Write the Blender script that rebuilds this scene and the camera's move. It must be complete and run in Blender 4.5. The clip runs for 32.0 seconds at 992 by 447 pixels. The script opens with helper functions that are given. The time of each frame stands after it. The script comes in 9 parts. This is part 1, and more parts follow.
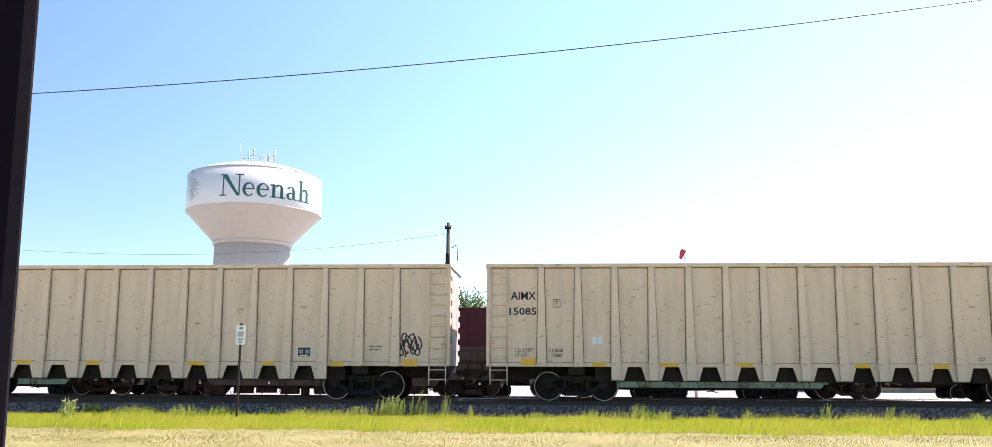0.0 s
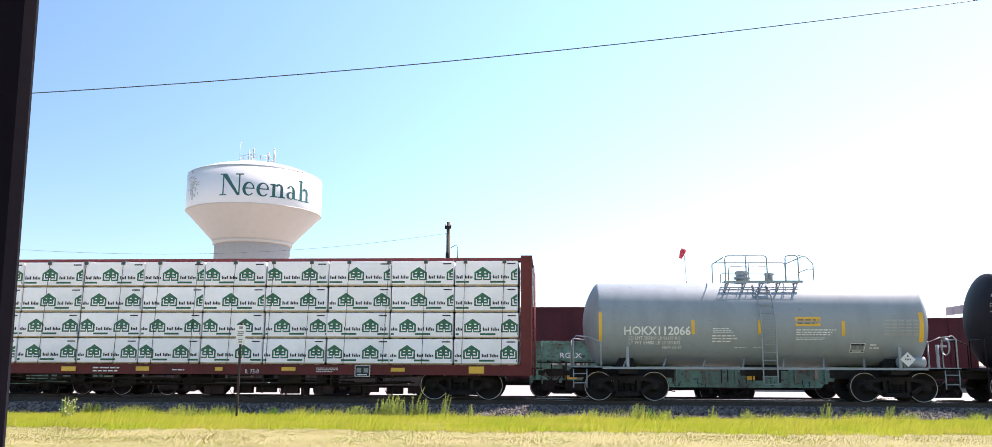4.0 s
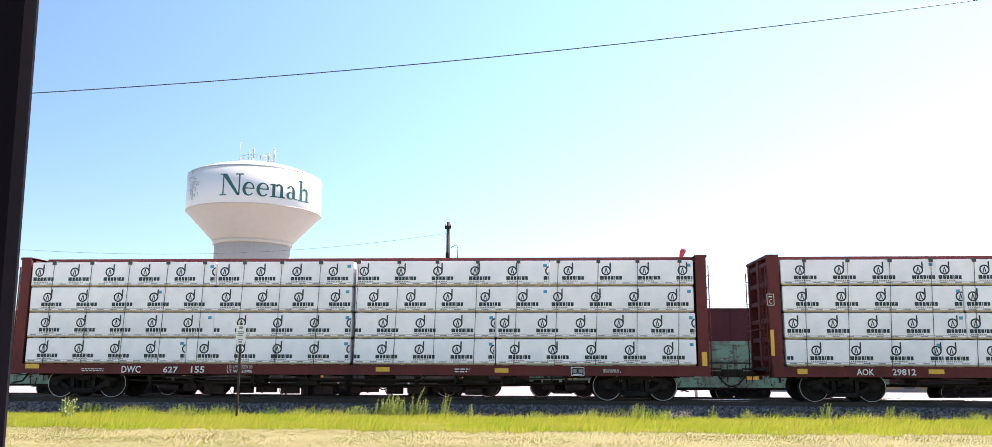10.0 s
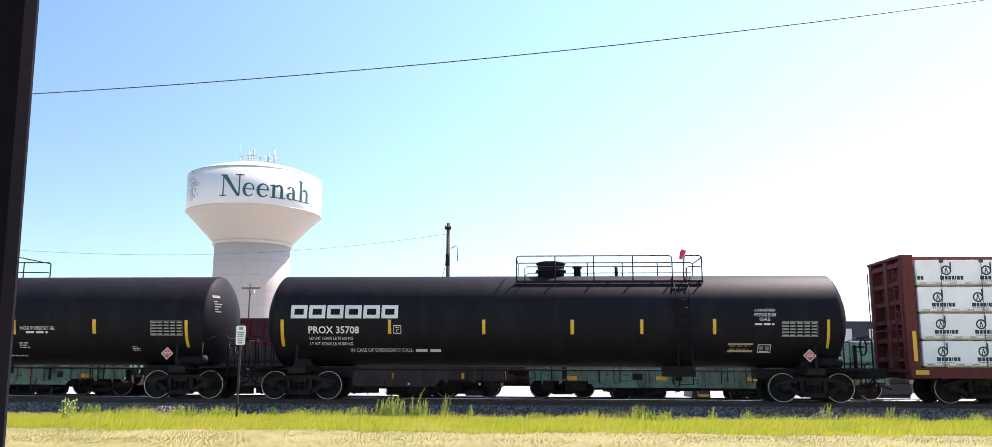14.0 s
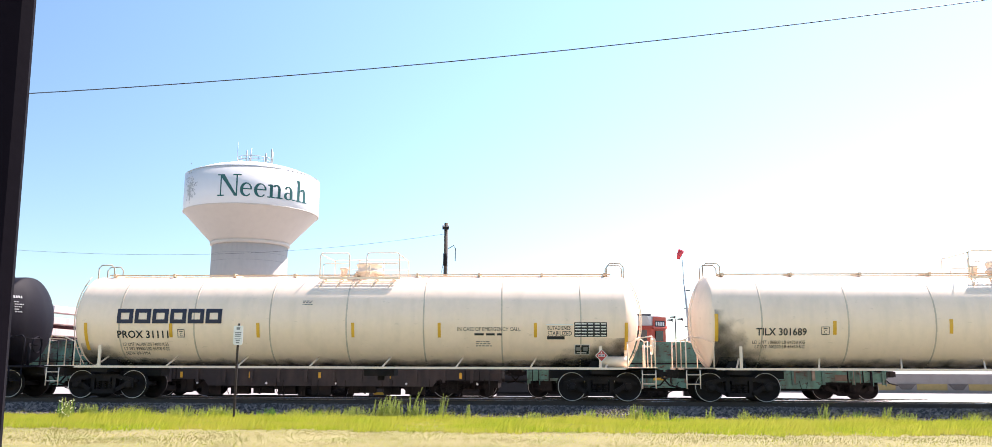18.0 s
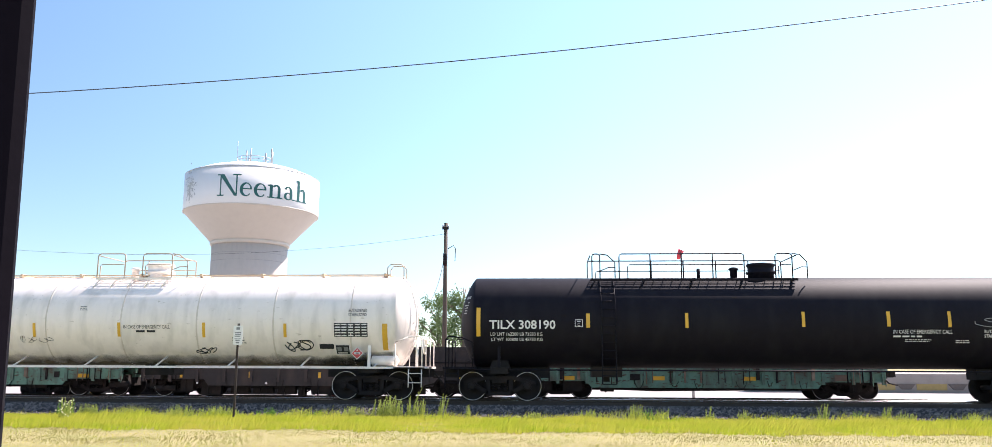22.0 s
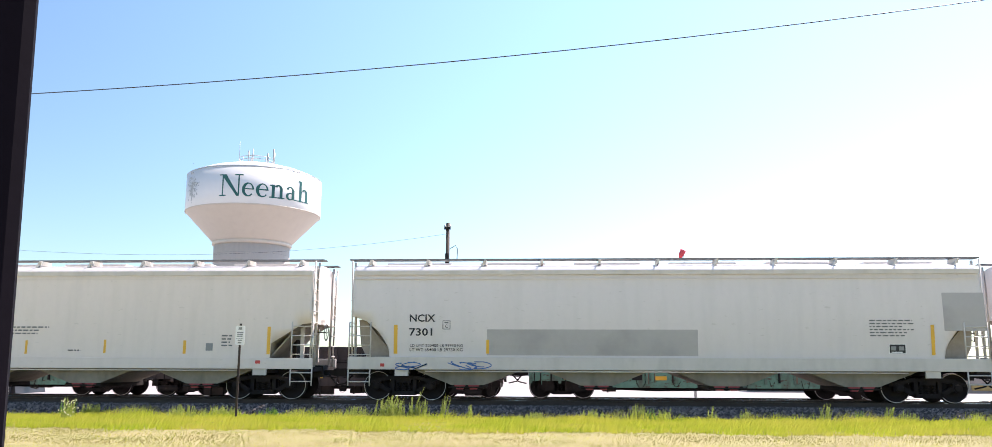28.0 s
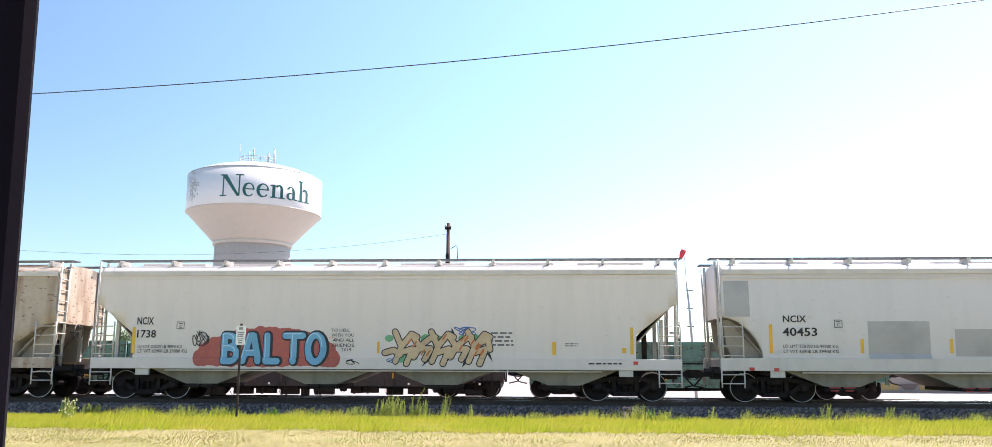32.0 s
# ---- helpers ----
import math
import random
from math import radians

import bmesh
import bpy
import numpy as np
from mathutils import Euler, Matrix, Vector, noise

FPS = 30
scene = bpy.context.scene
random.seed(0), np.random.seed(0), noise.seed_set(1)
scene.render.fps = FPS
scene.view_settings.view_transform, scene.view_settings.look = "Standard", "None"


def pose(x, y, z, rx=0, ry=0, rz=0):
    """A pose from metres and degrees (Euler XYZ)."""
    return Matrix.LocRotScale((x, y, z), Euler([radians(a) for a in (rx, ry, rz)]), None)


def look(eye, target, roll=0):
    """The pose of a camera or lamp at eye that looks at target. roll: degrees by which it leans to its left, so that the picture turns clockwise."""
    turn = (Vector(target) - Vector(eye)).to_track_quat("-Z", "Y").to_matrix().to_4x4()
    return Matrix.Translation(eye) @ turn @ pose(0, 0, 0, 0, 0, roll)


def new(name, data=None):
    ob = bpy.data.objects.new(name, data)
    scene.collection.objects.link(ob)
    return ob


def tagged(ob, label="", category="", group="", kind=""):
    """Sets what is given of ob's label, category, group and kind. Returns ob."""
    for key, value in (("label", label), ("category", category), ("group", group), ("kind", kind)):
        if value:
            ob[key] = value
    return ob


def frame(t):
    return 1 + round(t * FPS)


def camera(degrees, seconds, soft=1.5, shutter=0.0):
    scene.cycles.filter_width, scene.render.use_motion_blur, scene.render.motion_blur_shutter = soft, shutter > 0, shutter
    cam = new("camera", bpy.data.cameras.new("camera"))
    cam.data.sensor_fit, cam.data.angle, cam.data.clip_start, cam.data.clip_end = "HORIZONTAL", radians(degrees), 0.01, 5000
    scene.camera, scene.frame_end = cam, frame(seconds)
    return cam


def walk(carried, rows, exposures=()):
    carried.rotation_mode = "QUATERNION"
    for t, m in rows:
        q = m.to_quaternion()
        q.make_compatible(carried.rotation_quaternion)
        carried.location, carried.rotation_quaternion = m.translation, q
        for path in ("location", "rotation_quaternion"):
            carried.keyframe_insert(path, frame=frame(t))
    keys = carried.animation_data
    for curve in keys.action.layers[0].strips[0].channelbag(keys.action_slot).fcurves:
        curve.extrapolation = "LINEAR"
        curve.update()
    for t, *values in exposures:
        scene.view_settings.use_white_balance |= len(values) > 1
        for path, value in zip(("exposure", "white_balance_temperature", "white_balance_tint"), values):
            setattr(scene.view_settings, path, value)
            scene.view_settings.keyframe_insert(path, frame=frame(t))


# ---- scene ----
import colorsys
from functools import lru_cache

# x runs along the railway, y away from the camera, z = 0 is the top of the rails.
cam = camera(61.42, 32.0, soft=0.62)


def aim(yaw, pitch, roll):
    """The camera at its place beside the railway, turned to the left by yaw, upwards by pitch."""
    return pose(0, 0, 1.10, 90 + pitch, 0, yaw) @ pose(0, 0, 0, 0, 0, roll)


PATH = [(0.0, aim(3.551, 9.67, 0.23)), (2.0, aim(3.551, 9.64, 0.23)), (10.0, aim(3.551, 9.64, 0.23)), (13.0, aim(3.551, 9.69, 0.23)),
        (14.5, aim(3.551, 9.69, 0.23)), (18.6, aim(3.38, 9.69, 0.23)), (25.5, aim(3.38, 9.69, 0.23)), (28.6, aim(3.54, 9.69, 0.23)),
        (30.0, aim(3.551, 9.69, 0.23)), (32.0, aim(3.551, 9.69, 0.23))]
walk(cam, PATH, exposures=[(0.0, 1.3, 6430, 24), (32.0, 1.3, 6430, 24)])

# ---- light ----
SUN_EL, SUN_AZ = 53.0, 48.0          # degrees above the horizon, degrees to the right of the view across the track
world = bpy.data.worlds.new("sky")
scene.world = world
world.use_nodes = True
wt = world.node_tree
sky = wt.nodes.new("ShaderNodeTexSky")
sky.sky_type = "NISHITA"
sky.sun_disc = False
sky.sun_elevation, sky.sun_rotation = radians(SUN_EL), radians(SUN_AZ)
sky.air_density, sky.dust_density, sky.ozone_density = 1.0, 0.55, 0.5
hue = wt.nodes.new("ShaderNodeMix")              # the hazy summer sky leans to cyan
hue.data_type, hue.blend_type = "RGBA", "MULTIPLY"
hue.inputs[0].default_value = 1.0
hue.inputs[7].default_value = (0.82, 1.0, 0.985, 1.0)
wt.links.new(sky.outputs[0], hue.inputs[6])
to_sun = Vector((math.sin(radians(SUN_AZ)) * math.cos(radians(SUN_EL)), math.cos(radians(SUN_AZ)) * math.cos(radians(SUN_EL)), math.sin(radians(SUN_EL))))
way_up = wt.nodes.new("ShaderNodeTexCoord")      # haze scatters light round the sun: a broad aureole
near_sun = wt.nodes.new("ShaderNodeVectorMath")
near_sun.operation = "DOT_PRODUCT"
near_sun.inputs[1].default_value = to_sun
wt.links.new(way_up.outputs["Generated"], near_sun.inputs[0])
aureole = wt.nodes.new("ShaderNodeMapRange")
aureole.interpolation_type = "SMOOTHSTEP"
aureole.inputs["From Min"].default_value, aureole.inputs["From Max"].default_value = 0.15, 0.85
aureole.inputs["To Min"].default_value, aureole.inputs["To Max"].default_value = 0.077, 0.125
wt.links.new(near_sun.outputs["Value"], aureole.inputs["Value"])
away = wt.nodes.new("ShaderNodeMapRange")         # and a paler sky opposite the sun, added to fill the cars' near sides
away.interpolation_type = "SMOOTHSTEP"
away.inputs["From Min"].default_value, away.inputs["From Max"].default_value, away.inputs["To Max"].default_value = 0.22, -0.4, 0.042
wt.links.new(near_sun.outputs["Value"], away.inputs["Value"])
glow = wt.nodes.new("ShaderNodeMath")
wt.links.new(aureole.outputs["Result"], glow.inputs[0])
wt.links.new(away.outputs["Result"], glow.inputs[1])
wt.links.new(hue.outputs[2], wt.nodes["Background"].inputs[0])
wt.links.new(glow.outputs[0], wt.nodes["Background"].inputs[1])
sun = new("sun", bpy.data.lights.new("sun", "SUN"))
sun.data.energy, sun.data.angle, sun.data.color = 5.0, radians(0.53), (1.0, 0.935, 0.83)
sun.matrix_world = look(to_sun * 100, (0, 0, 0))


# ---- materials ----
def mat(name, base, rough=0.6, metal=0.0, vary=0.18, grain=6.0, stain=None, amount=0.35, streak=1.0, bump=0.1, rand=0.0, spec=0.5, speck=None, speck_amount=0.6, speck_at=0.655):
    """A painted or natural surface: base colour with fine grain, larger stains (streak > 1 draws them out downwards) and relief.
    rand: how far the brightness differs from object to object."""
    m = bpy.data.materials.new(name)
    m.use_nodes = True
    nt = m.node_tree
    n, l = nt.nodes, nt.links
    b = n["Principled BSDF"]
    b.inputs["Roughness"].default_value, b.inputs["Metallic"].default_value = rough, metal
    b.inputs["Specular IOR Level"].default_value = spec
    tc = n.new("ShaderNodeTexCoord")
    mp = n.new("ShaderNodeMapping")
    mp.inputs["Scale"].default_value = (1, 1, 1.0 / streak)
    l.new(tc.outputs["Object"], mp.inputs["Vector"])
    fine = n.new("ShaderNodeTexNoise")
    fine.inputs["Scale"].default_value, fine.inputs["Detail"].default_value = grain, 6
    l.new(tc.outputs["Object"], fine.inputs["Vector"])
    big = n.new("ShaderNodeTexNoise")
    big.inputs["Scale"].default_value, big.inputs["Detail"].default_value = 1.1 * streak ** 0.5, 5
    l.new(mp.outputs["Vector"], big.inputs["Vector"])
    ramp = n.new("ShaderNodeMapRange")
    ramp.inputs["From Min"].default_value, ramp.inputs["From Max"].default_value = 0.46, 0.72
    ramp.inputs["To Max"].default_value = amount
    l.new(big.outputs["Fac"], ramp.inputs["Value"])
    dark = [c * (1 - vary) for c in base]
    light = [min(1, c * (1 + vary)) for c in base]
    mix = n.new("ShaderNodeMix")
    mix.data_type = "RGBA"
    l.new(fine.outputs["Fac"], mix.inputs["Factor"])
    mix.inputs["A"].default_value, mix.inputs["B"].default_value = (*dark, 1), (*light, 1)
    mix2 = n.new("ShaderNodeMix")
    mix2.data_type = "RGBA"
    l.new(ramp.outputs["Result"], mix2.inputs["Factor"])
    l.new(mix.outputs["Result"], mix2.inputs["A"])
    s = stain if stain else [c * 0.55 for c in base]
    mix2.inputs["B"].default_value = (*s, 1)
    out = mix2.outputs["Result"]
    if speck:
        # chips, scratches and rust specks
        sm = n.new("ShaderNodeMapping")
        sm.inputs["Scale"].default_value, sm.inputs["Rotation"].default_value = (1.0, 1.0, 2.6), (0.0, 0.35, 0.0)
        l.new(tc.outputs["Object"], sm.inputs["Vector"])
        sn = n.new("ShaderNodeTexNoise")
        sn.inputs["Scale"].default_value, sn.inputs["Detail"].default_value, sn.inputs["Roughness"].default_value = 3.4, 4, 0.62
        l.new(sm.outputs["Vector"], sn.inputs["Vector"])
        sr = n.new("ShaderNodeMapRange")
        sr.inputs["From Min"].default_value, sr.inputs["From Max"].default_value, sr.inputs["To Max"].default_value = speck_at, speck_at + 0.045, speck_amount
        l.new(sn.outputs["Fac"], sr.inputs["Value"])
        mix3 = n.new("ShaderNodeMix")
        mix3.data_type = "RGBA"
        l.new(sr.outputs["Result"], mix3.inputs["Factor"])
        l.new(out, mix3.inputs["A"])
        mix3.inputs["B"].default_value = (*speck, 1)
        out = mix3.outputs["Result"]
    if rand:
        oi = n.new("ShaderNodeObjectInfo")
        mr = n.new("ShaderNodeMapRange")
        mr.inputs["To Min"].default_value, mr.inputs["To Max"].default_value = 1 - rand, 1 + rand
        l.new(oi.outputs["Random"], mr.inputs["Value"])
        hs = n.new("ShaderNodeHueSaturation")
        l.new(mr.outputs["Result"], hs.inputs["Value"])
        l.new(out, hs.inputs["Color"])
        out = hs.outputs["Color"]
    l.new(out, b.inputs["Base Color"])
    if bump:
        bp = n.new("ShaderNodeBump")
        bp.inputs["Strength"].default_value, bp.inputs["Distance"].default_value = bump, 0.02
        l.new(fine.outputs["Fac"], bp.inputs["Height"])
        l.new(bp.outputs["Normal"], b.inputs["Normal"])
    return m


def leafy(name, base, tip, through_light=0.35, patch_tone=None, patch_size=0.8):
    """Grass and leaves: colour differs blade by blade, and light passes through. patch_tone: a second tone in drifts along the railway."""
    m = bpy.data.materials.new(name)
    m.use_nodes = True
    n, l = m.node_tree.nodes, m.node_tree.links
    b = n["Principled BSDF"]
    b.inputs["Roughness"].default_value = 0.7
    b.inputs["Specular IOR Level"].default_value = 0.12
    g = n.new("ShaderNodeNewGeometry")
    mix = n.new("ShaderNodeMix")
    mix.data_type = "RGBA"
    l.new(g.outputs["Random Per Island"], mix.inputs["Factor"])
    mix.inputs["A"].default_value, mix.inputs["B"].default_value = (*base, 1), (*tip, 1)
    tone = mix.outputs["Result"]
    if patch_tone:
        tc = n.new("ShaderNodeTexCoord")
        mp = n.new("ShaderNodeMapping")
        mp.inputs["Scale"].default_value = (0.45, 1.0, 0.0)
        l.new(tc.outputs["Object"], mp.inputs["Vector"])
        ns = n.new("ShaderNodeTexNoise")
        ns.inputs["Scale"].default_value, ns.inputs["Detail"].default_value, ns.inputs["Roughness"].default_value = patch_size, 5, 0.6
        l.new(mp.outputs["Vector"], ns.inputs["Vector"])
        mr = n.new("ShaderNodeMapRange")
        mr.inputs["From Min"].default_value, mr.inputs["From Max"].default_value, mr.inputs["To Max"].default_value = 0.35, 0.60, 0.85
        l.new(ns.outputs["Fac"], mr.inputs["Value"])
        drift = n.new("ShaderNodeMix")
        drift.data_type = "RGBA"
        l.new(mr.outputs["Result"], drift.inputs["Factor"])
        l.new(tone, drift.inputs["A"])
        drift.inputs["B"].default_value = (*patch_tone, 1)
        tone = drift.outputs["Result"]
    l.new(tone, b.inputs["Base Color"])
    t = n.new("ShaderNodeBsdfTranslucent")
    l.new(tone, t.inputs["Color"])
    ms = n.new("ShaderNodeMixShader")
    ms.inputs[0].default_value = through_light
    l.new(b.outputs[0], ms.inputs[1])
    l.new(t.outputs[0], ms.inputs[2])
    l.new(ms.outputs[0], n["Material Output"].inputs[0])
    return m


def stony(name, dark, pale):
    """Crushed stone whose tone differs from piece to piece."""
    m = mat(name, dark, 0.85, vary=0.4, grain=9, bump=0.4)
    n, l = m.node_tree.nodes, m.node_tree.links
    g = n.new("ShaderNodeNewGeometry")
    pw = n.new("ShaderNodeMath")
    pw.operation = "POWER"
    pw.inputs[1].default_value = 1.8
    l.new(g.outputs["Random Per Island"], pw.inputs[0])
    mix = n.new("ShaderNodeMix")
    mix.data_type = "RGBA"
    l.new(pw.outputs[0], mix.inputs["Factor"])
    b = n["Principled BSDF"]
    l.new(b.inputs["Base Color"].links[0].from_socket, mix.inputs["A"])
    mix.inputs["B"].default_value = (*pale, 1)
    l.new(mix.outputs["Result"], b.inputs["Base Color"])
    return m


def soot(name, colour, rise=1.0, fade=0, most=0.9):
    """A film of grime with a ragged edge. rise: 1 thins out upwards, -1 downwards; fade: 1 thins out along x, -1 against it."""
    m = bpy.data.materials.new(name)
    m.use_nodes = True
    n, l = m.node_tree.nodes, m.node_tree.links
    b = n["Principled BSDF"]
    b.inputs["Base Color"].default_value, b.inputs["Roughness"].default_value = (*colour, 1), 0.9
    tc = n.new("ShaderNodeTexCoord")
    sp = n.new("ShaderNodeSeparateXYZ")
    l.new(tc.outputs["Generated"], sp.inputs[0])
    ns = n.new("ShaderNodeTexNoise")
    ns.inputs["Scale"].default_value, ns.inputs["Detail"].default_value = 2.2, 6
    l.new(tc.outputs["Object"], ns.inputs["Vector"])
    a = n.new("ShaderNodeMath")
    a.operation = "SUBTRACT"
    hz = n.new("ShaderNodeMapRange")
    hz.inputs["To Min"].default_value, hz.inputs["To Max"].default_value = (0.0, 1.0) if rise > 0 else (1.0, 0.0)
    l.new(sp.outputs["Z"], hz.inputs["Value"])
    hx = n.new("ShaderNodeMapRange")
    hx.inputs["To Min"].default_value, hx.inputs["To Max"].default_value = {0: (0.0, 0.0), 1: (-0.4, 1.0), -1: (1.0, -0.4)}[fade]
    l.new(sp.outputs["X"], hx.inputs["Value"])
    both = n.new("ShaderNodeMath")
    l.new(hz.outputs["Result"], both.inputs[0])
    l.new(hx.outputs["Result"], both.inputs[1])
    l.new(ns.outputs["Fac"], a.inputs[0])
    l.new(both.outputs[0], a.inputs[1])
    r = n.new("ShaderNodeMapRange")
    r.inputs["From Min"].default_value, r.inputs["From Max"].default_value, r.inputs["To Max"].default_value = -0.35, 0.45, most
    l.new(a.outputs[0], r.inputs["Value"])
    t = n.new("ShaderNodeBsdfTransparent")
    mx = n.new("ShaderNodeMixShader")
    l.new(r.outputs["Result"], mx.inputs[0])
    l.new(t.outputs[0], mx.inputs[1])
    l.new(b.outputs[0], mx.inputs[2])
    l.new(mx.outputs[0], n["Material Output"].inputs[0])
    return m


SOOT = soot("soot_stain", (0.03, 0.026, 0.024))
SOOT_RIGHTWARD = soot("soot_thinning_rightward", (0.03, 0.026, 0.024), 1.0, 1, 0.78)
SOOT_LEFTWARD = soot("soot_thinning_leftward", (0.03, 0.026, 0.024), 1.0, -1)
RUST_BLOOM = soot("rust_bloom", (0.13, 0.062, 0.062), -1.0, 0, 0.85)
GRIME_FILM = soot("brown_grime_film", (0.16, 0.13, 0.09))
RUST_WALK = mat("rusty_walk_paint", (0.66, 0.50, 0.34), 0.8, vary=0.15, stain=(0.40, 0.22, 0.12), amount=0.5, streak=2)
BEIGE = mat("beige_paint", (0.645, 0.505, 0.38), 0.6, stain=(0.36, 0.28, 0.19), amount=0.35, streak=6, vary=0.06, speck=(0.15, 0.10, 0.065), speck_at=0.635)
# rust brown; on the gondolas it also paints the shade at rib edges
RUST_AND_SHADE = mat("rust_and_edge_shade", (0.17, 0.12, 0.085), 0.9, vary=0.4, grain=5, stain=(0.34, 0.27, 0.19), amount=0.9)
BEIGE_END = mat("weathered_panel", (0.5, 0.48, 0.44), 0.6, stain=(0.25, 0.17, 0.1), amount=0.7, streak=3)
DUSTY_TAN = mat("dusty_tan_hopper_paint", (0.44, 0.365, 0.285), 0.8, vary=0.15, stain=(0.24, 0.15, 0.09), amount=0.85, streak=5, speck=(0.16, 0.09, 0.055), speck_at=0.60, speck_amount=0.8)
SIDEFRAME = mat("grimy_cast_steel", (0.017, 0.014, 0.014), 0.8, spec=0.15, stain=(0.042, 0.029, 0.023), amount=0.5, vary=0.35, grain=9)
DARK_STEEL = mat("dark_steel", (0.017, 0.015, 0.015), 0.8, spec=0.2, stain=(0.03, 0.022, 0.018), amount=0.5, vary=0.3, grain=12)
GRIME = mat("underframe_grime", (0.022, 0.018, 0.016), 0.85, spec=0.2, stain=(0.06, 0.043, 0.033), amount=0.5, vary=0.3)
WHEEL = mat("wheel_steel", (0.022, 0.018, 0.018), 0.8, metal=0.0, vary=0.3, spec=0.15, stain=(0.035, 0.025, 0.02))
TREAD = mat("polished_tread", (0.42, 0.4, 0.38), 0.45, metal=1.0, vary=0.1)
RAIL_TOP = mat("polished_rail", (0.75, 0.74, 0.73), 0.22, metal=1.0, vary=0.05, amount=0.1)
RAIL_SIDE = mat("rusty_rail", (0.055, 0.04, 0.032), 0.85, vary=0.3, stain=(0.1, 0.06, 0.04))
BLACK_PAINT = mat("black_tank_paint", (0.0105, 0.009, 0.0135), 0.62, spec=0.10, vary=0.2, stain=(0.018, 0.017, 0.020), amount=0.6, streak=4, bump=0.03)
BLACK_FADED = mat("faded_black_paint", (0.011, 0.009, 0.012), 0.55, spec=0.13, vary=0.25, stain=(0.022, 0.016, 0.017), amount=0.75, streak=2, bump=0.05)
CREAM_PAINT = mat("cream_tank_paint", (0.90, 0.72, 0.56), 0.45, vary=0.05, stain=(0.5, 0.42, 0.3), amount=0.2, streak=6, bump=0.03, speck=(0.4, 0.3, 0.18), speck_amount=0.2)
RAIL_TAN = mat("weathered_tan_paint", (0.42, 0.34, 0.25), 0.7, vary=0.2, stain=(0.22, 0.15, 0.1), amount=0.5)
WHITE_PAINT = mat("white_tank_paint", (0.84, 0.765, 0.70), 0.45, vary=0.05, stain=(0.36, 0.32, 0.26), amount=0.35, streak=6, bump=0.03, speck=(0.3, 0.24, 0.16), speck_amount=0.4)
GRAY_PAINT = mat("blue_gray_tank_paint", (0.265, 0.295, 0.315), 0.5, spec=0.3, vary=0.07, stain=(0.19, 0.205, 0.21), amount=0.4, streak=5, bump=0.03, speck=(0.12, 0.12, 0.11), speck_amount=0.3)
HOPPER_COOL = mat("cool_gray_hopper_paint", (0.635, 0.595, 0.572), 0.5, vary=0.03, stain=(0.47, 0.46, 0.43), amount=0.2, streak=8, bump=0.03, rand=0.04, speck=(0.34, 0.31, 0.26), speck_amount=0.3)
HOPPER_GRAY = mat("light_gray_hopper_paint", (0.665, 0.60, 0.545), 0.5, vary=0.03, stain=(0.48, 0.45, 0.4), amount=0.2, streak=8, bump=0.03, rand=0.04, speck=(0.34, 0.31, 0.26), speck_amount=0.25)
HOPPER_WHITE = mat("pale_sill_paint", (0.57, 0.53, 0.475), 0.5, vary=0.06, stain=(0.35, 0.33, 0.28), amount=0.4, streak=4)
PATCH_GRAY = mat("fresh_gray_patch", (0.385, 0.37, 0.355), 0.5, vary=0.05)
POCKET = mat("grimy_pocket_sheet", (0.24, 0.215, 0.165), 0.8, vary=0.2, stain=(0.10, 0.085, 0.065), amount=0.6, streak=3)
BROWN_SLOPE = mat("dusty_slope_sheet", (0.36, 0.315, 0.255), 0.8, vary=0.2, stain=(0.25, 0.21, 0.17), amount=0.6, streak=3)
MAROON = mat("maroon_paint", (0.085, 0.018, 0.022), 0.7, spec=0.2, vary=0.15, stain=(0.05, 0.017, 0.018), amount=0.5, streak=5, speck=(0.05, 0.03, 0.03), speck_amount=0.5)
OXIDE = mat("oxide_red_paint", (0.135, 0.028, 0.027), 0.7, spec=0.25, vary=0.18, stain=(0.07, 0.024, 0.022), amount=0.6, streak=4, speck=(0.05, 0.03, 0.027))
TAN_CAR = mat("tan_boxcar_paint", (0.50, 0.33, 0.15), 0.65, vary=0.15, stain=(0.25, 0.14, 0.07), amount=0.35, streak=3)
GREEN_CAR = mat("seafoam_green_paint", (0.115, 0.25, 0.185), 0.7, vary=0.25, stain=(0.075, 0.055, 0.04), amount=1.0, streak=2, speck=(0.085, 0.05, 0.035), speck_amount=0.95, speck_at=0.57, rand=0.10)
CHARCOAL_CAR = mat("charcoal_car_paint", (0.030, 0.025, 0.024), 0.75, vary=0.2, stain=(0.075, 0.052, 0.042), amount=0.6, streak=3, speck=(0.012, 0.010, 0.010), speck_amount=0.8)
LOCO_BLACK = mat("locomotive_black", (0.02, 0.02, 0.024), 0.45, vary=0.2)
LOCO_RED = mat("locomotive_red", (0.55, 0.07, 0.03), 0.45, vary=0.1)
WHITE_MARK = mat("white_stencil", (0.72, 0.72, 0.7), 0.6, vary=0.08, bump=0)
BLACK_MARK = mat("black_stencil", (0.02, 0.02, 0.025), 0.6, vary=0.1, bump=0)
FADED_MARK = mat("faded_small_print", (0.14, 0.14, 0.14), 0.6, vary=0.1, bump=0)
NAVY_MARK = mat("navy_stencil", (0.016, 0.018, 0.045), 0.6, vary=0.1, bump=0)
BLUE_MARK = mat("blue_stencil", (0.05, 0.13, 0.35), 0.6, vary=0.1, bump=0)
YELLOW_TAPE = mat("yellow_reflector", (0.72, 0.40, 0.03), 0.4, vary=0.08, bump=0)
RED_MARK = mat("red_sticker", (0.55, 0.05, 0.04), 0.5, vary=0.08, bump=0)
GREEN_LOGO = mat("dark_green_print", (0.015, 0.12, 0.06), 0.5, vary=0.05, bump=0)
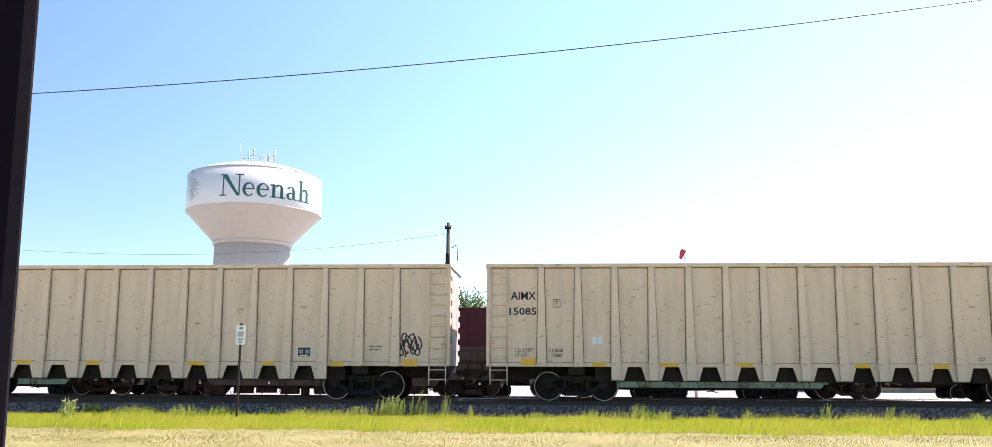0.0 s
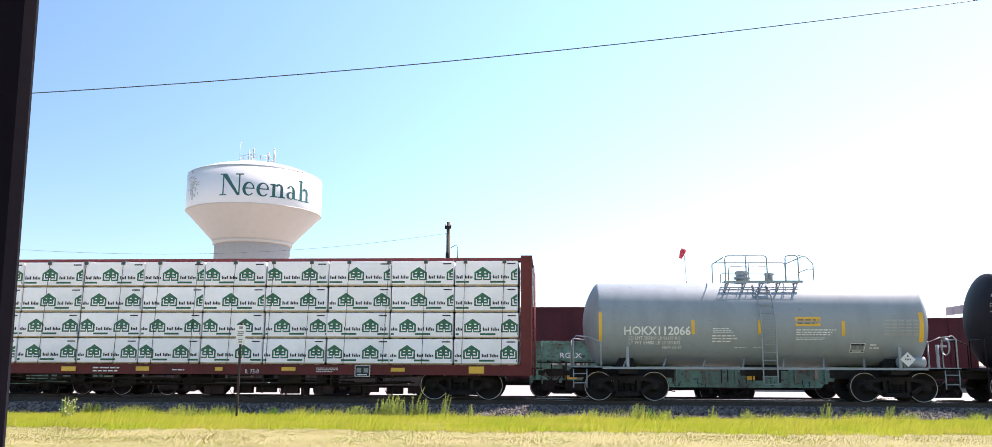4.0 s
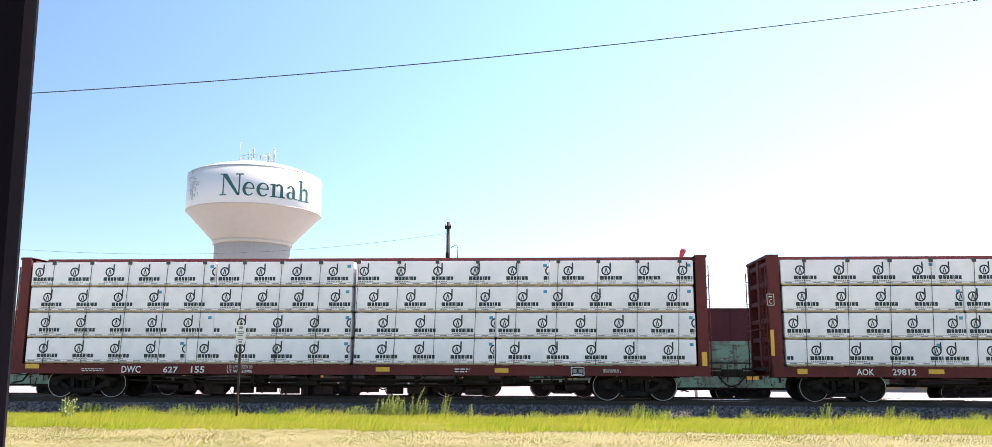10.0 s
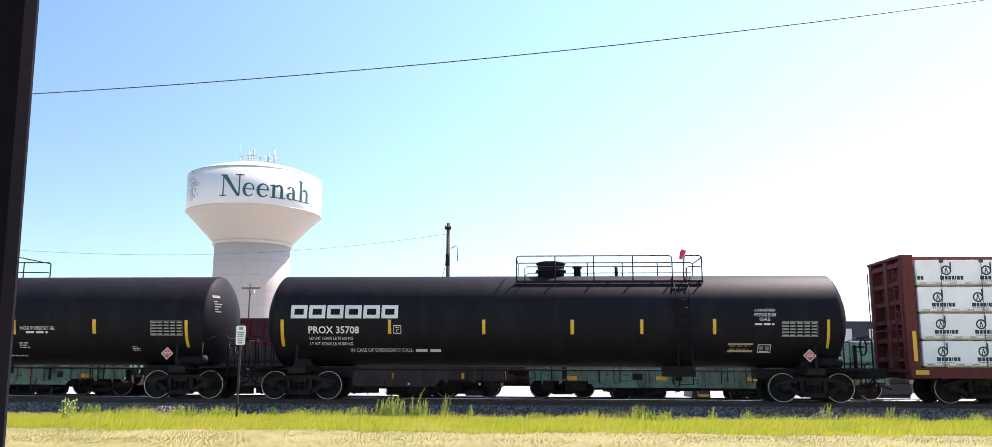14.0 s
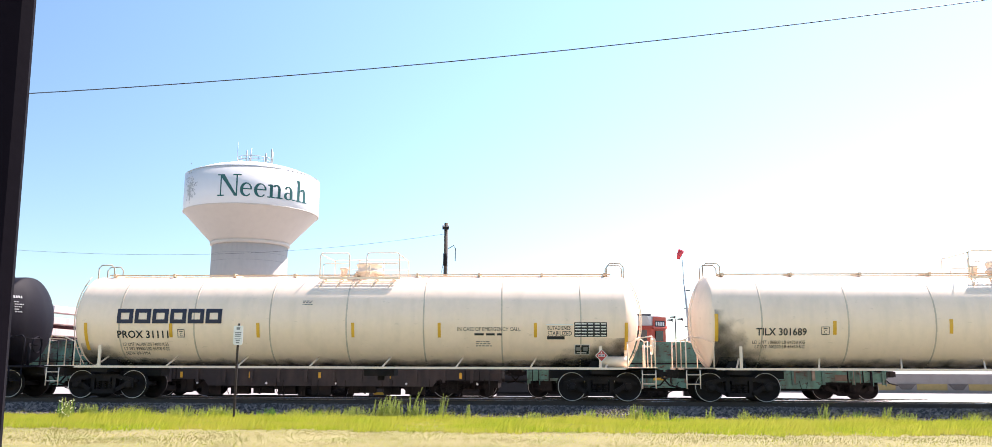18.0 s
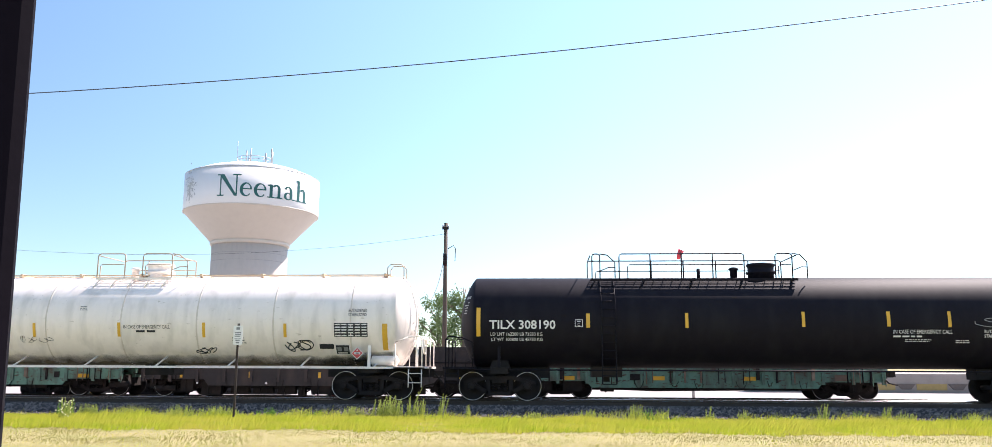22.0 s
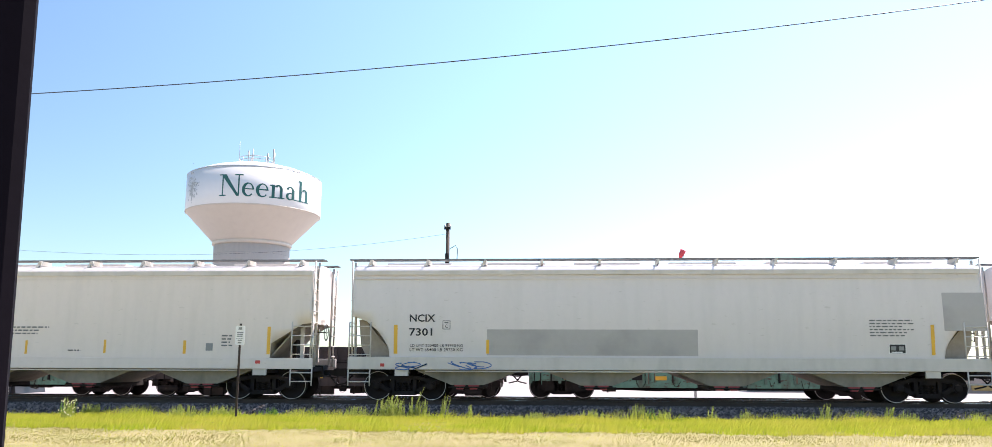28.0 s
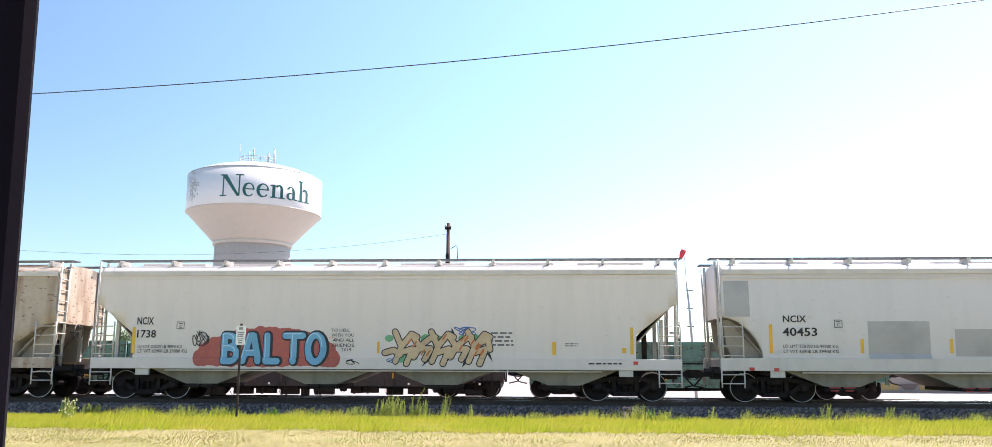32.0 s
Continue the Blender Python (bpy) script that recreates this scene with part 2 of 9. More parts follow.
TEAL_LOGO = mat("dark_teal_print", (0.014, 0.036, 0.042), 0.5, vary=0.05, bump=0)
PALE_PRINT = mat("pale_small_print", (0.34, 0.34, 0.33), 0.6, vary=0.1, bump=0)
GREY_PRINT = mat("grey_print", (0.22, 0.23, 0.23), 0.5, vary=0.1, bump=0)
TAG_BLUE = mat("blue_tag", (0.05, 0.3, 0.5), 0.5, vary=0.05, bump=0)
WRAP = mat("white_lumber_wrap", (0.88, 0.84, 0.87), 0.36, vary=0.06, grain=2.6, stain=(0.64, 0.65, 0.69), amount=0.5, bump=1.0, rand=0.04)
LUMBER = mat("sawn_lumber", (0.46, 0.34, 0.18), 0.75, vary=0.2, grain=20)
CABLE = mat("steel_cable", (0.06, 0.06, 0.06), 0.5, metal=0.4, bump=0)
PALE_SEAM = mat("pale_weld_seam", (0.66, 0.58, 0.50), 0.6, vary=0.15, stain=(0.45, 0.38, 0.3), amount=0.5, streak=3)
SEAM_GRIME = mat("weld_seam_grime", (0.58, 0.48, 0.37), 0.7, vary=0.15, stain=(0.4, 0.32, 0.24), amount=0.6, streak=3)
WALK_GRAY = mat("weathered_grating", (0.17, 0.17, 0.17), 0.6, metal=0.2, vary=0.15)
STEEL_GRAY = mat("galvanised_steel", (0.42, 0.43, 0.43), 0.5, metal=0.3, vary=0.12)
BALLAST = mat("crushed_ballast", (0.075, 0.064, 0.060), 0.9, vary=0.6, grain=28, stain=(0.045, 0.040, 0.038), amount=0.5, bump=1.0)
STONE = stony("ballast_stone", (0.042, 0.034, 0.032), (0.25, 0.21, 0.195))
TIE = mat("creosoted_timber", (0.05, 0.04, 0.032), 0.9, vary=0.35, grain=12)
SOIL = mat("dry_turf_ground", (0.26, 0.22, 0.085), 0.95, vary=0.3, grain=14, stain=(0.19, 0.20, 0.05), amount=0.6, bump=0.6)
YARD = mat("pale_yard_gravel", (0.285, 0.25, 0.235), 0.9, vary=0.2, grain=10, stain=(0.235, 0.21, 0.195), amount=0.5, bump=0.4)
CONCRETE = mat("tower_concrete", (0.525, 0.455, 0.40), 0.85, vary=0.06, grain=2.0, stain=(0.43, 0.375, 0.34), amount=0.35, streak=5)
STAIN_CONCRETE = mat("stained_concrete", (0.40, 0.35, 0.31), 0.9, vary=0.15, grain=3.0)
TOWER_WHITE = mat("tower_white_paint", (0.72, 0.70, 0.675), 0.4, vary=0.03, grain=1.0, stain=(0.7, 0.68, 0.66), amount=0.3, bump=0.02)
TOWER_CREAM = mat("tower_cream_paint", (0.55, 0.50, 0.43), 0.45, vary=0.03, grain=1.0, stain=(0.50, 0.45, 0.39), amount=0.4, bump=0.02)
TOWN_GREEN = mat("town_green_letters", (0.01, 0.10, 0.09), 0.45, vary=0.05, bump=0)
TREE_PRINT = mat("pale_grey_mural", (0.42, 0.42, 0.40), 0.5, vary=0.1, bump=0)
WOOD_POLE = mat("weathered_pole", (0.10, 0.075, 0.055), 0.9, vary=0.25, streak=8)
WIRE = mat("black_wire", (0.02, 0.02, 0.022), 0.5, vary=0.1, bump=0)
PILLAR = mat("black_trim_plastic", (0.004, 0.003, 0.005), 0.9, vary=0.2, grain=60, bump=0.05, spec=0.05)
SOCK = mat("red_fabric", (0.72, 0.07, 0.085), 0.8, vary=0.1)
SIGN_WHITE = mat("white_sign_sheet", (0.75, 0.75, 0.73), 0.5, vary=0.05)
POST_BROWN = mat("rusty_sign_post", (0.05, 0.035, 0.03), 0.8, vary=0.2)
BARK = mat("tree_bark", (0.10, 0.08, 0.06), 0.9, vary=0.3)
BOUNCE_PAVING = mat("bounce_paving", (0.53, 0.485, 0.42), 0.9, vary=0.12, grain=8, stain=(0.3, 0.29, 0.27), amount=0.5, bump=0.3)
WALL_GREY = mat("pale_block_wall", (0.33, 0.28, 0.24), 0.85, vary=0.08)
PROP_BROWN = mat("weathered_prop", (0.15, 0.12, 0.10), 0.85, vary=0.2)
YELLOW_WALL = mat("yellow_panel", (0.42, 0.29, 0.10), 0.7, vary=0.1)
ROOF_DARK = mat("dark_roofing", (0.12, 0.12, 0.13), 0.8, vary=0.15)
PAINT_BLUE = mat("blue_spray_paint", (0.14, 0.38, 0.56), 0.5, vary=0.12, bump=0)
PAINT_RED = mat("red_spray_paint", (0.42, 0.09, 0.07), 0.5, vary=0.15, bump=0)
PAINT_GREEN = mat("green_spray_paint", (0.12, 0.36, 0.17), 0.5, vary=0.2, bump=0)
PAINT_TAN = mat("ochre_spray_paint", (0.55, 0.40, 0.24), 0.5, vary=0.2, bump=0)
GRASS_GREEN = leafy("green_grass", (0.21, 0.32, 0.016), (0.52, 0.57, 0.045), 0.5, (0.52, 0.48, 0.08), 0.9)
GRASS_DRY = leafy("dry_grass", (0.255, 0.205, 0.070), (0.30, 0.245, 0.092), 0.3, (0.23, 0.25, 0.043), 1.1)
WEED_LEAF = leafy("weed_leaves", (0.20, 0.27, 0.045), (0.42, 0.46, 0.13), 0.5)
WEED_DARK = leafy("dark_weed_leaves", (0.09, 0.20, 0.03), (0.20, 0.34, 0.07), 0.45)
TREE_LEAF = leafy("tree_leaves", (0.07, 0.12, 0.04), (0.17, 0.23, 0.10), 0.45)


# ---- mesh helpers ----
def box(bm, x0, x1, y0, y1, z0, z1, mi=0):
    vs = [bm.verts.new((x, y, z)) for x in (x0, x1) for y in (y0, y1) for z in (z0, z1)]
    for q in ((0, 1, 3, 2), (4, 6, 7, 5), (0, 4, 5, 1), (2, 3, 7, 6), (0, 2, 6, 4), (1, 5, 7, 3)):
        bm.faces.new([vs[i] for i in q]).material_index = mi


def prism(bm, pts, y0, y1, mi=0):
    """A polygon given as (x, z), extruded from y0 to y1."""
    a = [bm.verts.new((x, y0, z)) for x, z in pts]
    b = [bm.verts.new((x, y1, z)) for x, z in pts]
    bm.faces.new(a).material_index = mi
    bm.faces.new(b[::-1]).material_index = mi
    for i in range(len(pts)):
        j = (i + 1) % len(pts)
        bm.faces.new((a[j], a[i], b[i], b[j])).material_index = mi


def tube(bm, pts, r, n=6, mi=0, closed=False):
    """A round bar along a line of points."""
    rings = []
    pts = [Vector(p) for p in pts]
    k = len(pts)
    for i, p in enumerate(pts):
        d = (pts[min(i + 1, k - 1)] - pts[max(i - 1, 0)]).normalized()
        up = Vector((0, 0, 1)) if abs(d.z) < 0.9 else Vector((1, 0, 0))
        u = d.cross(up).normalized()
        w = d.cross(u)
        rr = r[i] if isinstance(r, (list, tuple)) else r
        rings.append([bm.verts.new(p + (u * math.cos(2 * math.pi * j / n) + w * math.sin(2 * math.pi * j / n)) * rr) for j in range(n)])
    for a, b in zip(rings, rings[1:]):
        for j in range(n):
            f = bm.faces.new((a[j], b[j], b[(j + 1) % n], a[(j + 1) % n]))
            f.material_index, f.smooth = mi, True
    bm.faces.new(rings[0][::-1]).material_index = mi
    bm.faces.new(rings[-1]).material_index = mi


def lathe(bm, prof, axis="x", n=32, mi=0, centre=(0, 0, 0), smooth=True, caps=True):
    """A turned body: prof holds (place along the axis, radius)."""
    rings = []
    c = Vector(centre)
    for s, r in prof:
        ring = []
        for j in range(n):
            a = 2 * math.pi * j / n
            p = {"x": (s, -r * math.cos(a), r * math.sin(a)), "y": (r * math.cos(a), s, r * math.sin(a)), "z": (r * math.cos(a), -r * math.sin(a), s)}[axis]
            ring.append(bm.verts.new(c + Vector(p)))
        rings.append(ring)
    for a, b in zip(rings, rings[1:]):
        for j in range(n):
            f = bm.faces.new((a[j], a[(j + 1) % n], b[(j + 1) % n], b[j]))
            f.material_index, f.smooth = mi, smooth
    if caps:
        for ring in (rings[0][::-1], rings[-1]):
            bm.faces.new(ring).material_index = mi


def finish(bm, name, mats, flip=True):
    if flip:
        bmesh.ops.recalc_face_normals(bm, faces=bm.faces)
    me = bpy.data.meshes.new(name)
    bm.to_mesh(me)
    bm.free()
    for m in (mats if isinstance(mats, (list, tuple)) else [mats]):
        me.materials.append(m)
    return me


def part(name, bm, material, parent=None, label="", at=None, flip=True):
    """Links a bmesh (or a mesh that others share) as one mesh object under a thing or a part."""
    me = bm if isinstance(bm, bpy.types.Mesh) else finish(bm, name, material, flip)
    ob = new(name, me)
    ob.parent = parent
    if at is not None:
        ob.matrix_basis = at
    if label:
        ob["label"] = label
    return ob


def thing(name, label, category, at=None, group="", kind=""):
    ob = new(name)
    ob.empty_display_size = 0.3
    if at is not None:
        ob.matrix_basis = at
    return tagged(ob, label, category, group, kind)


def hull(name, verts, faces, material, parent=None, smooth=False):
    me = bpy.data.meshes.new(name)
    me.from_pydata(verts, [], faces)
    for m in (material if isinstance(material, (list, tuple)) else [material]):
        me.materials.append(m)
    if smooth:
        me.polygons.foreach_set("use_smooth", [True] * len(me.polygons))
    ob = new(name, me)
    ob.parent = parent
    return ob


def B():
    return bmesh.new()


@lru_cache(maxsize=None)
def glyphs(words, bold=0.0):
    """The outline of some words as a flat mesh, scaled into the unit square: vertices and faces."""
    cu = bpy.data.curves.new("words", "FONT")
    cu.body, cu.resolution_u, cu.offset = words, 2, bold
    ob = bpy.data.objects.new("words", cu)
    scene.collection.objects.link(ob)
    dg = bpy.context.evaluated_depsgraph_get()
    dg.update()
    me = bpy.data.meshes.new_from_object(ob.evaluated_get(dg))
    vs = [tuple(v.co) for v in me.vertices]
    fs = [tuple(p.vertices) for p in me.polygons]
    bpy.data.objects.remove(ob)
    bpy.data.meshes.remove(me)
    bpy.data.curves.remove(cu)
    xs, ys = [v[0] for v in vs], [v[1] for v in vs]
    x0, x1, y0, y1 = min(xs), max(xs), min(ys), max(ys)
    return [((v[0] - x0) / (x1 - x0), (v[1] - y0) / (y1 - y0)) for v in vs], fs


def flat_side(y):
    return lambda z: y


def round_side(radius, zc):
    return lambda z: -math.sqrt(max(radius * radius - (z - zc) ** 2, 0.01))


def letter(words, x0, x1, z0, z1, side, material, parent, bold=0.0, name="lettering"):
    """Words stencilled on a car's side, filling the rectangle given."""
    vs, fs = glyphs(words, bold)
    pts = []
    for u, v in vs:
        z = z0 + v * (z1 - z0)
        pts.append((x0 + u * (x1 - x0), side(z) - 0.012, z))
    return hull(name, pts, fs, material, parent)


def decal(bm, x0, x1, z0, z1, side, mi=0, lift=0.012, steps=None):
    """A thin rectangle laid on a car's side."""
    k = steps or max(1, int((z1 - z0) / 0.15))
    for i in range(k):
        a, b = z0 + (z1 - z0) * i / k, z0 + (z1 - z0) * (i + 1) / k
        f = bm.faces.new([bm.verts.new(p) for p in ((x0, side(a) - lift, a), (x1, side(a) - lift, a), (x1, side(b) - lift, b), (x0, side(b) - lift, b))])
        f.material_index = mi


def bars(x0, x1, z0, z1, rows, side, material, parent, seed=1, name="stencil_block"):
    """Small writing that cannot be read: rows of broken bars."""
    rnd = random.Random(seed)
    bm = B()
    h = (z1 - z0) / rows
    for i in range(rows):
        z = z1 - (i + 1) * h
        x, end = x0, x1 - rnd.random() * 0.3 * (x1 - x0)
        while x < end:
            w = min((0.4 + rnd.random()) * h * 1.5, end - x)
            decal(bm, x, x + w, z + h * 0.25, z + h * 0.68, side, steps=1)
            x += w + h * 0.45
    return tagged(part(name, bm, material, parent, flip=False), kind="stuff")


def reflectors(places, side, parent, material=None):
    for x0, x1, z0, z1 in places:
        bm = B()
        decal(bm, x0, x1, z0, z1, side)
        part("reflector", bm, material or YELLOW_TAPE, parent, flip=False)


SPEED = 13.344
TRACK = 28.45          # the middle of the main track


# ---- the setting ----
def strip(name, x0, x1, rows, material, nx=2, bumpy=0.0):
    """A sheet of ground along the railway; rows hold (y, z) from front to back."""
    vs, fs = [], []
    for i in range(nx):
        x = x0 + (x1 - x0) * i / (nx - 1)
        for y, z in rows:
            vs.append((x, y, z + bumpy * noise.noise((x * 0.7, y * 0.7, 3.1))))
    k = len(rows)
    for i in range(nx - 1):
        for j in range(k - 1):
            a = i * k + j
            fs.append((a, a + k, a + k + 1, a + 1))
    return hull(name, vs, fs, material)


BED = -0.17
ground = strip("ground", -2500, 2500, [(-900, -0.27), (5, -0.27), (18, -0.28), (21.5, -0.34), (24.7, -0.43), (30, -0.5), (31.5, -0.6), (34, -1.1), (394, -1.1), (401, -0.34), (2600, -0.34)], SOIL, 6)
tagged(ground, "flat grassy ground beside the railway", "ground", kind="structure")
yard = strip("yard", -500, 500, [(32.0, -0.66), (33.0, -0.42), (39.2, -0.41), (41.6, -0.77), (46.4, -0.8), (52, -0.9), (74.5, -0.93), (86, -0.34), (394, -0.3), (400, -0.4)], YARD, 40, 0.02)
tagged(yard, "pale gravel and concrete rail yard behind the main track", "ground", kind="structure")

# unseen paving round the camera, added to bounce sunlight onto the cars
road = strip("road", -300, 300, [(-26, -0.25), (-25.6, -0.21), (8.6, -0.21), (9.0, -0.25)], BOUNCE_PAVING, 60, 0.01)
tagged(road, "unseen pale paving where the vehicle stands, added to bounce light", "road", kind="structure")


def ballast_bed(name, yc, x0, x1):
    rows = [(yc - 4.1, -0.55), (yc - 3.5, -0.43), (yc - 2.4, -0.27), (yc - 1.75, BED - 0.02), (yc - 0.7, BED - 0.03), (yc + 0.7, BED - 0.03), (yc + 1.7, BED - 0.02), (yc + 2.6, -0.27), (yc + 3.8, -0.55)]
    ob = strip(name, x0, x1, rows, BALLAST, 240, 0.035)
    return tagged(ob, "dark crushed-stone ballast bed of the main track", "ballast", kind="structure")


ballast_bed("ballast", TRACK, -120, 120)


def stones(name, x0, x1, y0, y1, count, seed, material, zf):
    """Loose ballast stones, one joined object."""
    rnd = np.random.RandomState(seed)
    base = np.array([(0, 0, 1), (1, 0, 0), (0, 1, 0), (-1, 0, 0), (0, -1, 0), (0, 0, -1)], float)
    tri = np.array([(0, 1, 2), (0, 2, 3), (0, 3, 4), (0, 4, 1), (5, 2, 1), (5, 3, 2), (5, 4, 3), (5, 1, 4)])
    xs, ys = rnd.uniform(x0, x1, count), rnd.uniform(y0, y1, count)
    size = rnd.uniform(0.028, 0.062, (count, 1, 1)) * rnd.uniform(0.7, 1.3, (count, 6, 3))
    v = base[None] * size
    a = rnd.uniform(0, 6.28, count)
    b = rnd.uniform(-0.7, 0.7, count)
    c, s, cb, sb = np.cos(a), np.sin(a), np.cos(b), np.sin(b)
    vx, vy, vz = v[..., 0], v[..., 1], v[..., 2]
    vx, vz = vx * cb[:, None] - vz * sb[:, None], vx * sb[:, None] + vz * cb[:, None]
    v = np.stack([vx * c[:, None] - vy * s[:, None], vx * s[:, None] + vy * c[:, None], vz], -1)
    v += np.stack([xs, ys, np.array([zf(y) for y in ys]) + 0.015], -1)[:, None]
    f = tri[None] + (np.arange(count) * 6)[:, None, None]
    ob = hull(name, v.reshape(-1, 3).tolist(), f.reshape(-1, 3).tolist(), material)
    return tagged(ob, "loose angular ballast stones on the track shoulder", "stones", kind="stuff")


def bed_height(y):
    d = TRACK - y
    return float(np.interp(d, [-3.8, -2.6, -1.7, -0.7, 0.7, 1.75, 2.4, 3.5, 4.1], [-0.55, -0.27, BED - 0.02, BED - 0.03, BED - 0.03, BED - 0.02, -0.27, -0.43, -0.55]))


stones("ballast_stones", -19, 20, TRACK - 3.9, TRACK - 0.2, 22000, 5, STONE, bed_height)


def rails(yc, x0, x1, z0=0.0, name="rail"):
    prof = [(-0.07, -0.172), (0.07, -0.172), (0.07, -0.155), (0.012, -0.14), (0.012, -0.045), (0.036, -0.035), (0.036, -0.004), (0.028, 0.0), (-0.028, 0.0), (-0.036, -0.004), (-0.036, -0.035), (-0.012, -0.045), (-0.012, -0.14), (-0.07, -0.155)]
    for side in (-1, 1):
        bm = B()
        a = [bm.verts.new((x0, yc + side * 0.755 + y, z0 + z)) for y, z in prof]
        b = [bm.verts.new((x1, yc + side * 0.755 + y, z0 + z)) for y, z in prof]
        for i in range(len(prof)):
            j = (i + 1) % len(prof)
            bm.faces.new((a[i], a[j], b[j], b[i])).material_index = 1 if i in (6, 7, 8) else 0
        ob = part(name, bm, [RAIL_SIDE, RAIL_TOP])
        tagged(ob, "steel rail with a polished running surface and rusty web", "rail", "rails of the yard", "structure")


def ties(yc, x0, x1, name="railway_tie"):
    bm = B()
    box(bm, -0.115, 0.115, -1.3, 1.3, -0.18, 0)
    bmesh.ops.bevel(bm, geom=bm.edges[:], offset=0.012, segments=1, affect="EDGES")
    me = finish(bm, "railway_tie", TIE)
    root = thing("track_ties", "dark creosoted wooden ties under the rails", "railway ties", kind="structure")
    rnd = random.Random(int(yc * 10))
    k = int((x1 - x0) / 0.54)
    for i in range(k):
        part(name, me, None, root, at=pose(x0 + i * 0.54 + rnd.uniform(-0.03, 0.03), yc + rnd.uniform(-0.04, 0.04), BED + rnd.uniform(-0.006, 0.004), 0, 0, rnd.uniform(-1, 1)))


rails(TRACK, -600, 600)
ties(TRACK, -24, 26)
SIDING, SIDING_RAIL = 36.85, -0.22       # the tracks behind lie lower than the main line
FAR_TRACK, FAR_RAIL = 43.8, -0.6
rails(SIDING, -150, 150, SIDING_RAIL)
rails(FAR_TRACK, -400, 400, FAR_RAIL)


# ---- the town behind ----
SERIF_PLACES = (("N", -29.4, -9.7, 3.5), ("e", -10.7, -0.8, 1.76), ("e", 0.3, 10.7, 1.76), ("n", 11.4, 24.3, 2.35), ("a", 25.2, 35.8, 1.84), ("h", 36.9, 50.2, 2.35))


def crescent(cx, cz, ro, ri, shift, a0, a1, n=14):
    """Pieces of a bowl whose stroke swells: an outer and a shifted inner ellipse."""
    out = []
    for k in range(n):
        quad = []
        for (rx, rz), d, u in ((ro, 0, k), (ro, 0, k + 1), (ri, shift, k + 1), (ri, shift, k)):
            a = radians(a0 + (a1 - a0) * u / n)
            quad.append((cx + d + rx * math.cos(a), cz + rz * math.sin(a)))
        out.append(quad)
    return out


def slab2(x0, x1, z0, z1):
    return [(x0, z0), (x1, z0), (x1, z1), (x0, z1)]


def serif_letter(ch):
    """A roman letter, in metres: a list of outlines."""
    if ch == "N":
        return [slab2(0.42, 0.62, 0.1, 3.05), slab2(2.78, 2.98, 0.1, 3.05), [(0.25, 3.15), (1.0, 3.15), (3.0, 0.0), (2.6, 0.0)],
                slab2(0.0, 1.05, 0.0, 0.17), slab2(0.0, 0.6, 2.98, 3.15), slab2(2.3, 3.5, 2.98, 3.15)]
    if ch == "e":
        return crescent(0.88, 0.97, (0.86, 1.02), (0.52, 0.84), 0.10, 2, 320) + [slab2(0.35, 1.66, 0.98, 1.14)]
    if ch == "a":
        return crescent(0.72, 1.36, (0.66, 0.62), (0.26, 0.46), -0.02, 0, 165) + crescent(0.66, 0.52, (0.66, 0.56), (0.32, 0.40), 0.08, 25, 335) + [
            slab2(0.94, 1.40, 0.1, 1.4), slab2(1.3, 1.84, 0.0, 0.17)]
    top = 3.15 if ch == "h" else 1.95
    return [slab2(0.32, 0.78, 0.1, top), slab2(0.0, 1.12, 0.0, 0.17), [(0.0, top - 0.22), (0.4, top - 0.3), (0.4, top), (0.0, top - 0.08)],
            slab2(1.55, 2.0, 0.1, 1.4), slab2(1.22, 2.35, 0.0, 0.17)] + crescent(1.32, 1.33, (0.68, 0.66), (0.24, 0.42), 0.0, 0, 150)


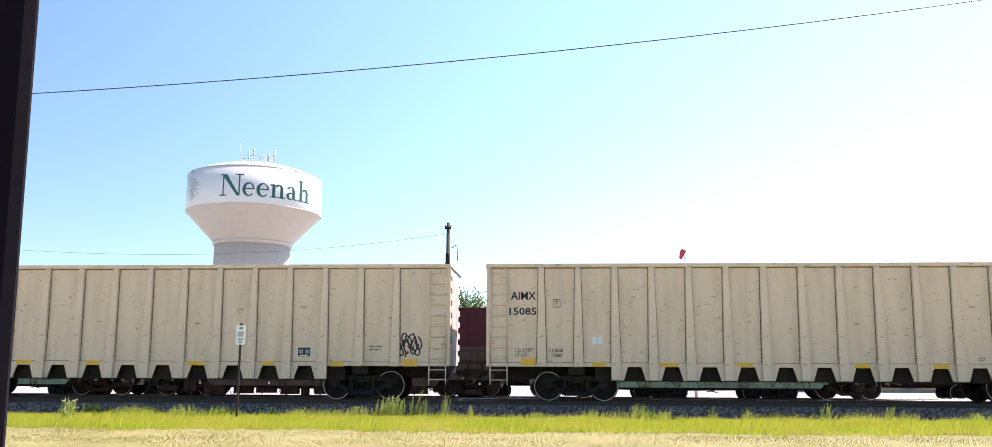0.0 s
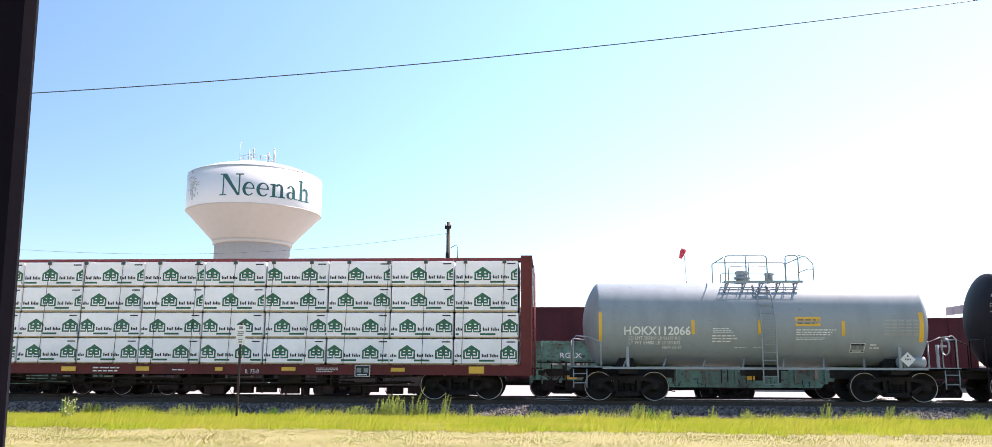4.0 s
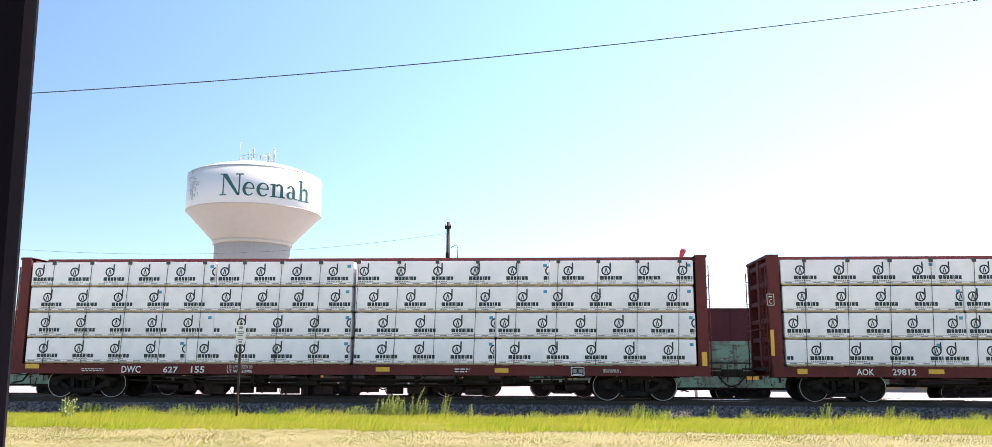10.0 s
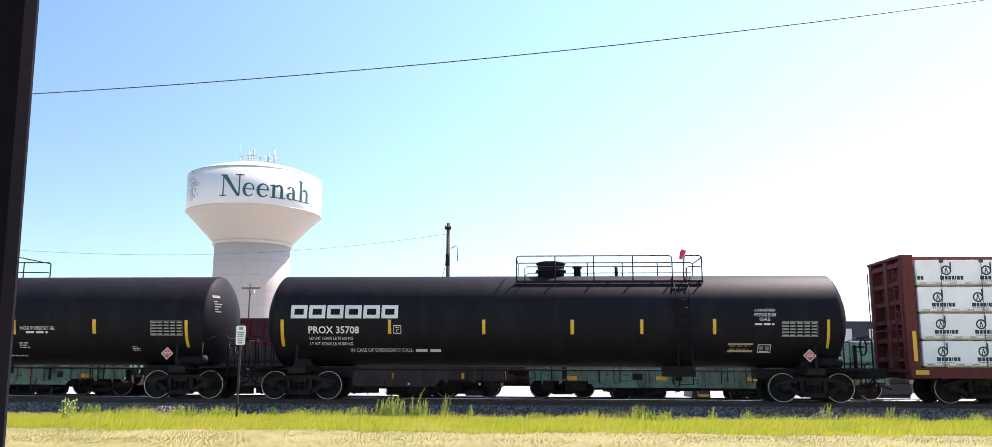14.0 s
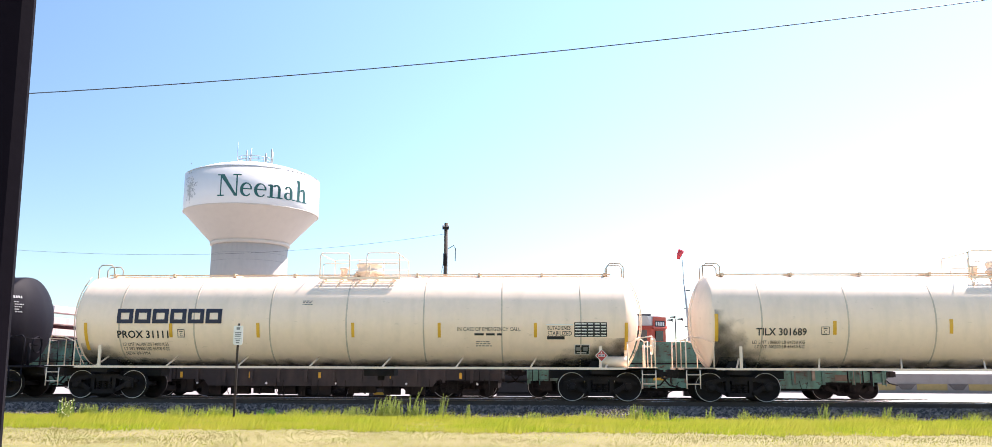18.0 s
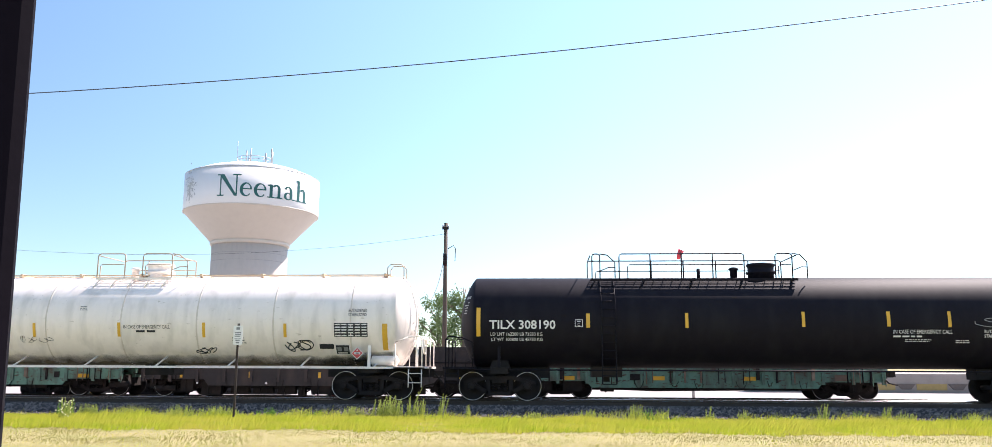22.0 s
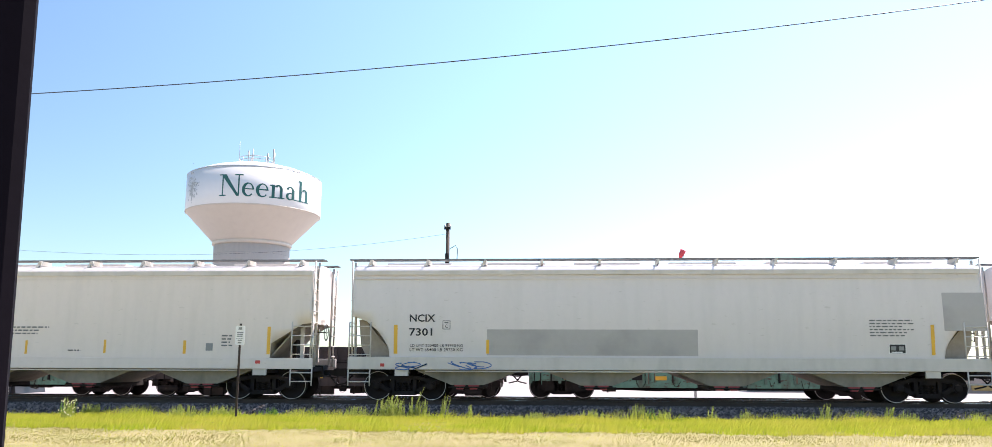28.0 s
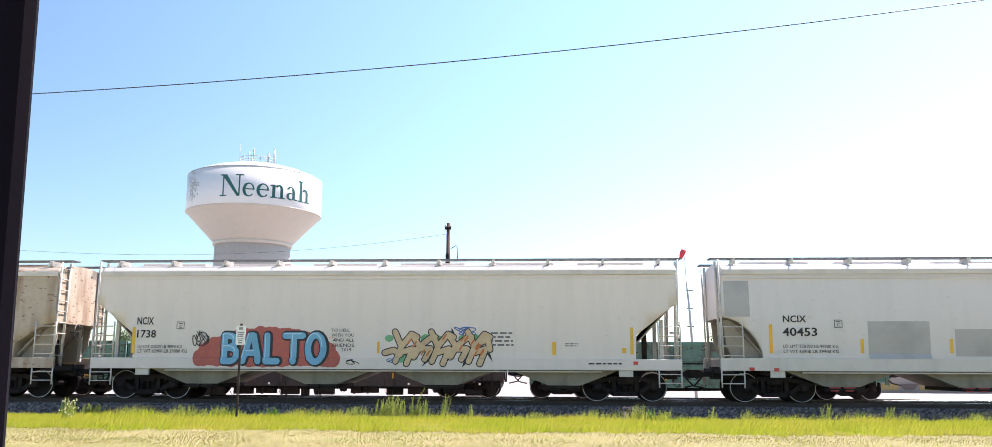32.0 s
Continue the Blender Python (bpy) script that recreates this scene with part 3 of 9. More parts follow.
def water_tower():
    cx, cy = -44.6, 123.0
    t = thing("water_tower", "white water tower with green town lettering on a grey concrete shaft", "water tower", pose(cx, cy, 0))
    bm = B()
    lathe(bm, [(-0.3, 6.3), (6, 5.75), (12, 5.55), (18.9, 5.55)], "z", 64)
    part("shaft", bm, CONCRETE, t)
    bm = B()
    lathe(bm, [(18.7, 5.5), (18.75, 5.8), (19.05, 5.85), (19.25, 5.8)], "z", 64)
    part("collar", bm, TOWER_CREAM, t)
    bm = B()
    lathe(bm, [(19.2, 5.8), (19.45, 6.0), (23.4, 9.72), (23.6, 9.88)], "z", 64)
    part("lower_cone", bm, TOWER_CREAM, t, "cream conical underside of the tank")
    bm = B()
    lathe(bm, [(23.6, 9.88), (23.72, 9.94), (29.0, 9.94)], "z", 64)
    part("tank_band", bm, TOWER_WHITE, t)
    bm = B()
    lathe(bm, [(29.1, 9.93), (29.42, 9.3), (30.2, 7.4), (30.95, 4.8), (31.35, 2.2), (31.45, 0.3)], "z", 64)
    part("domed_roof", bm, TOWER_WHITE, t)
    bm = B()
    lathe(bm, [(28.98, 9.9), (28.99, 9.955), (29.08, 9.955), (29.1, 9.9)], "z", 64)
    part("roof_lip", bm, STEEL_GRAY, t, "thin grey edge between band and roof")
    bm = B()
    lathe(bm, [(23.5, 9.85), (23.55, 9.97), (23.64, 9.97), (23.68, 9.9)], "z", 64)
    part("band_seam", bm, TOWER_CREAM, t)
    for z in (5.2, 7.4, 9.6, 11.8, 14.0, 16.2, 17.3):
        bm = B()
        r = float(np.interp(z, [-0.3, 6, 12, 18.9], [6.3, 5.75, 5.55, 5.55])) + 0.006
        lathe(bm, [(z, r - 0.03), (z + 0.004, r), (z + 0.05, r), (z + 0.054, r - 0.03)], "z", 64)
        part("pour_joint", bm, STAIN_CONCRETE, t)
    # town name round the band: serif letters of thick and thin strokes that follow the curve
    face = math.atan2(-cx, cy)                # turn of the band towards the road
    for ch, a0, a1, width in SERIF_PLACES:
        bm = B()
        for k, line in enumerate(serif_letter(ch)):
            RB = 9.955 + 0.003 * k
            m = B()
            m.faces.new([m.verts.new((x, 0, z)) for x, z in line])
            for cut in np.arange(0.3, 3.6, 0.3):
                bmesh.ops.bisect_plane(m, geom=m.verts[:] + m.edges[:] + m.faces[:], plane_co=(cut, 0, 0), plane_no=(1, 0, 0))
            for f in m.faces:
                q = []
                for v in f.verts:
                    t_ = face + radians(a0 + (a1 - a0) * v.co.x / width)
                    q.append(bm.verts.new((RB * math.sin(t_), -RB * math.cos(t_), 24.64 + v.co.z)))
                bm.faces.new(q)
            m.free()
        part("letter", bm, TOWN_GREEN, t, "dark green serif letter", flip=False)
    # pale mural of a tree
    bm = B()
    rnd = random.Random(4)
    a0 = face - radians(62)
    for k in range(120):
        a = a0 + rnd.gauss(0, 0.075)
        z = 26.7 + rnd.gauss(0, 0.95)
        w, h = rnd.uniform(0.008, 0.022), rnd.uniform(0.06, 0.22)
        q = [(9.97 * math.sin(a + i * w), -9.97 * math.cos(a + i * w), z + j * h) for i, j in ((-1, 0), (0, -1), (1, 0), (0, 1))]
        bm.faces.new([bm.verts.new(p) for p in q])
    for i in range(6):
        a = a0 + 0.004 * i - 0.01
        q = [(9.97 * math.sin(a + d), -9.97 * math.cos(a + d), z) for d, z in ((-0.008, 24.5), (0.012, 24.5), (0.004, 26.5), (-0.004, 26.5))]
        bm.faces.new([bm.verts.new(p) for p in q])
    tagged(part("mural", bm, TREE_PRINT, t, "pale grey tree painted on the band", flip=False), kind="stuff")
    # railing and aerials
    bm = B()
    for zz in (31.95, 32.4):
        tube(bm, [(2.6 * math.cos(i * math.pi / 12), 2.6 * math.sin(i * math.pi / 12), zz) for i in range(25)], 0.05, 5)
    for i in range(12):
        a = i * math.pi / 6
        tube(bm, [(2.6 * math.cos(a), 2.6 * math.sin(a), 31.2), (2.6 * math.cos(a), 2.6 * math.sin(a), 32.4)], 0.05, 5)
    part("roof_railing", bm, STEEL_GRAY, t)
    for x, y, h, r in ((-2.4, -1.0, 3.8, 0.035), (-1.7, 1.0, 2.9, 0.09), (0.1, -2.0, 2.4, 0.1), (0.9, 1.5, 2.0, 0.06), (1.9, -0.5, 2.0, 0.14), (2.6, 0.4, 2.4, 0.12), (2.9, -0.8, 2.6, 0.12), (-0.9, 0.2, 1.6, 0.08)):
        bm = B()
        tube(bm, [(x, y, 31.2), (x, y, 31.2 + h)], r, 6)
        part("aerial", bm, STEEL_GRAY, t)
    return t


water_tower()


def pole():
    t = thing("utility_pole", "weathered wooden utility pole with insulators and wires", "utility pole", pose(-6.25, 52, -0.3))
    bm = B()
    tube(bm, [(0, 0, -0.7), (0, 0, 5), (0.0, 0, 10.35)], [0.165, 0.14, 0.115], 12)
    part("shaft", bm, WOOD_POLE, t)
    bm = B()
    box(bm, -0.2, 0.2, -0.3, -0.14, 9.9, 10.05)
    part("bracket", bm, DARK_STEEL, t)
    bm = B()
    lathe(bm, [(7.55, 0.03), (7.6, 0.13), (8.35, 0.13), (8.42, 0.05)], "z", 10, 0, (0, -0.24, 0))
    part("transformer_can", bm, DARK_STEEL, t)
    bm = B()
    tube(bm, [(0.16, 0, 8.7), (0.5, 0, 8.9), (0.62, 0, 8.7), (0.6, 0, 7.9)], 0.025, 5)
    part("lead_wire", bm, WIRE, t)
    for x in (-0.15, 0.16):
        bm = B()
        lathe(bm, [(10.0, 0.05), (10.1, 0.08), (10.2, 0.04)], "z", 8, centre=(x, -0.22, 0))
        part("insulator", bm, STEEL_GRAY, t)


pole()


def far_pole(x, y, h):
    t = thing("utility_pole", "thin grey wooden utility pole with a crossarm, far behind the yard", "utility pole", pose(x, y, -0.34))
    bm = B()
    tube(bm, [(0, 0, 0), (0, 0, h)], [0.17, 0.12], 8)
    part("shaft", bm, BARK, t)
    bm = B()
    box(bm, -1.1, 1.4, -0.2, -0.1, h - 0.75, h - 0.58)
    part("crossarm", bm, BARK, t)
    for k in (-0.9, 0.5, 1.2):
        bm = B()
        lathe(bm, [(h - 0.58, 0.05), (h - 0.45, 0.08), (h - 0.38, 0.04)], "z", 8, 0, (k, -0.15, 0))
        part("insulator", bm, STEEL_GRAY, t)
    bm = B()
    lathe(bm, [(h - 1.6, 0.05), (h - 1.55, 0.25), (h - 0.95, 0.25), (h - 0.9, 0.05)], "z", 10, 0, (0.4, -0.1, 0))
    part("transformer_can", bm, STEEL_GRAY, t)


far_pole(-38.1, 105, 11.85)


def wire(name, pts, r, label, seg=24):
    a, m, b = (Vector(p) for p in pts)
    bm = B()
    line = []
    for i in range(seg + 1):
        u = i / seg
        line.append(a * ((1 - u) * (1 - 2 * u)) + m * (4 * u * (1 - u)) + b * (u * (2 * u - 1)))
    tube(bm, line, r, 5)
    tagged(part(name, bm, WIRE), label, "wire")


wire("overhead_wire", [(-12.0, 12.0, 5.12), (-0.75, 12.0, 5.70), (10.5, 12.0, 7.0)], 0.008, "thin black overhead wire crossing the sky")
wire("telephone_wire", [(-52.0, 60.0, 10.6), (-28.4, 60.0, 9.16), (-6.25, 52.0, 9.35)], 0.009, "slack telephone wire running to the utility pole")
wire("service_wire", [(-6.25, 52.0, 9.0), (-9.0, 70.0, 8.0), (-13.0, 92.0, 7.6)], 0.02, "thin service wire hanging from the utility pole")


def windsock():
    t = thing("windsock", "small red windsock on a leaning grey pole", "windsock", pose(7.95, 47, -0.3))
    bm = B()
    tube(bm, [(0.12, 0, -0.58), (-0.1, 0, 4.5), (-0.22, 0, 6.2)], [0.085, 0.065, 0.045], 8)
    part("pole", bm, STEEL_GRAY, t)
    bm = B()
    tube(bm, [(-0.22, 0, 6.2), (-0.3, 0, 7.85)], 0.02, 5)
    part("mast", bm, STEEL_GRAY, t)
    bm = B()
    tube(bm, [(-0.3, 0, 7.85), (-0.42, 0, 7.6), (-0.5, 0.0, 7.35)], [0.17, 0.14, 0.08], 8)
    part("sock", bm, SOCK, t)
    for z in (3.6, 4.6, 5.6):
        bm = B()
        tube(bm, [(-0.25, 0, z), (0.12, 0, z)], 0.03, 5)
        part("step_iron", bm, DARK_STEEL, t)


windsock()


def sign():
    t = thing("track_sign", "white rectangular sign on a thin rusty post in the grass", "sign", pose(-8.36, 22.5, -0.28))
    bm = B()
    for a in ((-0.03, -0.02), (0.02, 0.03)):
        box(bm, a[0], a[1], 0, 0.012, 0, 2.5)
    box(bm, -0.03, 0.03, 0.012, 0.02, 0, 2.5)
    part("post", bm, POST_BROWN, t)
    bm = B()
    box(bm, -0.13, 0.13, -0.012, -0.002, 1.92, 2.44)
    bmesh.ops.bevel(bm, geom=[e for e in bm.edges if abs(e.verts[0].co.y - e.verts[1].co.y) > 0.005], offset=0.02, segments=2, affect="EDGES")
    plate = part("plate", bm, SIGN_WHITE, t)
    bm = B()
    s = flat_side(-0.0125)
    for x0, x1, z0, z1 in ((-0.05, 0.05, 2.33, 2.4), (-0.09, 0.09, 2.24, 2.27), (-0.08, 0.08, 2.19, 2.22), (-0.09, 0.07, 2.14, 2.17), (-0.1, 0.1, 2.085, 2.095), (-0.06, 0.06, 2.03, 2.06), (-0.05, 0.05, 1.96, 2.0)):
        decal(bm, x0, x1, z0, z1, s, lift=0.003, steps=1)
    part("sign_lines", bm, GREY_PRINT, plate, flip=False)


sign()


def pillar():
    t = thing("window_pillar", "black window pillar of the vehicle beside the camera", "pillar", kind="structure")
    bm = B()
    prof = [(-0.70, 0.60), (-0.52, 0.65), (-0.472, 0.69), (-0.467, 0.70), (-0.478, 0.72), (-0.52, 0.75), (-0.72, 0.78)]
    a = [bm.verts.new((x + 0.0265, y, 0.2)) for x, y in prof]
    b = [bm.verts.new((x - 0.0165, y, 2.0)) for x, y in prof]
    for i in range(len(prof)):
        j = (i + 1) % len(prof)
        bm.faces.new((a[i], a[j], b[j], b[i]))
    bm.faces.new(a)
    bm.faces.new(b)
    part("pillar_trim", bm, PILLAR, t)


pillar()


def leaf_crown(name, centre, size, count, leaf, seed, material, parent, clumps=26):
    """A crown of many small leaves gathered in clumps, with gaps between."""
    rnd = np.random.RandomState(seed)
    c = rnd.normal(0, 1, (clumps, 3))
    c /= np.linalg.norm(c, axis=1)[:, None]
    c *= rnd.uniform(0.25, 1.0, (clumps, 1)) ** 0.6
    c *= np.array(size)
    which = rnd.randint(0, clumps, count)
    p = c[which] + rnd.normal(0, 0.12, (count, 3)) * np.array(size)
    p += np.array(centre)
    d = rnd.normal(0, 1, (count, 3))
    d /= np.linalg.norm(d, axis=1)[:, None]
    e = np.cross(d, rnd.normal(0, 1, (count, 3)))
    e /= np.linalg.norm(e, axis=1)[:, None]
    L = leaf * rnd.uniform(0.6, 1.3, (count, 1))
    q = np.stack([p - d * L, p + e * L * 0.45, p + d * L, p - e * L * 0.45], 1)
    f = np.arange(count * 4).reshape(-1, 4)
    return hull(name, q.reshape(-1, 3).tolist(), f.tolist(), material, parent)


def tree(x, y, h, w, seed, label, leaves=7000, clumps=40):
    t = thing("tree", label, "tree", pose(x, y, -0.34), group="trees behind the yard")
    rnd = random.Random(seed)
    bm = B()
    tube(bm, [(0, 0, 0), (0.1, 0, h * 0.3), (0.0, 0.1, h * 0.6), (0.1, 0, h * 0.9)], [h * 0.03, h * 0.022, h * 0.014, 0.03], 8)
    for k in range(12):
        a, z = rnd.uniform(0, 6.28), h * rnd.uniform(0.3, 0.75)
        r = w * rnd.uniform(0.5, 0.95)
        tube(bm, [(0, 0, z), (r * 0.5 * math.cos(a), r * 0.5 * math.sin(a), z + h * 0.08), (r * math.cos(a), r * math.sin(a), z + h * 0.18)], [h * 0.012, h * 0.008, 0.02], 5)
    part("trunk", bm, BARK, t)
    leaf_crown("crown", (0, 0, h * 0.62), (w, w, h * 0.38), leaves, 0.16, seed, TREE_LEAF, t, clumps)
    return t


tree(-9.4, 95, 11.4, 3.0, 3, "open-crowned deciduous tree behind the rail yard", 3600, 24)
tree(-12.8, 100, 10.0, 2.6, 7, "leafy deciduous tree beyond the boxcars", 3000, 22)
tree(-6.0, 99, 8.4, 1.7, 9, "smaller leafy tree beyond the rail yard", 1700, 16)


def bare_sapling(x, y):
    t = thing("bare_sapling", "thin bare sapling with forked twigs behind the green gondola", "tree", pose(x, y, -0.34), group="trees behind the yard")
    rnd = random.Random(5)
    bm = B()
    tube(bm, [(0, 0, -0.55), (0.05, 0, 2.0), (-0.05, 0, 4.2)], [0.05, 0.035, 0.012], 6)
    part("trunk", bm, BARK, t)
    for k in range(9):
        z, a, r = 1.4 + k * 0.28, rnd.uniform(0, 6.28), rnd.uniform(0.4, 0.9)
        bm = B()
        tube(bm, [(0, 0, z), (r * 0.5 * math.cos(a), r * 0.5 * math.sin(a), z + 0.45), (r * math.cos(a), r * math.sin(a), z + 0.7)], [0.02, 0.014, 0.006], 5)
        part("branch", bm, BARK, t)


bare_sapling(-0.3, 48)
tree(-62, 140, 9.5, 4.5, 11, "leafy tree near the water tower")
tree(-74, 150, 9.0, 4.5, 12, "broad leafy tree far behind the yard")
tree(24, 110, 6.4, 3.2, 13, "low bushy tree behind the green gondola")
tree(41, 150, 7.0, 5.0, 15, "low dark tree on the far side of the yard")


def warehouse(x0, x1, y, h, label, wall=None):
    t = thing("warehouse", label, "building", pose((x0 + x1) / 2, y, -0.34))
    w = (x1 - x0) / 2
    bm = B()
    box(bm, -w, w, 0, 14, 0, h)
    part("wall", bm, wall or WALL_GREY, t)
    bm = B()
    box(bm, -w - 0.2, w + 0.2, -0.25, 14.2, h, h + 0.25)
    part("roof", bm, ROOF_DARK, t)
    k = max(2, int(w * 2 / 7))
    for i in range(k):
        bm = B()
        x = -w + (i + 0.5) * 2 * w / k
        box(bm, x - 1.3, x + 1.3, -0.06, 0.02, 0.1, h * 0.62)
        part("loading_door", bm, YELLOW_WALL if i % 2 else STEEL_GRAY, t)


warehouse(-4, 22, 130, 3.4, "low pale warehouse beyond the yard")
warehouse(-90, -58, 155, 5.0, "long grey warehouse behind the water tower")


def loading_wall():
    t = thing("loading_ramp", "low pale concrete loading ramp with yellow panels and dark props", "ramp", pose(0, 71, -0.95))
    bm = B()
    box(bm, 17, 75, 0, 3.0, 0.0, 1.55)
    part("ramp_wall", bm, WALL_GREY, t)
    for i in range(14):
        x = 17.8 + i * 4.1
        bm = B()
        box(bm, x, x + 2.4, -0.05, 0.0, 0.25, 0.75)
        part("yellow_panel", bm, YELLOW_WALL, t)
        bm = B()
        prism(bm, [(x + 2.5, 0.75), (x + 4.0, 0.75), (x + 3.6, 0.3), (x + 2.9, 0.3)], -0.12, 0)
        part("prop", bm, PROP_BROWN, t)


loading_wall()


# ---- grass and weeds ----
def blades(name, x0, x1, yfun, count, h0, h1, width, lean, seed, material, zf, label, clump=0.9):
    """A sward of single bent blades."""
    rnd = np.random.RandomState(seed)
    x = rnd.uniform(x0, x1, count)
    y = yfun(x, rnd.uniform(0, 1, count))
    patch = np.array([noise.noise((a * 0.55, b * 0.8, seed)) for a, b in zip(x, y)])
    h = rnd.uniform(h0, h1, count) * np.clip(0.85 + clump * patch, 0.35, 1.7)
    a = rnd.uniform(0, 2 * np.pi, count)
    wx, wy = np.cos(a) * width, np.sin(a) * width
    lx = rnd.normal(lean, 0.25, count) * h
    ly = rnd.normal(0, 0.25, count) * h
    z = zf(x, y)
    v = np.empty((count, 5, 3))
    v[:, 0] = np.stack([x - wx, y - wy, z - 0.02], 1)
    v[:, 1] = np.stack([x + wx, y + wy, z - 0.02], 1)
    v[:, 2] = np.stack([x - wx * 0.8 + lx * 0.35, y - wy * 0.8 + ly * 0.35, z + h * 0.6], 1)
    v[:, 3] = np.stack([x + wx * 0.8 + lx * 0.35, y + wy * 0.8 + ly * 0.35, z + h * 0.6], 1)
    v[:, 4] = np.stack([x + lx, y + ly, z + h], 1)
    me = bpy.data.meshes.new(name)
    idx = np.arange(count)[:, None] * 5
    quads = idx + np.array([[0, 1, 3, 2]])
    tris = idx + np.array([[2, 3, 4]])
    me.vertices.add(count * 5)
    me.vertices.foreach_set("co", v.reshape(-1))
    me.loops.add(count * 7)
    me.loops.foreach_set("vertex_index", np.concatenate([quads.reshape(-1), tris.reshape(-1)]).astype(np.int32))
    me.polygons.add(count * 2)
    me.polygons.foreach_set("loop_start", np.concatenate([np.arange(count) * 4, count * 4 + np.arange(count) * 3]).astype(np.int32))
    me.update(calc_edges=True)
    me.validate()
    me.materials.append(material)
    return tagged(new(name, me), label, "grass", kind="stuff")


def turf(x, y):
    return np.interp(y, [5, 18, 21.5, 24.7, 30], [-0.27, -0.28, -0.34, -0.43, -0.5])


def edge(x):
    return 18.3 + 0.25 * np.sin(x * 0.9) + 0.17 * np.sin(x * 2.3 + 1) + 0.16 * np.sin(x * 5.9 + 2) + 0.12 * np.sin(x * 13.1)


def border(x):
    """Where the grass gives way to the ballast."""
    return 24.25 - 0.025 * x + 0.22 * np.sin(x * 1.3 + 0.5) + 0.15 * np.sin(x * 3.1)


blades("tall_grass", -17, 17, lambda x, u: edge(x) - 0.3 + u * (border(x) - edge(x)), 110000, 0.06, 0.19, 0.0055, 0.45, 2, GRASS_GREEN, turf, "uncut bright green grass along the ballast")
blades("grass_fringe", -17, 17, lambda x, u: border(x) - 1.2 + u * 1.5, 9000, 0.08, 0.25, 0.005, 0.35, 8, GRASS_GREEN, turf, "taller ragged grass at the edge of the ballast", 2.4)
blades("mown_grass", -13, 13, lambda x, u: 11.5 + u * (edge(x) + 0.4 - 11.5), 95000, 0.010, 0.032, 0.004, 1.3, 3, GRASS_DRY, turf, "mown straw-coloured dry grass")
blades("mown_green_grass", -13, 13, lambda x, u: 11.5 + u * (edge(x) + 0.3 - 11.5), 15000, 0.012, 0.036, 0.004, 0.9, 6, GRASS_GREEN, turf, "short green blades among the dry grass")


def weed(x, y, h, spread, seed, label, flower=None, leaf=None):
    """Upright feathery stalks with small narrow leaves, thinner towards the tip."""
    leaf = leaf or WEED_LEAF
    t = thing("weed", label, "weed", pose(x, y, float(turf(0, y)) - 0.02), group="weeds beside the track")
    rnd = random.Random(seed)
    bm, lf = B(), B()
    fl = B()
    for k in range(max(4, int(spread * 110))):
        bx, by = rnd.gauss(0, spread * 0.45), rnd.gauss(0, 0.18)
        hh = h * rnd.uniform(0.4, 1.15) * math.exp(-(bx / (spread + 0.05)) ** 2 * 0.5)
        tip = (bx + rnd.gauss(0.12, 0.14) * hh, by + rnd.gauss(0, 0.1) * hh, hh)
        tube(bm, [(bx, by, 0), ((bx + tip[0]) / 2, by, hh * 0.55), tip], [0.006, 0.005, 0.002], 4)
        for i in range(int(hh * 210)):
            u = rnd.uniform(0.1, 1.0)
            p = Vector((bx + (tip[0] - bx) * u, by + (tip[1] - by) * u, hh * u))
            a = rnd.uniform(0, 6.28)
            L = rnd.uniform(0.04, 0.095) * (1.3 - 0.85 * u)
            d = Vector((math.cos(a), math.sin(a), rnd.uniform(0.4, 1.8))).normalized() * L
            s = d.cross(Vector((0, 0, 1))).normalized() * L * 0.10
            lf.faces.new([lf.verts.new(q) for q in (p, p + d * 0.5 + s, p + d, p + d * 0.5 - s)])
        if flower:
            for i in range(2):
                c = Vector(tip) + Vector((rnd.gauss(0, 0.05), rnd.gauss(0, 0.05), rnd.uniform(-0.12, 0.02)))
                r = 0.016
                for q in ((1, 0, 0), (0, 1, 0)):
                    ax = Vector(q) * r
                    fl.faces.new([fl.verts.new(c + w) for w in (ax + Vector((0, 0, r)), -ax + Vector((0, 0, r)), -ax - Vector((0, 0, r)), ax - Vector((0, 0, r)))])
    tagged(part("stalk", bm, leaf, t), kind="stuff")
    tagged(part("foliage", lf, leaf, t, flip=False), kind="stuff")
    if flower:
        tagged(part("blossom", fl, flower, t, flip=False), kind="stuff")
    else:
        fl.free()


FLOWER = leafy("pale_flowers", (0.7, 0.68, 0.35), (0.8, 0.78, 0.6), 0.3)
for i, (x, y, h, s) in enumerate(((-4.6, 23.7, 0.62, 0.6), (-3.7, 23.8, 0.55, 0.35), (-5.6, 23.7, 0.35, 0.6), (-3.95, 23.9, 0.86, 0.06), (-3.0, 24.0, 0.66, 0.10), (-9.6, 23.5, 0.33, 0.8), (-10.6, 23.6, 0.36, 0.6),
                                  (-13.6, 23.4, 0.36, 0.5), (-7.3, 23.9, 0.26, 0.5), (-12.2, 23.6, 0.3, 0.4), (-2.2, 24.0, 0.48, 0.12), (2.5, 24.0, 0.45, 0.3), (3.2, 24.1, 0.40, 0.15), (1.2, 24.0, 0.3, 0.5),
                                  (4.6, 24.2, 0.42, 0.14), (5.5, 24.2, 0.34, 0.16), (7.6, 24.2, 0.50, 0.12), (9.3, 24.2, 0.42, 0.14), (9.9, 24.3, 0.34, 0.2), (11.6, 24.3, 0.3, 0.3), (13.2, 24.3, 0.34, 0.12), (-0.4, 24.0, 0.24, 0.4))):
    weed(x, border(x) + (y - 23.75) * 0.3, h, s, 20 + i, "feathery pale green weed growing at the ballast edge")
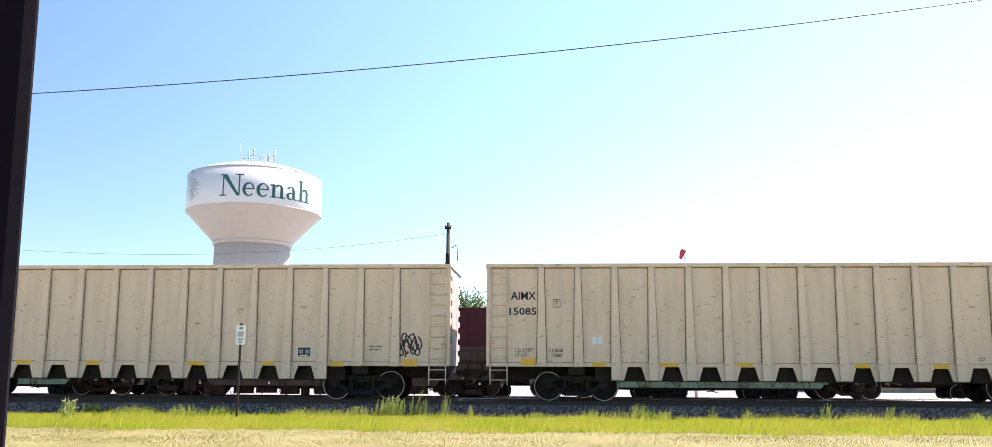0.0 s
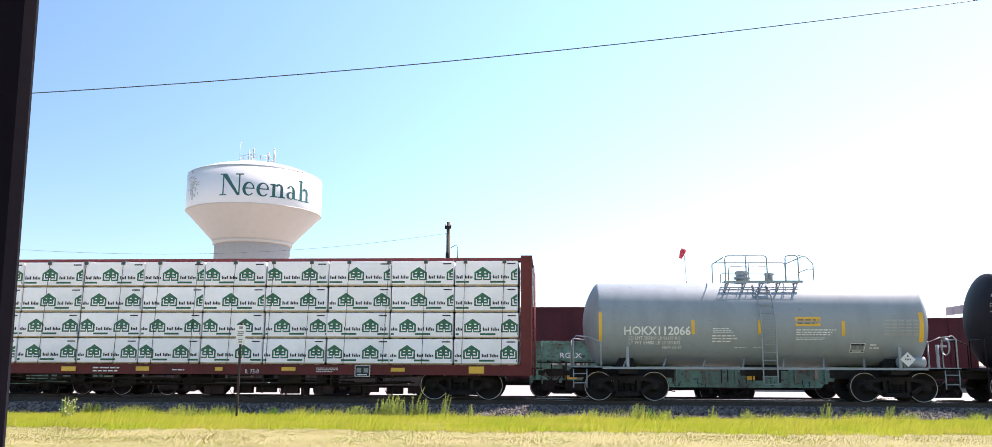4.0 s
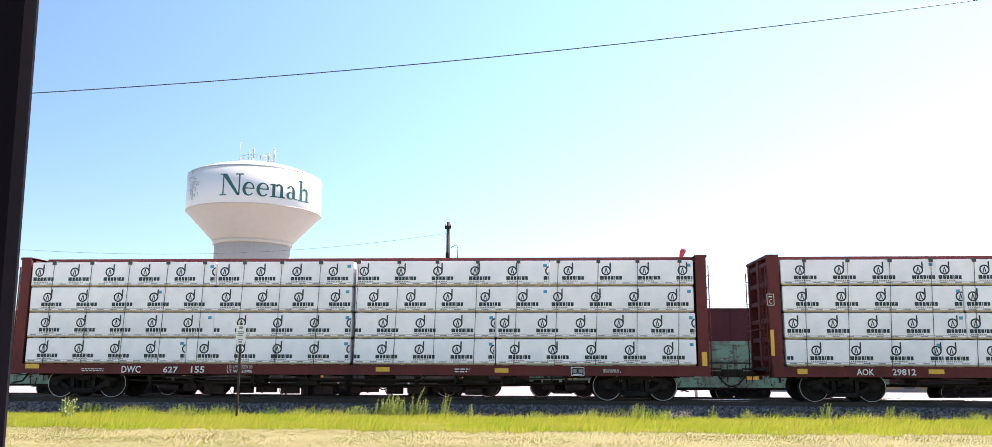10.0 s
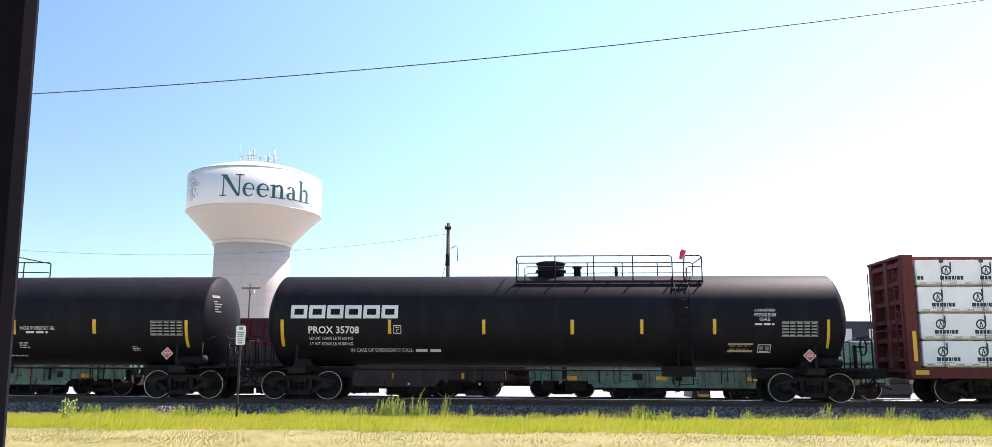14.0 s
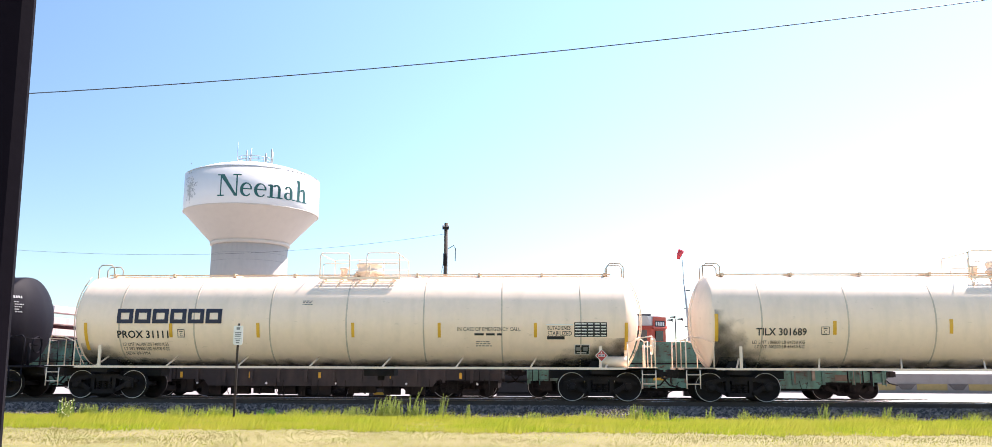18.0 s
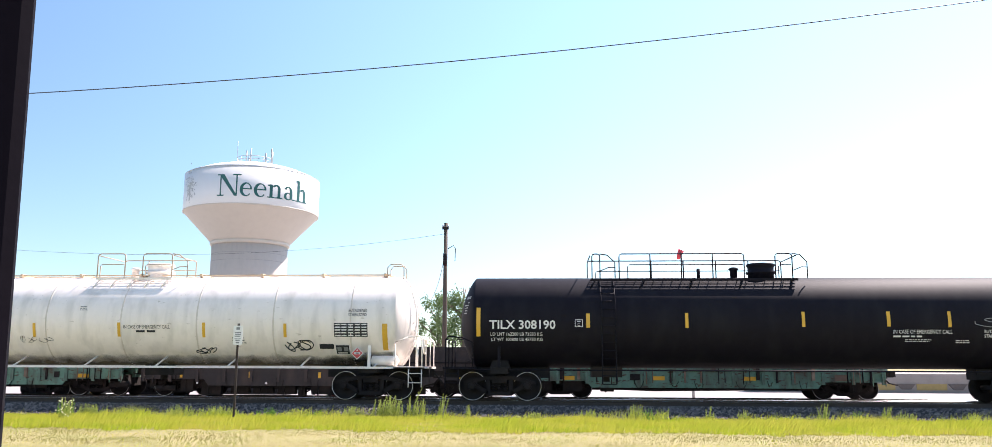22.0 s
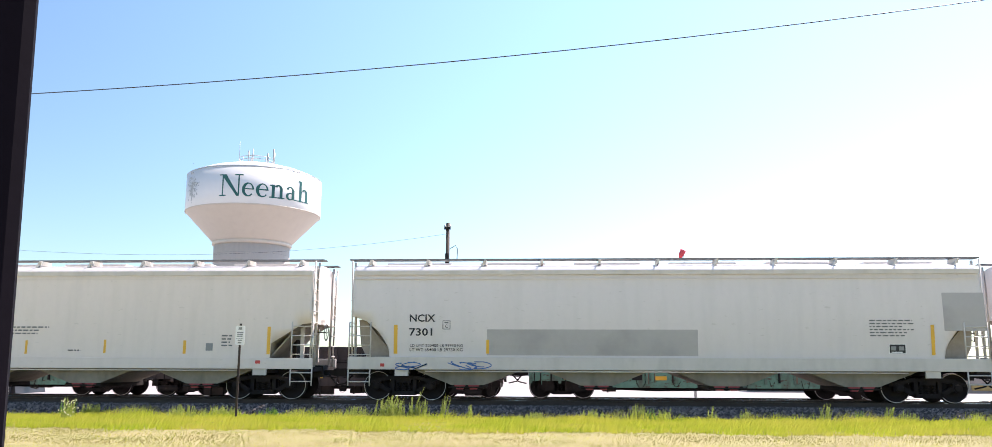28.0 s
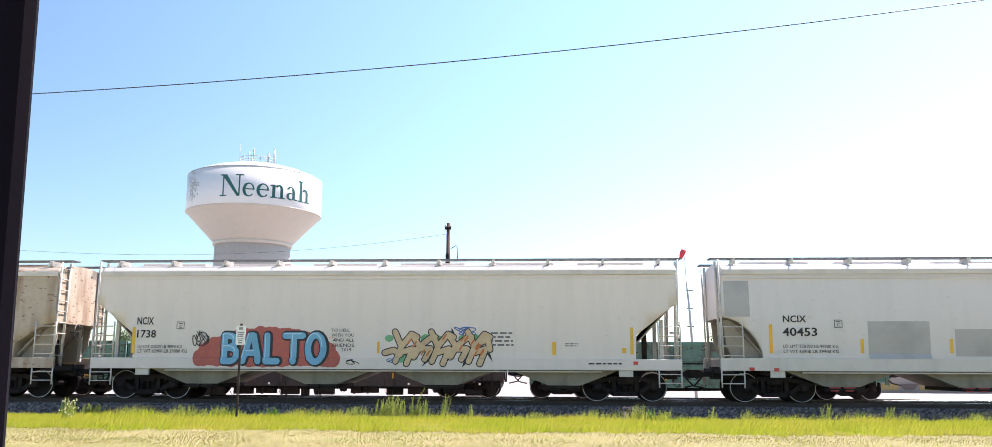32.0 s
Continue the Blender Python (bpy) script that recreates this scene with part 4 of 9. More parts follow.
for i, (x, y, h, s) in enumerate(((-8.1, 23.7, 0.3, 0.35), (2.9, 23.8, 0.36, 0.2), (-14.3, 23.3, 0.42, 0.16), (8.6, 24.0, 0.3, 0.18), (-6.5, 23.9, 0.24, 0.3))):
    weed(x, border(x), h, s, 70 + i, "low dark green weed at the ballast edge", None, WEED_DARK)
weed(-13.0, 22.4, 0.60, 0.13, 61, "slender weed with pale yellow flowers in the grass", FLOWER)


# ---- railway cars: running gear ----
WHEEL_R = 0.457


def wheelset_mesh():
    bm = B()
    for s in (-1, 1):
        y = lambda v: s * v
        lathe(bm, [(y(0.66), 0.30), (y(0.672), 0.487), (y(0.69), 0.487), (y(0.705), 0.462), (y(0.80), WHEEL_R)], "y", 40, 0, caps=False)
        lathe(bm, [(y(0.80), WHEEL_R - 0.001), (y(0.803), WHEEL_R - 0.016), (y(0.80), WHEEL_R - 0.02)], "y", 40, 1, caps=False)
        lathe(bm, [(y(0.795), WHEEL_R - 0.024), (y(0.79), 0.375), (y(0.745), 0.36), (y(0.73), 0.2), (y(0.76), 0.14), (y(0.82), 0.125), (y(0.82), 0.02)], "y", 40, 0, caps=False)
        for k in range(3):
            a = k * 2.1
            box(bm, 0.27 * math.cos(a) - 0.02, 0.27 * math.cos(a) + 0.02, *sorted((y(0.73), y(0.745))), 0.27 * math.sin(a) - 0.02, 0.27 * math.sin(a) + 0.02, 0)
    tube(bm, [(0, -1.05, 0), (0, 1.05, 0)], 0.08, 10)
    return finish(bm, "wheelset", [WHEEL, TREAD])


def truck_mesh():
    bm = B()
    for s in (-1, 1):
        y0, y1 = sorted((s * 0.93, s * 1.06))
        prism(bm, [(-1.16, 0.60), (-0.95, 0.66), (-0.45, 0.78), (0.45, 0.78), (0.95, 0.66), (1.16, 0.60), (1.16, 0.52), (0.95, 0.55), (0.42, 0.66), (-0.42, 0.66), (-0.95, 0.55), (-1.16, 0.52)], y0, y1)
        prism(bm, [(-0.40, 0.16), (0.40, 0.16), (0.46, 0.29), (-0.46, 0.29)], y0, y1)
        for d in (-1, 1):
            prism(bm, [(d * 1.05, 0.56), (d * 0.40, 0.17), (d * 0.36, 0.30), (d * 0.82, 0.58)], y0, y1)
            prism(bm, [(d * 0.30, 0.29), (d * 0.42, 0.29), (d * 0.42, 0.67), (d * 0.30, 0.67)], y0, y1)
            box(bm, d * 0.89 - 0.15, d * 0.89 + 0.15, *sorted((s * 0.9, s * 1.1)), 0.36, 0.62)
            lathe(bm, [(s * 1.09, 0.13), (s * 1.15, 0.12), (s * 1.165, 0.07), (s * 1.165, 0.01)], "y", 14, 0, (d * 0.89, 0, WHEEL_R))
        for xx in (-0.2, 0.0, 0.2):
            for j in range(4):
                lathe(bm, [(0.30 + j * 0.075, 0.05), (0.325 + j * 0.075, 0.075), (0.35 + j * 0.075, 0.05)], "z", 8, 0, (xx, s * 1.0, 0))
    box(bm, -0.24, 0.24, -1.08, 1.08, 0.56, 0.70)
    box(bm, -0.34, 0.34, -0.88, 0.88, 0.24, 0.60)
    box(bm, -0.16, 0.16, -0.4, 0.4, 0.66, 0.86)
    for d in (-1, 1):
        box(bm, d * 0.36 - 0.05, d * 0.36 + 0.05, -0.9, 0.9, 0.3, 0.42)
        for s in (-1, 1):
            prism(bm, [(d * 0.42, 0.33), (d * 0.47, 0.3), (d * 0.47, 0.62), (d * 0.42, 0.6)], *sorted((s * 0.72, s * 0.84)))
    return finish(bm, "truck", SIDEFRAME)


WHEELSET_MESH, TRUCK_MESH = wheelset_mesh(), truck_mesh()
TRAIN, FAR_TRAIN = [], []


def add_trucks(car, half, drop=0.0):
    for d in (-1, 1):
        tr = part("truck", TRUCK_MESH, None, car, at=pose(d * half, 0, drop))
        for e in (-1, 1):
            part("wheelset", WHEELSET_MESH, None, tr, at=pose(e * 0.89, 0, WHEEL_R))


def coupler_mesh():
    bm = B()
    box(bm, 0.0, 0.55, -0.09, 0.09, 0.78, 0.94)
    box(bm, 0.45, 0.78, -0.16, 0.14, 0.74, 1.0)
    box(bm, 0.62, 0.86, -0.2, -0.06, 0.76, 0.98)
    tube(bm, [(0.2, -0.32, 0.85), (0.5, -0.36, 0.5), (0.85, -0.36, 0.42)], 0.03, 6)
    tube(bm, [(0.1, -0.95, 0.8), (0.35, -0.6, 0.72), (0.5, -0.1, 0.7)], 0.018, 5)
    return finish(bm, "coupler", GRIME)


COUPLER_MESH = coupler_mesh()


def add_couplers(car, end):
    part("coupler", COUPLER_MESH, None, car, at=pose(end, 0, 0))
    part("coupler", COUPLER_MESH, None, car, at=pose(-end, 0, 0, 0, 0, 180))


def rungs(bm, x0, x1, y, z0, z1, n, r=0.016, rail=0.022):
    for x in (x0, x1):
        tube(bm, [(x, y, z0), (x, y, z1)], rail, 5)
    for i in range(n):
        z = z0 + (z1 - z0) * (i + 0.5) / n
        tube(bm, [(x0, y, z), (x1, y, z)], r, 5)


def car_at(name, label, left, right, category="railway car", track=None):
    """An empty car on the main track, whose body reaches from left to right (metres along the railway at the start)."""
    car = thing(name, label, category, pose((left + right) / 2, TRACK, 0), group="cars of the passing freight train")
    TRAIN.append(car)
    return car


# ---- high-sided gondolas ----
def gondola(left, right, label):
    car = car_at("gondola_car", label, left, right)
    L = (right - left) / 2
    top, low = 4.36, 1.10
    S = flat_side(-1.52)
    for s, nm in ((-1, "side_panel"), (1, "side_panel")):
        bm = B()
        box(bm, -L + 0.05, L - 0.05, *sorted((s * 1.46, s * 1.52)), low, top - 0.1)
        part(nm, bm, BEIGE, car)
        bm = B()
        box(bm, -L + 0.05, L - 0.05, *sorted((s * 1.52, s * 1.527)), low - 0.02, low + 0.1)
        part("side_sill", bm, BEIGE, car)
    bm = B()
    box(bm, -L + 0.1, L - 0.1, -1.46, 1.46, low, low + 0.1)
    part("floor_plate", bm, GRIME, car)
    bm = B()
    for s in (-1, 1):
        box(bm, -L - 0.08, L + 0.08, *sorted((s * 1.42, s * 1.62)), top - 0.12, top)
    for d in (-1, 1):
        box(bm, d * L - 0.1, d * L + 0.1, -1.42, 1.42, top - 0.12, top)
    bmesh.ops.bevel(bm, geom=bm.edges[:], offset=0.02, segments=2, affect="EDGES")
    part("top_chord", bm, BEIGE, car)
    # ribs: narrow at the top, wide at the foot
    n = 15
    pitch = (2 * L - 3.4) / (n - 1)
    rb = B()
    prism(rb, [(-0.09, top - 0.12), (0.09, top - 0.12), (0.15, low), (0.15, 0.66), (-0.15, 0.66), (-0.15, low)], -1.64, -1.52)
    bmesh.ops.bevel(rb, geom=[e for e in rb.edges if abs(e.verts[0].co.y - e.verts[1].co.y) < 0.01], offset=0.02, segments=1, affect="EDGES")
    rib = finish(rb, "rib", BEIGE)
    rb = B()
    prism(rb, [(-0.09, top - 0.12), (0.09, top - 0.12), (0.15, low), (0.15, low - 0.03), (-0.15, low - 0.03), (-0.15, low)], -1.64, -1.52)
    bmesh.ops.bevel(rb, geom=[e for e in rb.edges if abs(e.verts[0].co.y - e.verts[1].co.y) < 0.01], offset=0.02, segments=1, affect="EDGES")
    short_rib = finish(rb, "rib", BEIGE)
    for i in range(n):
        x = -L + 1.7 + i * pitch
        r = rib if 2 <= i <= n - 3 else short_rib
        part("rib", r, None, car, at=pose(x, 0, 0))
        part("rib", r, None, car, at=pose(x, 0, 0, 0, 0, 180))
    # rib edges and top chord underside: dirt and shade painted as rust-brown lines
    wl = B()
    for d in (-1, 1):
        wl.faces.new([wl.verts.new(p) for p in ((d * 0.085, -1.523, top - 0.12), (d * 0.112, -1.523, top - 0.12), (d * 0.178, -1.523, low + 0.1), (d * 0.148, -1.523, low + 0.1))])
    edge_line = finish(wl, "weld_line", RUST_AND_SHADE, flip=False)
    for i in range(n):
        part("weld_line", edge_line, None, car, at=pose(-L + 1.7 + i * pitch, 0, 0))
    bm = B()
    box(bm, -L + 0.05, L - 0.05, -1.53, -1.52, top - 0.155, top - 0.12)
    part("chord_joint", bm, RUST_AND_SHADE, car)
    bm = B()
    box(bm, -L + 0.06, L - 0.06, -1.5295, -1.5215, low + 0.1, low + 0.118)
    part("sill_joint", bm, RUST_AND_SHADE, car)
    # pockets between the feet of the ribs
    for i in range(n - 1):
        x = -L + 1.7 + i * pitch
        if 2 <= i <= n - 4:
            for s in (-1, 1):
                a, b = sorted((s * 1.47, s * 1.53))
                for line in ([(x + 0.15, low), (x + 0.38, low), (x + 0.24, 0.66), (x + 0.15, 0.66)], [(x + pitch - 0.38, low), (x + pitch - 0.15, low), (x + pitch - 0.15, 0.66), (x + pitch - 0.24, 0.66)]):
                    bm = B()
                    prism(bm, line, a, b)
                    part("pocket_plate", bm, BEIGE, car)
    bm = B()
    box(bm, -L + 3.4, L - 3.4, -1.2, 1.2, 0.62, low)
    part("belly_plate", bm, GRIME, car)
    bm = B()
    box(bm, -L + 0.1, L - 0.1, -0.35, 0.35, 0.68, low)
    for d in (-1, 1):
        box(bm, d * (L - 0.25) - 0.2, d * (L - 0.25) + 0.2, -1.45, 1.45, 0.85, low)
        box(bm, d * 7.1 - 0.25, d * 7.1 + 0.25, -1.4, 1.4, 0.82, low)
    part("underframe", bm, GRIME, car)
    # ends: horizontal ribs beside a pale panel
    for d in (-1, 1):
        bm = B()
        box(bm, *sorted((d * (L - 0.12), d * (L - 0.05))), -1.46, 1.46, low, top - 0.12, 1)
        x0, x1 = sorted((d * (L - 0.05), d * (L + 0.06)))
        for k in range(8):
            z = low + 0.12 + k * 0.4
            box(bm, x0, x1, -1.45, -1.0, z, z + 0.2)
            box(bm, x0, x1, 0.95, 1.45, z, z + 0.2)
        box(bm, x0, x1, -1.0, 0.95, low, top - 0.12)
        part("end_wall", bm, [BEIGE_END, DARK_STEEL], car, "weathered ribbed end wall")
        # corner post and ladder
        bm = B()
        rungs(bm, *sorted((d * (L - 0.6), d * (L - 0.06))), -1.58, low + 0.05, top - 0.15, 9, 0.015, 0.02)
        part("side_ladder", bm, BEIGE, car)
        bm = B()
        rungs(bm, *sorted((d * (L - 0.6), d * (L - 0.06))), -1.56, 0.5, low + 0.02, 2, 0.015, 0.02)
        part("sill_step", bm, BEIGE, car)
        bm = B()
        box(bm, *sorted((d * (L - 0.08), d * (L + 0.065))), -1.56, -1.44, low - 0.02, top - 0.1)
        part("corner_post", bm, BEIGE, car)
    add_trucks(car, 7.1)
    add_couplers(car, L + 0.1)
    return car, S


# ---- tank cars ----
DISH = 0.36          # depth of a dished tank head, as a share of the radius


def dish(k):
    """How far behind its middle the head lies at the share k of the radius, as a share of its depth."""
    return 0.7 * k * k + 0.3 * (1 - math.sqrt(max(0.0, 1 - k * k)))


def tank_car(left, right, label, paint, radius=1.5, zc=2.58, deck=0.0, deck_len=2.6, dome=0.0, dome_w=0.42, ladder=0.6, truck=None, seams=0, bar=False, trim=None, hoops=False, reach=0.45, rails=((-1.0, -0.2, 0), (0.4, 1.2, 0)), rail_paint=None, dome_h=0.6, side_ladder=True, drop=0.13):
    """A tank car. deck: middle of the roof platform; dome: place of the valve housing on it; ladder: place of the side ladder;
    bar: a running bar along the foot of the tank; hoops: grab hoops at the roof's ends."""
    car = car_at("tank_car", label, left, right)
    L = (right - left) / 2
    R = radius
    trim = trim or paint
    side = round_side(R, zc)
    bm = B()
    head = DISH * R
    prof = [(-L, 0.02)]
    for k in (0.2, 0.35, 0.5, 0.62, 0.74, 0.84, 0.91, 0.955, 0.982, 0.995):
        prof.append((-L + head * dish(k), R * k))
    prof.append((-L + head * 1.02, R))
    prof += [(-x, r) for x, r in prof[::-1]]
    lathe(bm, prof, "x", 56, 0, (0, 0, zc))
    part("tank_shell", bm, paint, car)
    for k in range(seams):
        x = -L + head + 0.15 + (k + 0.5) * (2 * L - 2 * head - 0.3) / seams
        bm = B()
        lathe(bm, [(x - 0.025, R + 0.002), (x - 0.02, R + 0.006), (x + 0.02, R + 0.006), (x + 0.025, R + 0.002)], "x", 56, 0, (0, 0, zc))
        part("weld_seam", bm, PALE_SEAM if paint is WHITE_PAINT else SEAM_GRIME, car)
    half = truck or (L - 1.35)
    # stub sills, bolsters and saddles
    for d in (-1, 1):
        bm = B()
        box(bm, *sorted((d * (half - 1.6), d * (L + reach))), -0.33, 0.33, 0.72, 1.06)
        box(bm, d * half - 0.28, d * half + 0.28, -1.4, 1.4, 0.86, 1.06)
        prism(bm, [(d * half - 0.35, 1.0), (d * half + 0.35, 1.0), (d * half + 0.2, zc - R * 0.75), (d * half - 0.2, zc - R * 0.75)], -0.8, 0.8)
        part("stub_sill", bm, DARK_STEEL, car)
    if bar:
        for s in (-1, 1):
            bm = B()
            box(bm, -L - reach, L + reach, *sorted((s * 1.38, s * 1.5)), 1.0, 1.07)
            part("running_bar", bm, trim, car)
            for k in range(8):
                x = -L + 1.2 + k * (2 * L - 2.4) / 7
                bm = B()
                tube(bm, [(x, s * 1.42, 1.04), (x + 0.2, s * (R * 0.6), zc - R * 0.79)], 0.03, 5)
                part("strut", bm, trim, car)
    else:
        for s in (-1, 1):
            bm = B()
            tube(bm, [(-L - 0.2, s * 1.35, 0.98), (L + 0.2, s * 1.35, 0.98)], 0.022, 5)
            part("hand_rod", bm, trim, car)
    # steps, end platforms and handrails
    for d in (-1, 1):
        bm = B()
        x0, x1 = sorted((d * (L - 0.55), d * (L + reach)))
        box(bm, x0, x1, -1.5, 1.5, 1.0, 1.05)
        for y in np.arange(-1.4, 1.5, 0.2):
            box(bm, x0, x1, y, y + 0.04, 1.05, 1.075)
        part("end_platform", bm, trim, car)
        for s in (-1, 1):
            bm = B()
            xe = d * (L + reach - 0.08)
            tube(bm, [(d * (L - 0.1), s * 1.45, 1.75 + 0.25), (xe - d * 0.1, s * 1.46, 2.05), (xe, s * 1.46, 1.95), (xe, s * 1.46, 1.05)], 0.024, 6)
            tube(bm, [(d * (L - 0.5), s * 1.46, 1.05), (d * (L - 0.5), s * 1.46, 1.85), (d * (L - 0.1), s * 1.46, 2.02)], 0.024, 6)
            tube(bm, [(xe, s * 1.46, 1.95), (xe, s * 0.5, 1.95), (xe, s * 0.5, 1.05)], 0.022, 6)
            part("end_handrail", bm, trim, car)
        bm = B()
        rungs(bm, *sorted((d * (L + reach - 0.5), d * (L + reach - 0.08))), -1.5, 0.42, 1.0, 2, 0.016, 0.02)
        part("step", bm, trim, car)
        bm = B()
        box(bm, d * half - 0.045, d * half + 0.045, -1.46, -1.40, 1.05, zc - R * 0.55)
        part("jacking_post", bm, trim, car)
    bm = B()
    lathe(bm, [(L + reach - 0.12, 0.27), (L + reach - 0.09, 0.29), (L + reach - 0.06, 0.27)], "x", 18, 0, (0, -0.75, 1.75), caps=False)
    tube(bm, [(L + 0.1, -0.75, 1.05), (L + 0.1, -0.75, 1.8)], 0.05, 6)
    tube(bm, [(L + 0.1, -0.75, 1.75), (L + reach - 0.05, -0.75, 1.75)], 0.03, 6)
    part("brake_wheel", bm, trim, car)
    bm = B()
    lathe(bm, [(L - 1.35, 0.02), (L - 1.3, 0.17), (L - 0.5, 0.17), (L - 0.42, 0.02)], "x", 16, 0, (0, -1.12, 1.25))
    part("air_reservoir", bm, trim, car)
    # roof platform
    tp = zc + R
    dk = tp - drop                                # the deck lies a little below the crown
    x0, x1 = deck - deck_len / 2, deck + deck_len / 2
    for s in (-1, 1):
        bm = B()
        for y in (0.62, 0.70, 0.78, 0.86):
            box(bm, x0, x1, *sorted((s * y, s * (y + 0.028))), dk + 0.005, dk + 0.03)
        for x in np.arange(x0, x1, 0.3):
            box(bm, x, x + 0.02, *sorted((s * 0.62, s * 0.94)), dk + 0.0, dk + 0.02)
        part("walkway", bm, trim, car)
        bm = B()
        box(bm, x0, x1, *sorted((s * 0.94, s * 0.98)), dk - 0.03, dk + 0.045)
        part("toe_board", bm, trim, car)
    for x in np.linspace(x0 + 0.15, x1 - 0.15, 5):
        bm = B()
        box(bm, x - 0.02, x + 0.02, -0.93, 0.93, dk - 0.04, dk + 0.005)
        part("cross_bar", bm, trim, car)
    for x in np.linspace(x0 + 0.15, x1 - 0.15, 5):
        for s in (-1, 1):
            bm = B()
            tube(bm, [(x, s * 0.95, dk), (x - 0.15, s * R * 0.7, zc + R * 0.72)], 0.02, 5)
            part("platform_support", bm, trim, car)
    # railing: bent hoops with a lower bar on each side, and bars across the ends
    top_z = dk + 0.86
    for s in (-1, 1):
        for a, b, slope in (rails if s < 0 else ((x0, x1, 0),)):
            bm = B()
            c = min(0.09, (b - a) * 0.3)
            y = s * 0.95
            tube(bm, [(a, y, dk), (a, y, top_z - c), (a + c * 0.3, y, top_z - c * 0.3), (a + c, y, top_z), (b - c, y, top_z), (b - c * 0.3, y, top_z - c * 0.3), (b, y, top_z - c), (b, y, dk)], 0.021, 6)
            if b - a > 0.5:
                lo, m = top_z - 0.36, 0.28 if b - a > 1.5 else 0.1
                tube(bm, [(a + m, y, dk), (a + m, y, lo - 0.06), (a + m + 0.06, y, lo), (b - 0.04, y, lo)], 0.018, 5)
                k = int((b - a) / 1.3)
                for i in range(k):
                    x = a + (b - a) * (i + 1) / (k + 1)
                    tube(bm, [(x, y, dk), (x, y, top_z)], 0.022, 5)
            if slope:
                q = b if slope > 0 else a
                w = slope * 0.5
                tube(bm, [(q, y, top_z), (q + w * 0.5, y, top_z - 0.04), (q + w, y + 0.1, top_z - 0.27), (q + w, y + 0.1, dk + 0.05)], 0.02, 5)
                tube(bm, [(q, y, dk + 0.3), (q + w * 0.6, y, dk + 0.42), (q + w, y + 0.1, dk + 0.42)], 0.017, 5)
            part("platform_railing", bm, rail_paint or trim, car)
    bm = B()
    for x in (x0, x1):
        tube(bm, [(x, -0.9, top_z - 0.05), (x, 0.95, top_z - 0.05)], 0.019, 5)
    part("end_bar", bm, rail_paint or trim, car)
    bm = B()
    lathe(bm, [(tp - 0.1, dome_w), (tp + 0.12, dome_w), (tp + 0.14, dome_w + 0.07), (tp + 0.2, dome_w + 0.07), (tp + 0.22, dome_w), (tp + dome_h * 0.72, dome_w * 1.02), (tp + dome_h * 0.8, dome_w * 1.12), (tp + dome_h * 0.92, dome_w * 1.1), (tp + dome_h * 0.97, dome_w * 0.9), (tp + dome_h, 0.05)], "z", 22, 0, (dome, 0, 0))
    part("valve_housing", bm, trim, car)
    bm = B()
    lathe(bm, [(tp - 0.05, 0.12), (tp + 0.25, 0.12), (tp + 0.3, 0.18), (tp + 0.36, 0.1)], "z", 10, 0, (dome + (0.9 if dome <= deck else -0.9), 0, 0))
    part("valve", bm, trim, car)
    bm = B()
    tube(bm, [(deck + 0.3, -0.2, tp - 0.05), (deck + 0.3, -0.2, tp + 0.3)], 0.06, 6)
    part("vent_pipe", bm, trim, car)
    if side_ladder:
        bm = B()
        zs = np.linspace(0.55, tp - 0.1, 14)
        for x in (ladder - 0.22, ladder + 0.22):
            tube(bm, [(x, -1.56 if z < zc + 0.2 else side(z) - 0.09, z) for z in zs], 0.022, 5)
        for z in zs[:-1:1]:
            tube(bm, [(ladder - 0.22, -1.56 if z < zc + 0.2 else side(z) - 0.09, z), (ladder + 0.22, -1.56 if z < zc + 0.2 else side(z) - 0.09, z)], 0.014, 5)
        part("ladder", bm, trim, car)
    if hoops:
        for d in (-1, 1):
            for y in (-0.3, 0.3):
                bm = B()
                xc = d * (L - 0.75)
                tube(bm, [(xc - 0.28, y, tp - 0.08), (xc - 0.28, y, tp + 0.3), (xc - 0.18, y, tp + 0.42), (xc + 0.18, y, tp + 0.42), (xc + 0.28, y, tp + 0.3), (xc + 0.28, y, tp - 0.1)], 0.022, 5)
                part("grab_hoop", bm, RAIL_TAN, car)
            bm = B()
            pts = [(d * (L - head * dish(min(1.0, abs(z) / R)) + 0.06), -0.25, zc + z) for z in np.linspace(R * 0.97, -R * 0.95, 12)]
            pts2 = [(p[0], -0.65, p[2]) for p in pts]
            tube(bm, pts, 0.018, 5)
            tube(bm, pts2, 0.018, 5)
            for a, b in zip(pts[1:-1], pts2[1:-1]):
                tube(bm, [a, b], 0.014, 5)
            part("end_ladder", bm, trim, car)
        bm = B()
        box(bm, -L + 0.9, L - 0.9, -0.35, -0.28, tp + 0.03, tp + 0.07)
        box(bm, -L + 0.9, L - 0.9, 0.28, 0.35, tp + 0.03, tp + 0.07)
        for k in range(9):
            x = -L + 1.1 + k * (2 * L - 2.2) / 8
            box(bm, x - 0.04, x + 0.04, -0.4, 0.4, tp - 0.02, tp + 0.1)
        part("roof_walk", bm, RUST_WALK, car, "pale rust-stained roof walk")
    bm = B()
    box(bm, -0.5 + ladder, 0.5 + ladder, -0.4, 0.4, zc - R - 0.3, zc - R + 0.05)
    tube(bm, [(ladder, 0, zc - R), (ladder, 0, zc - R - 0.45)], 0.12, 10)
    part("outlet_valve", bm, GRIME, car)
    add_trucks(car, half)
    add_couplers(car, L + reach)
    return car, side


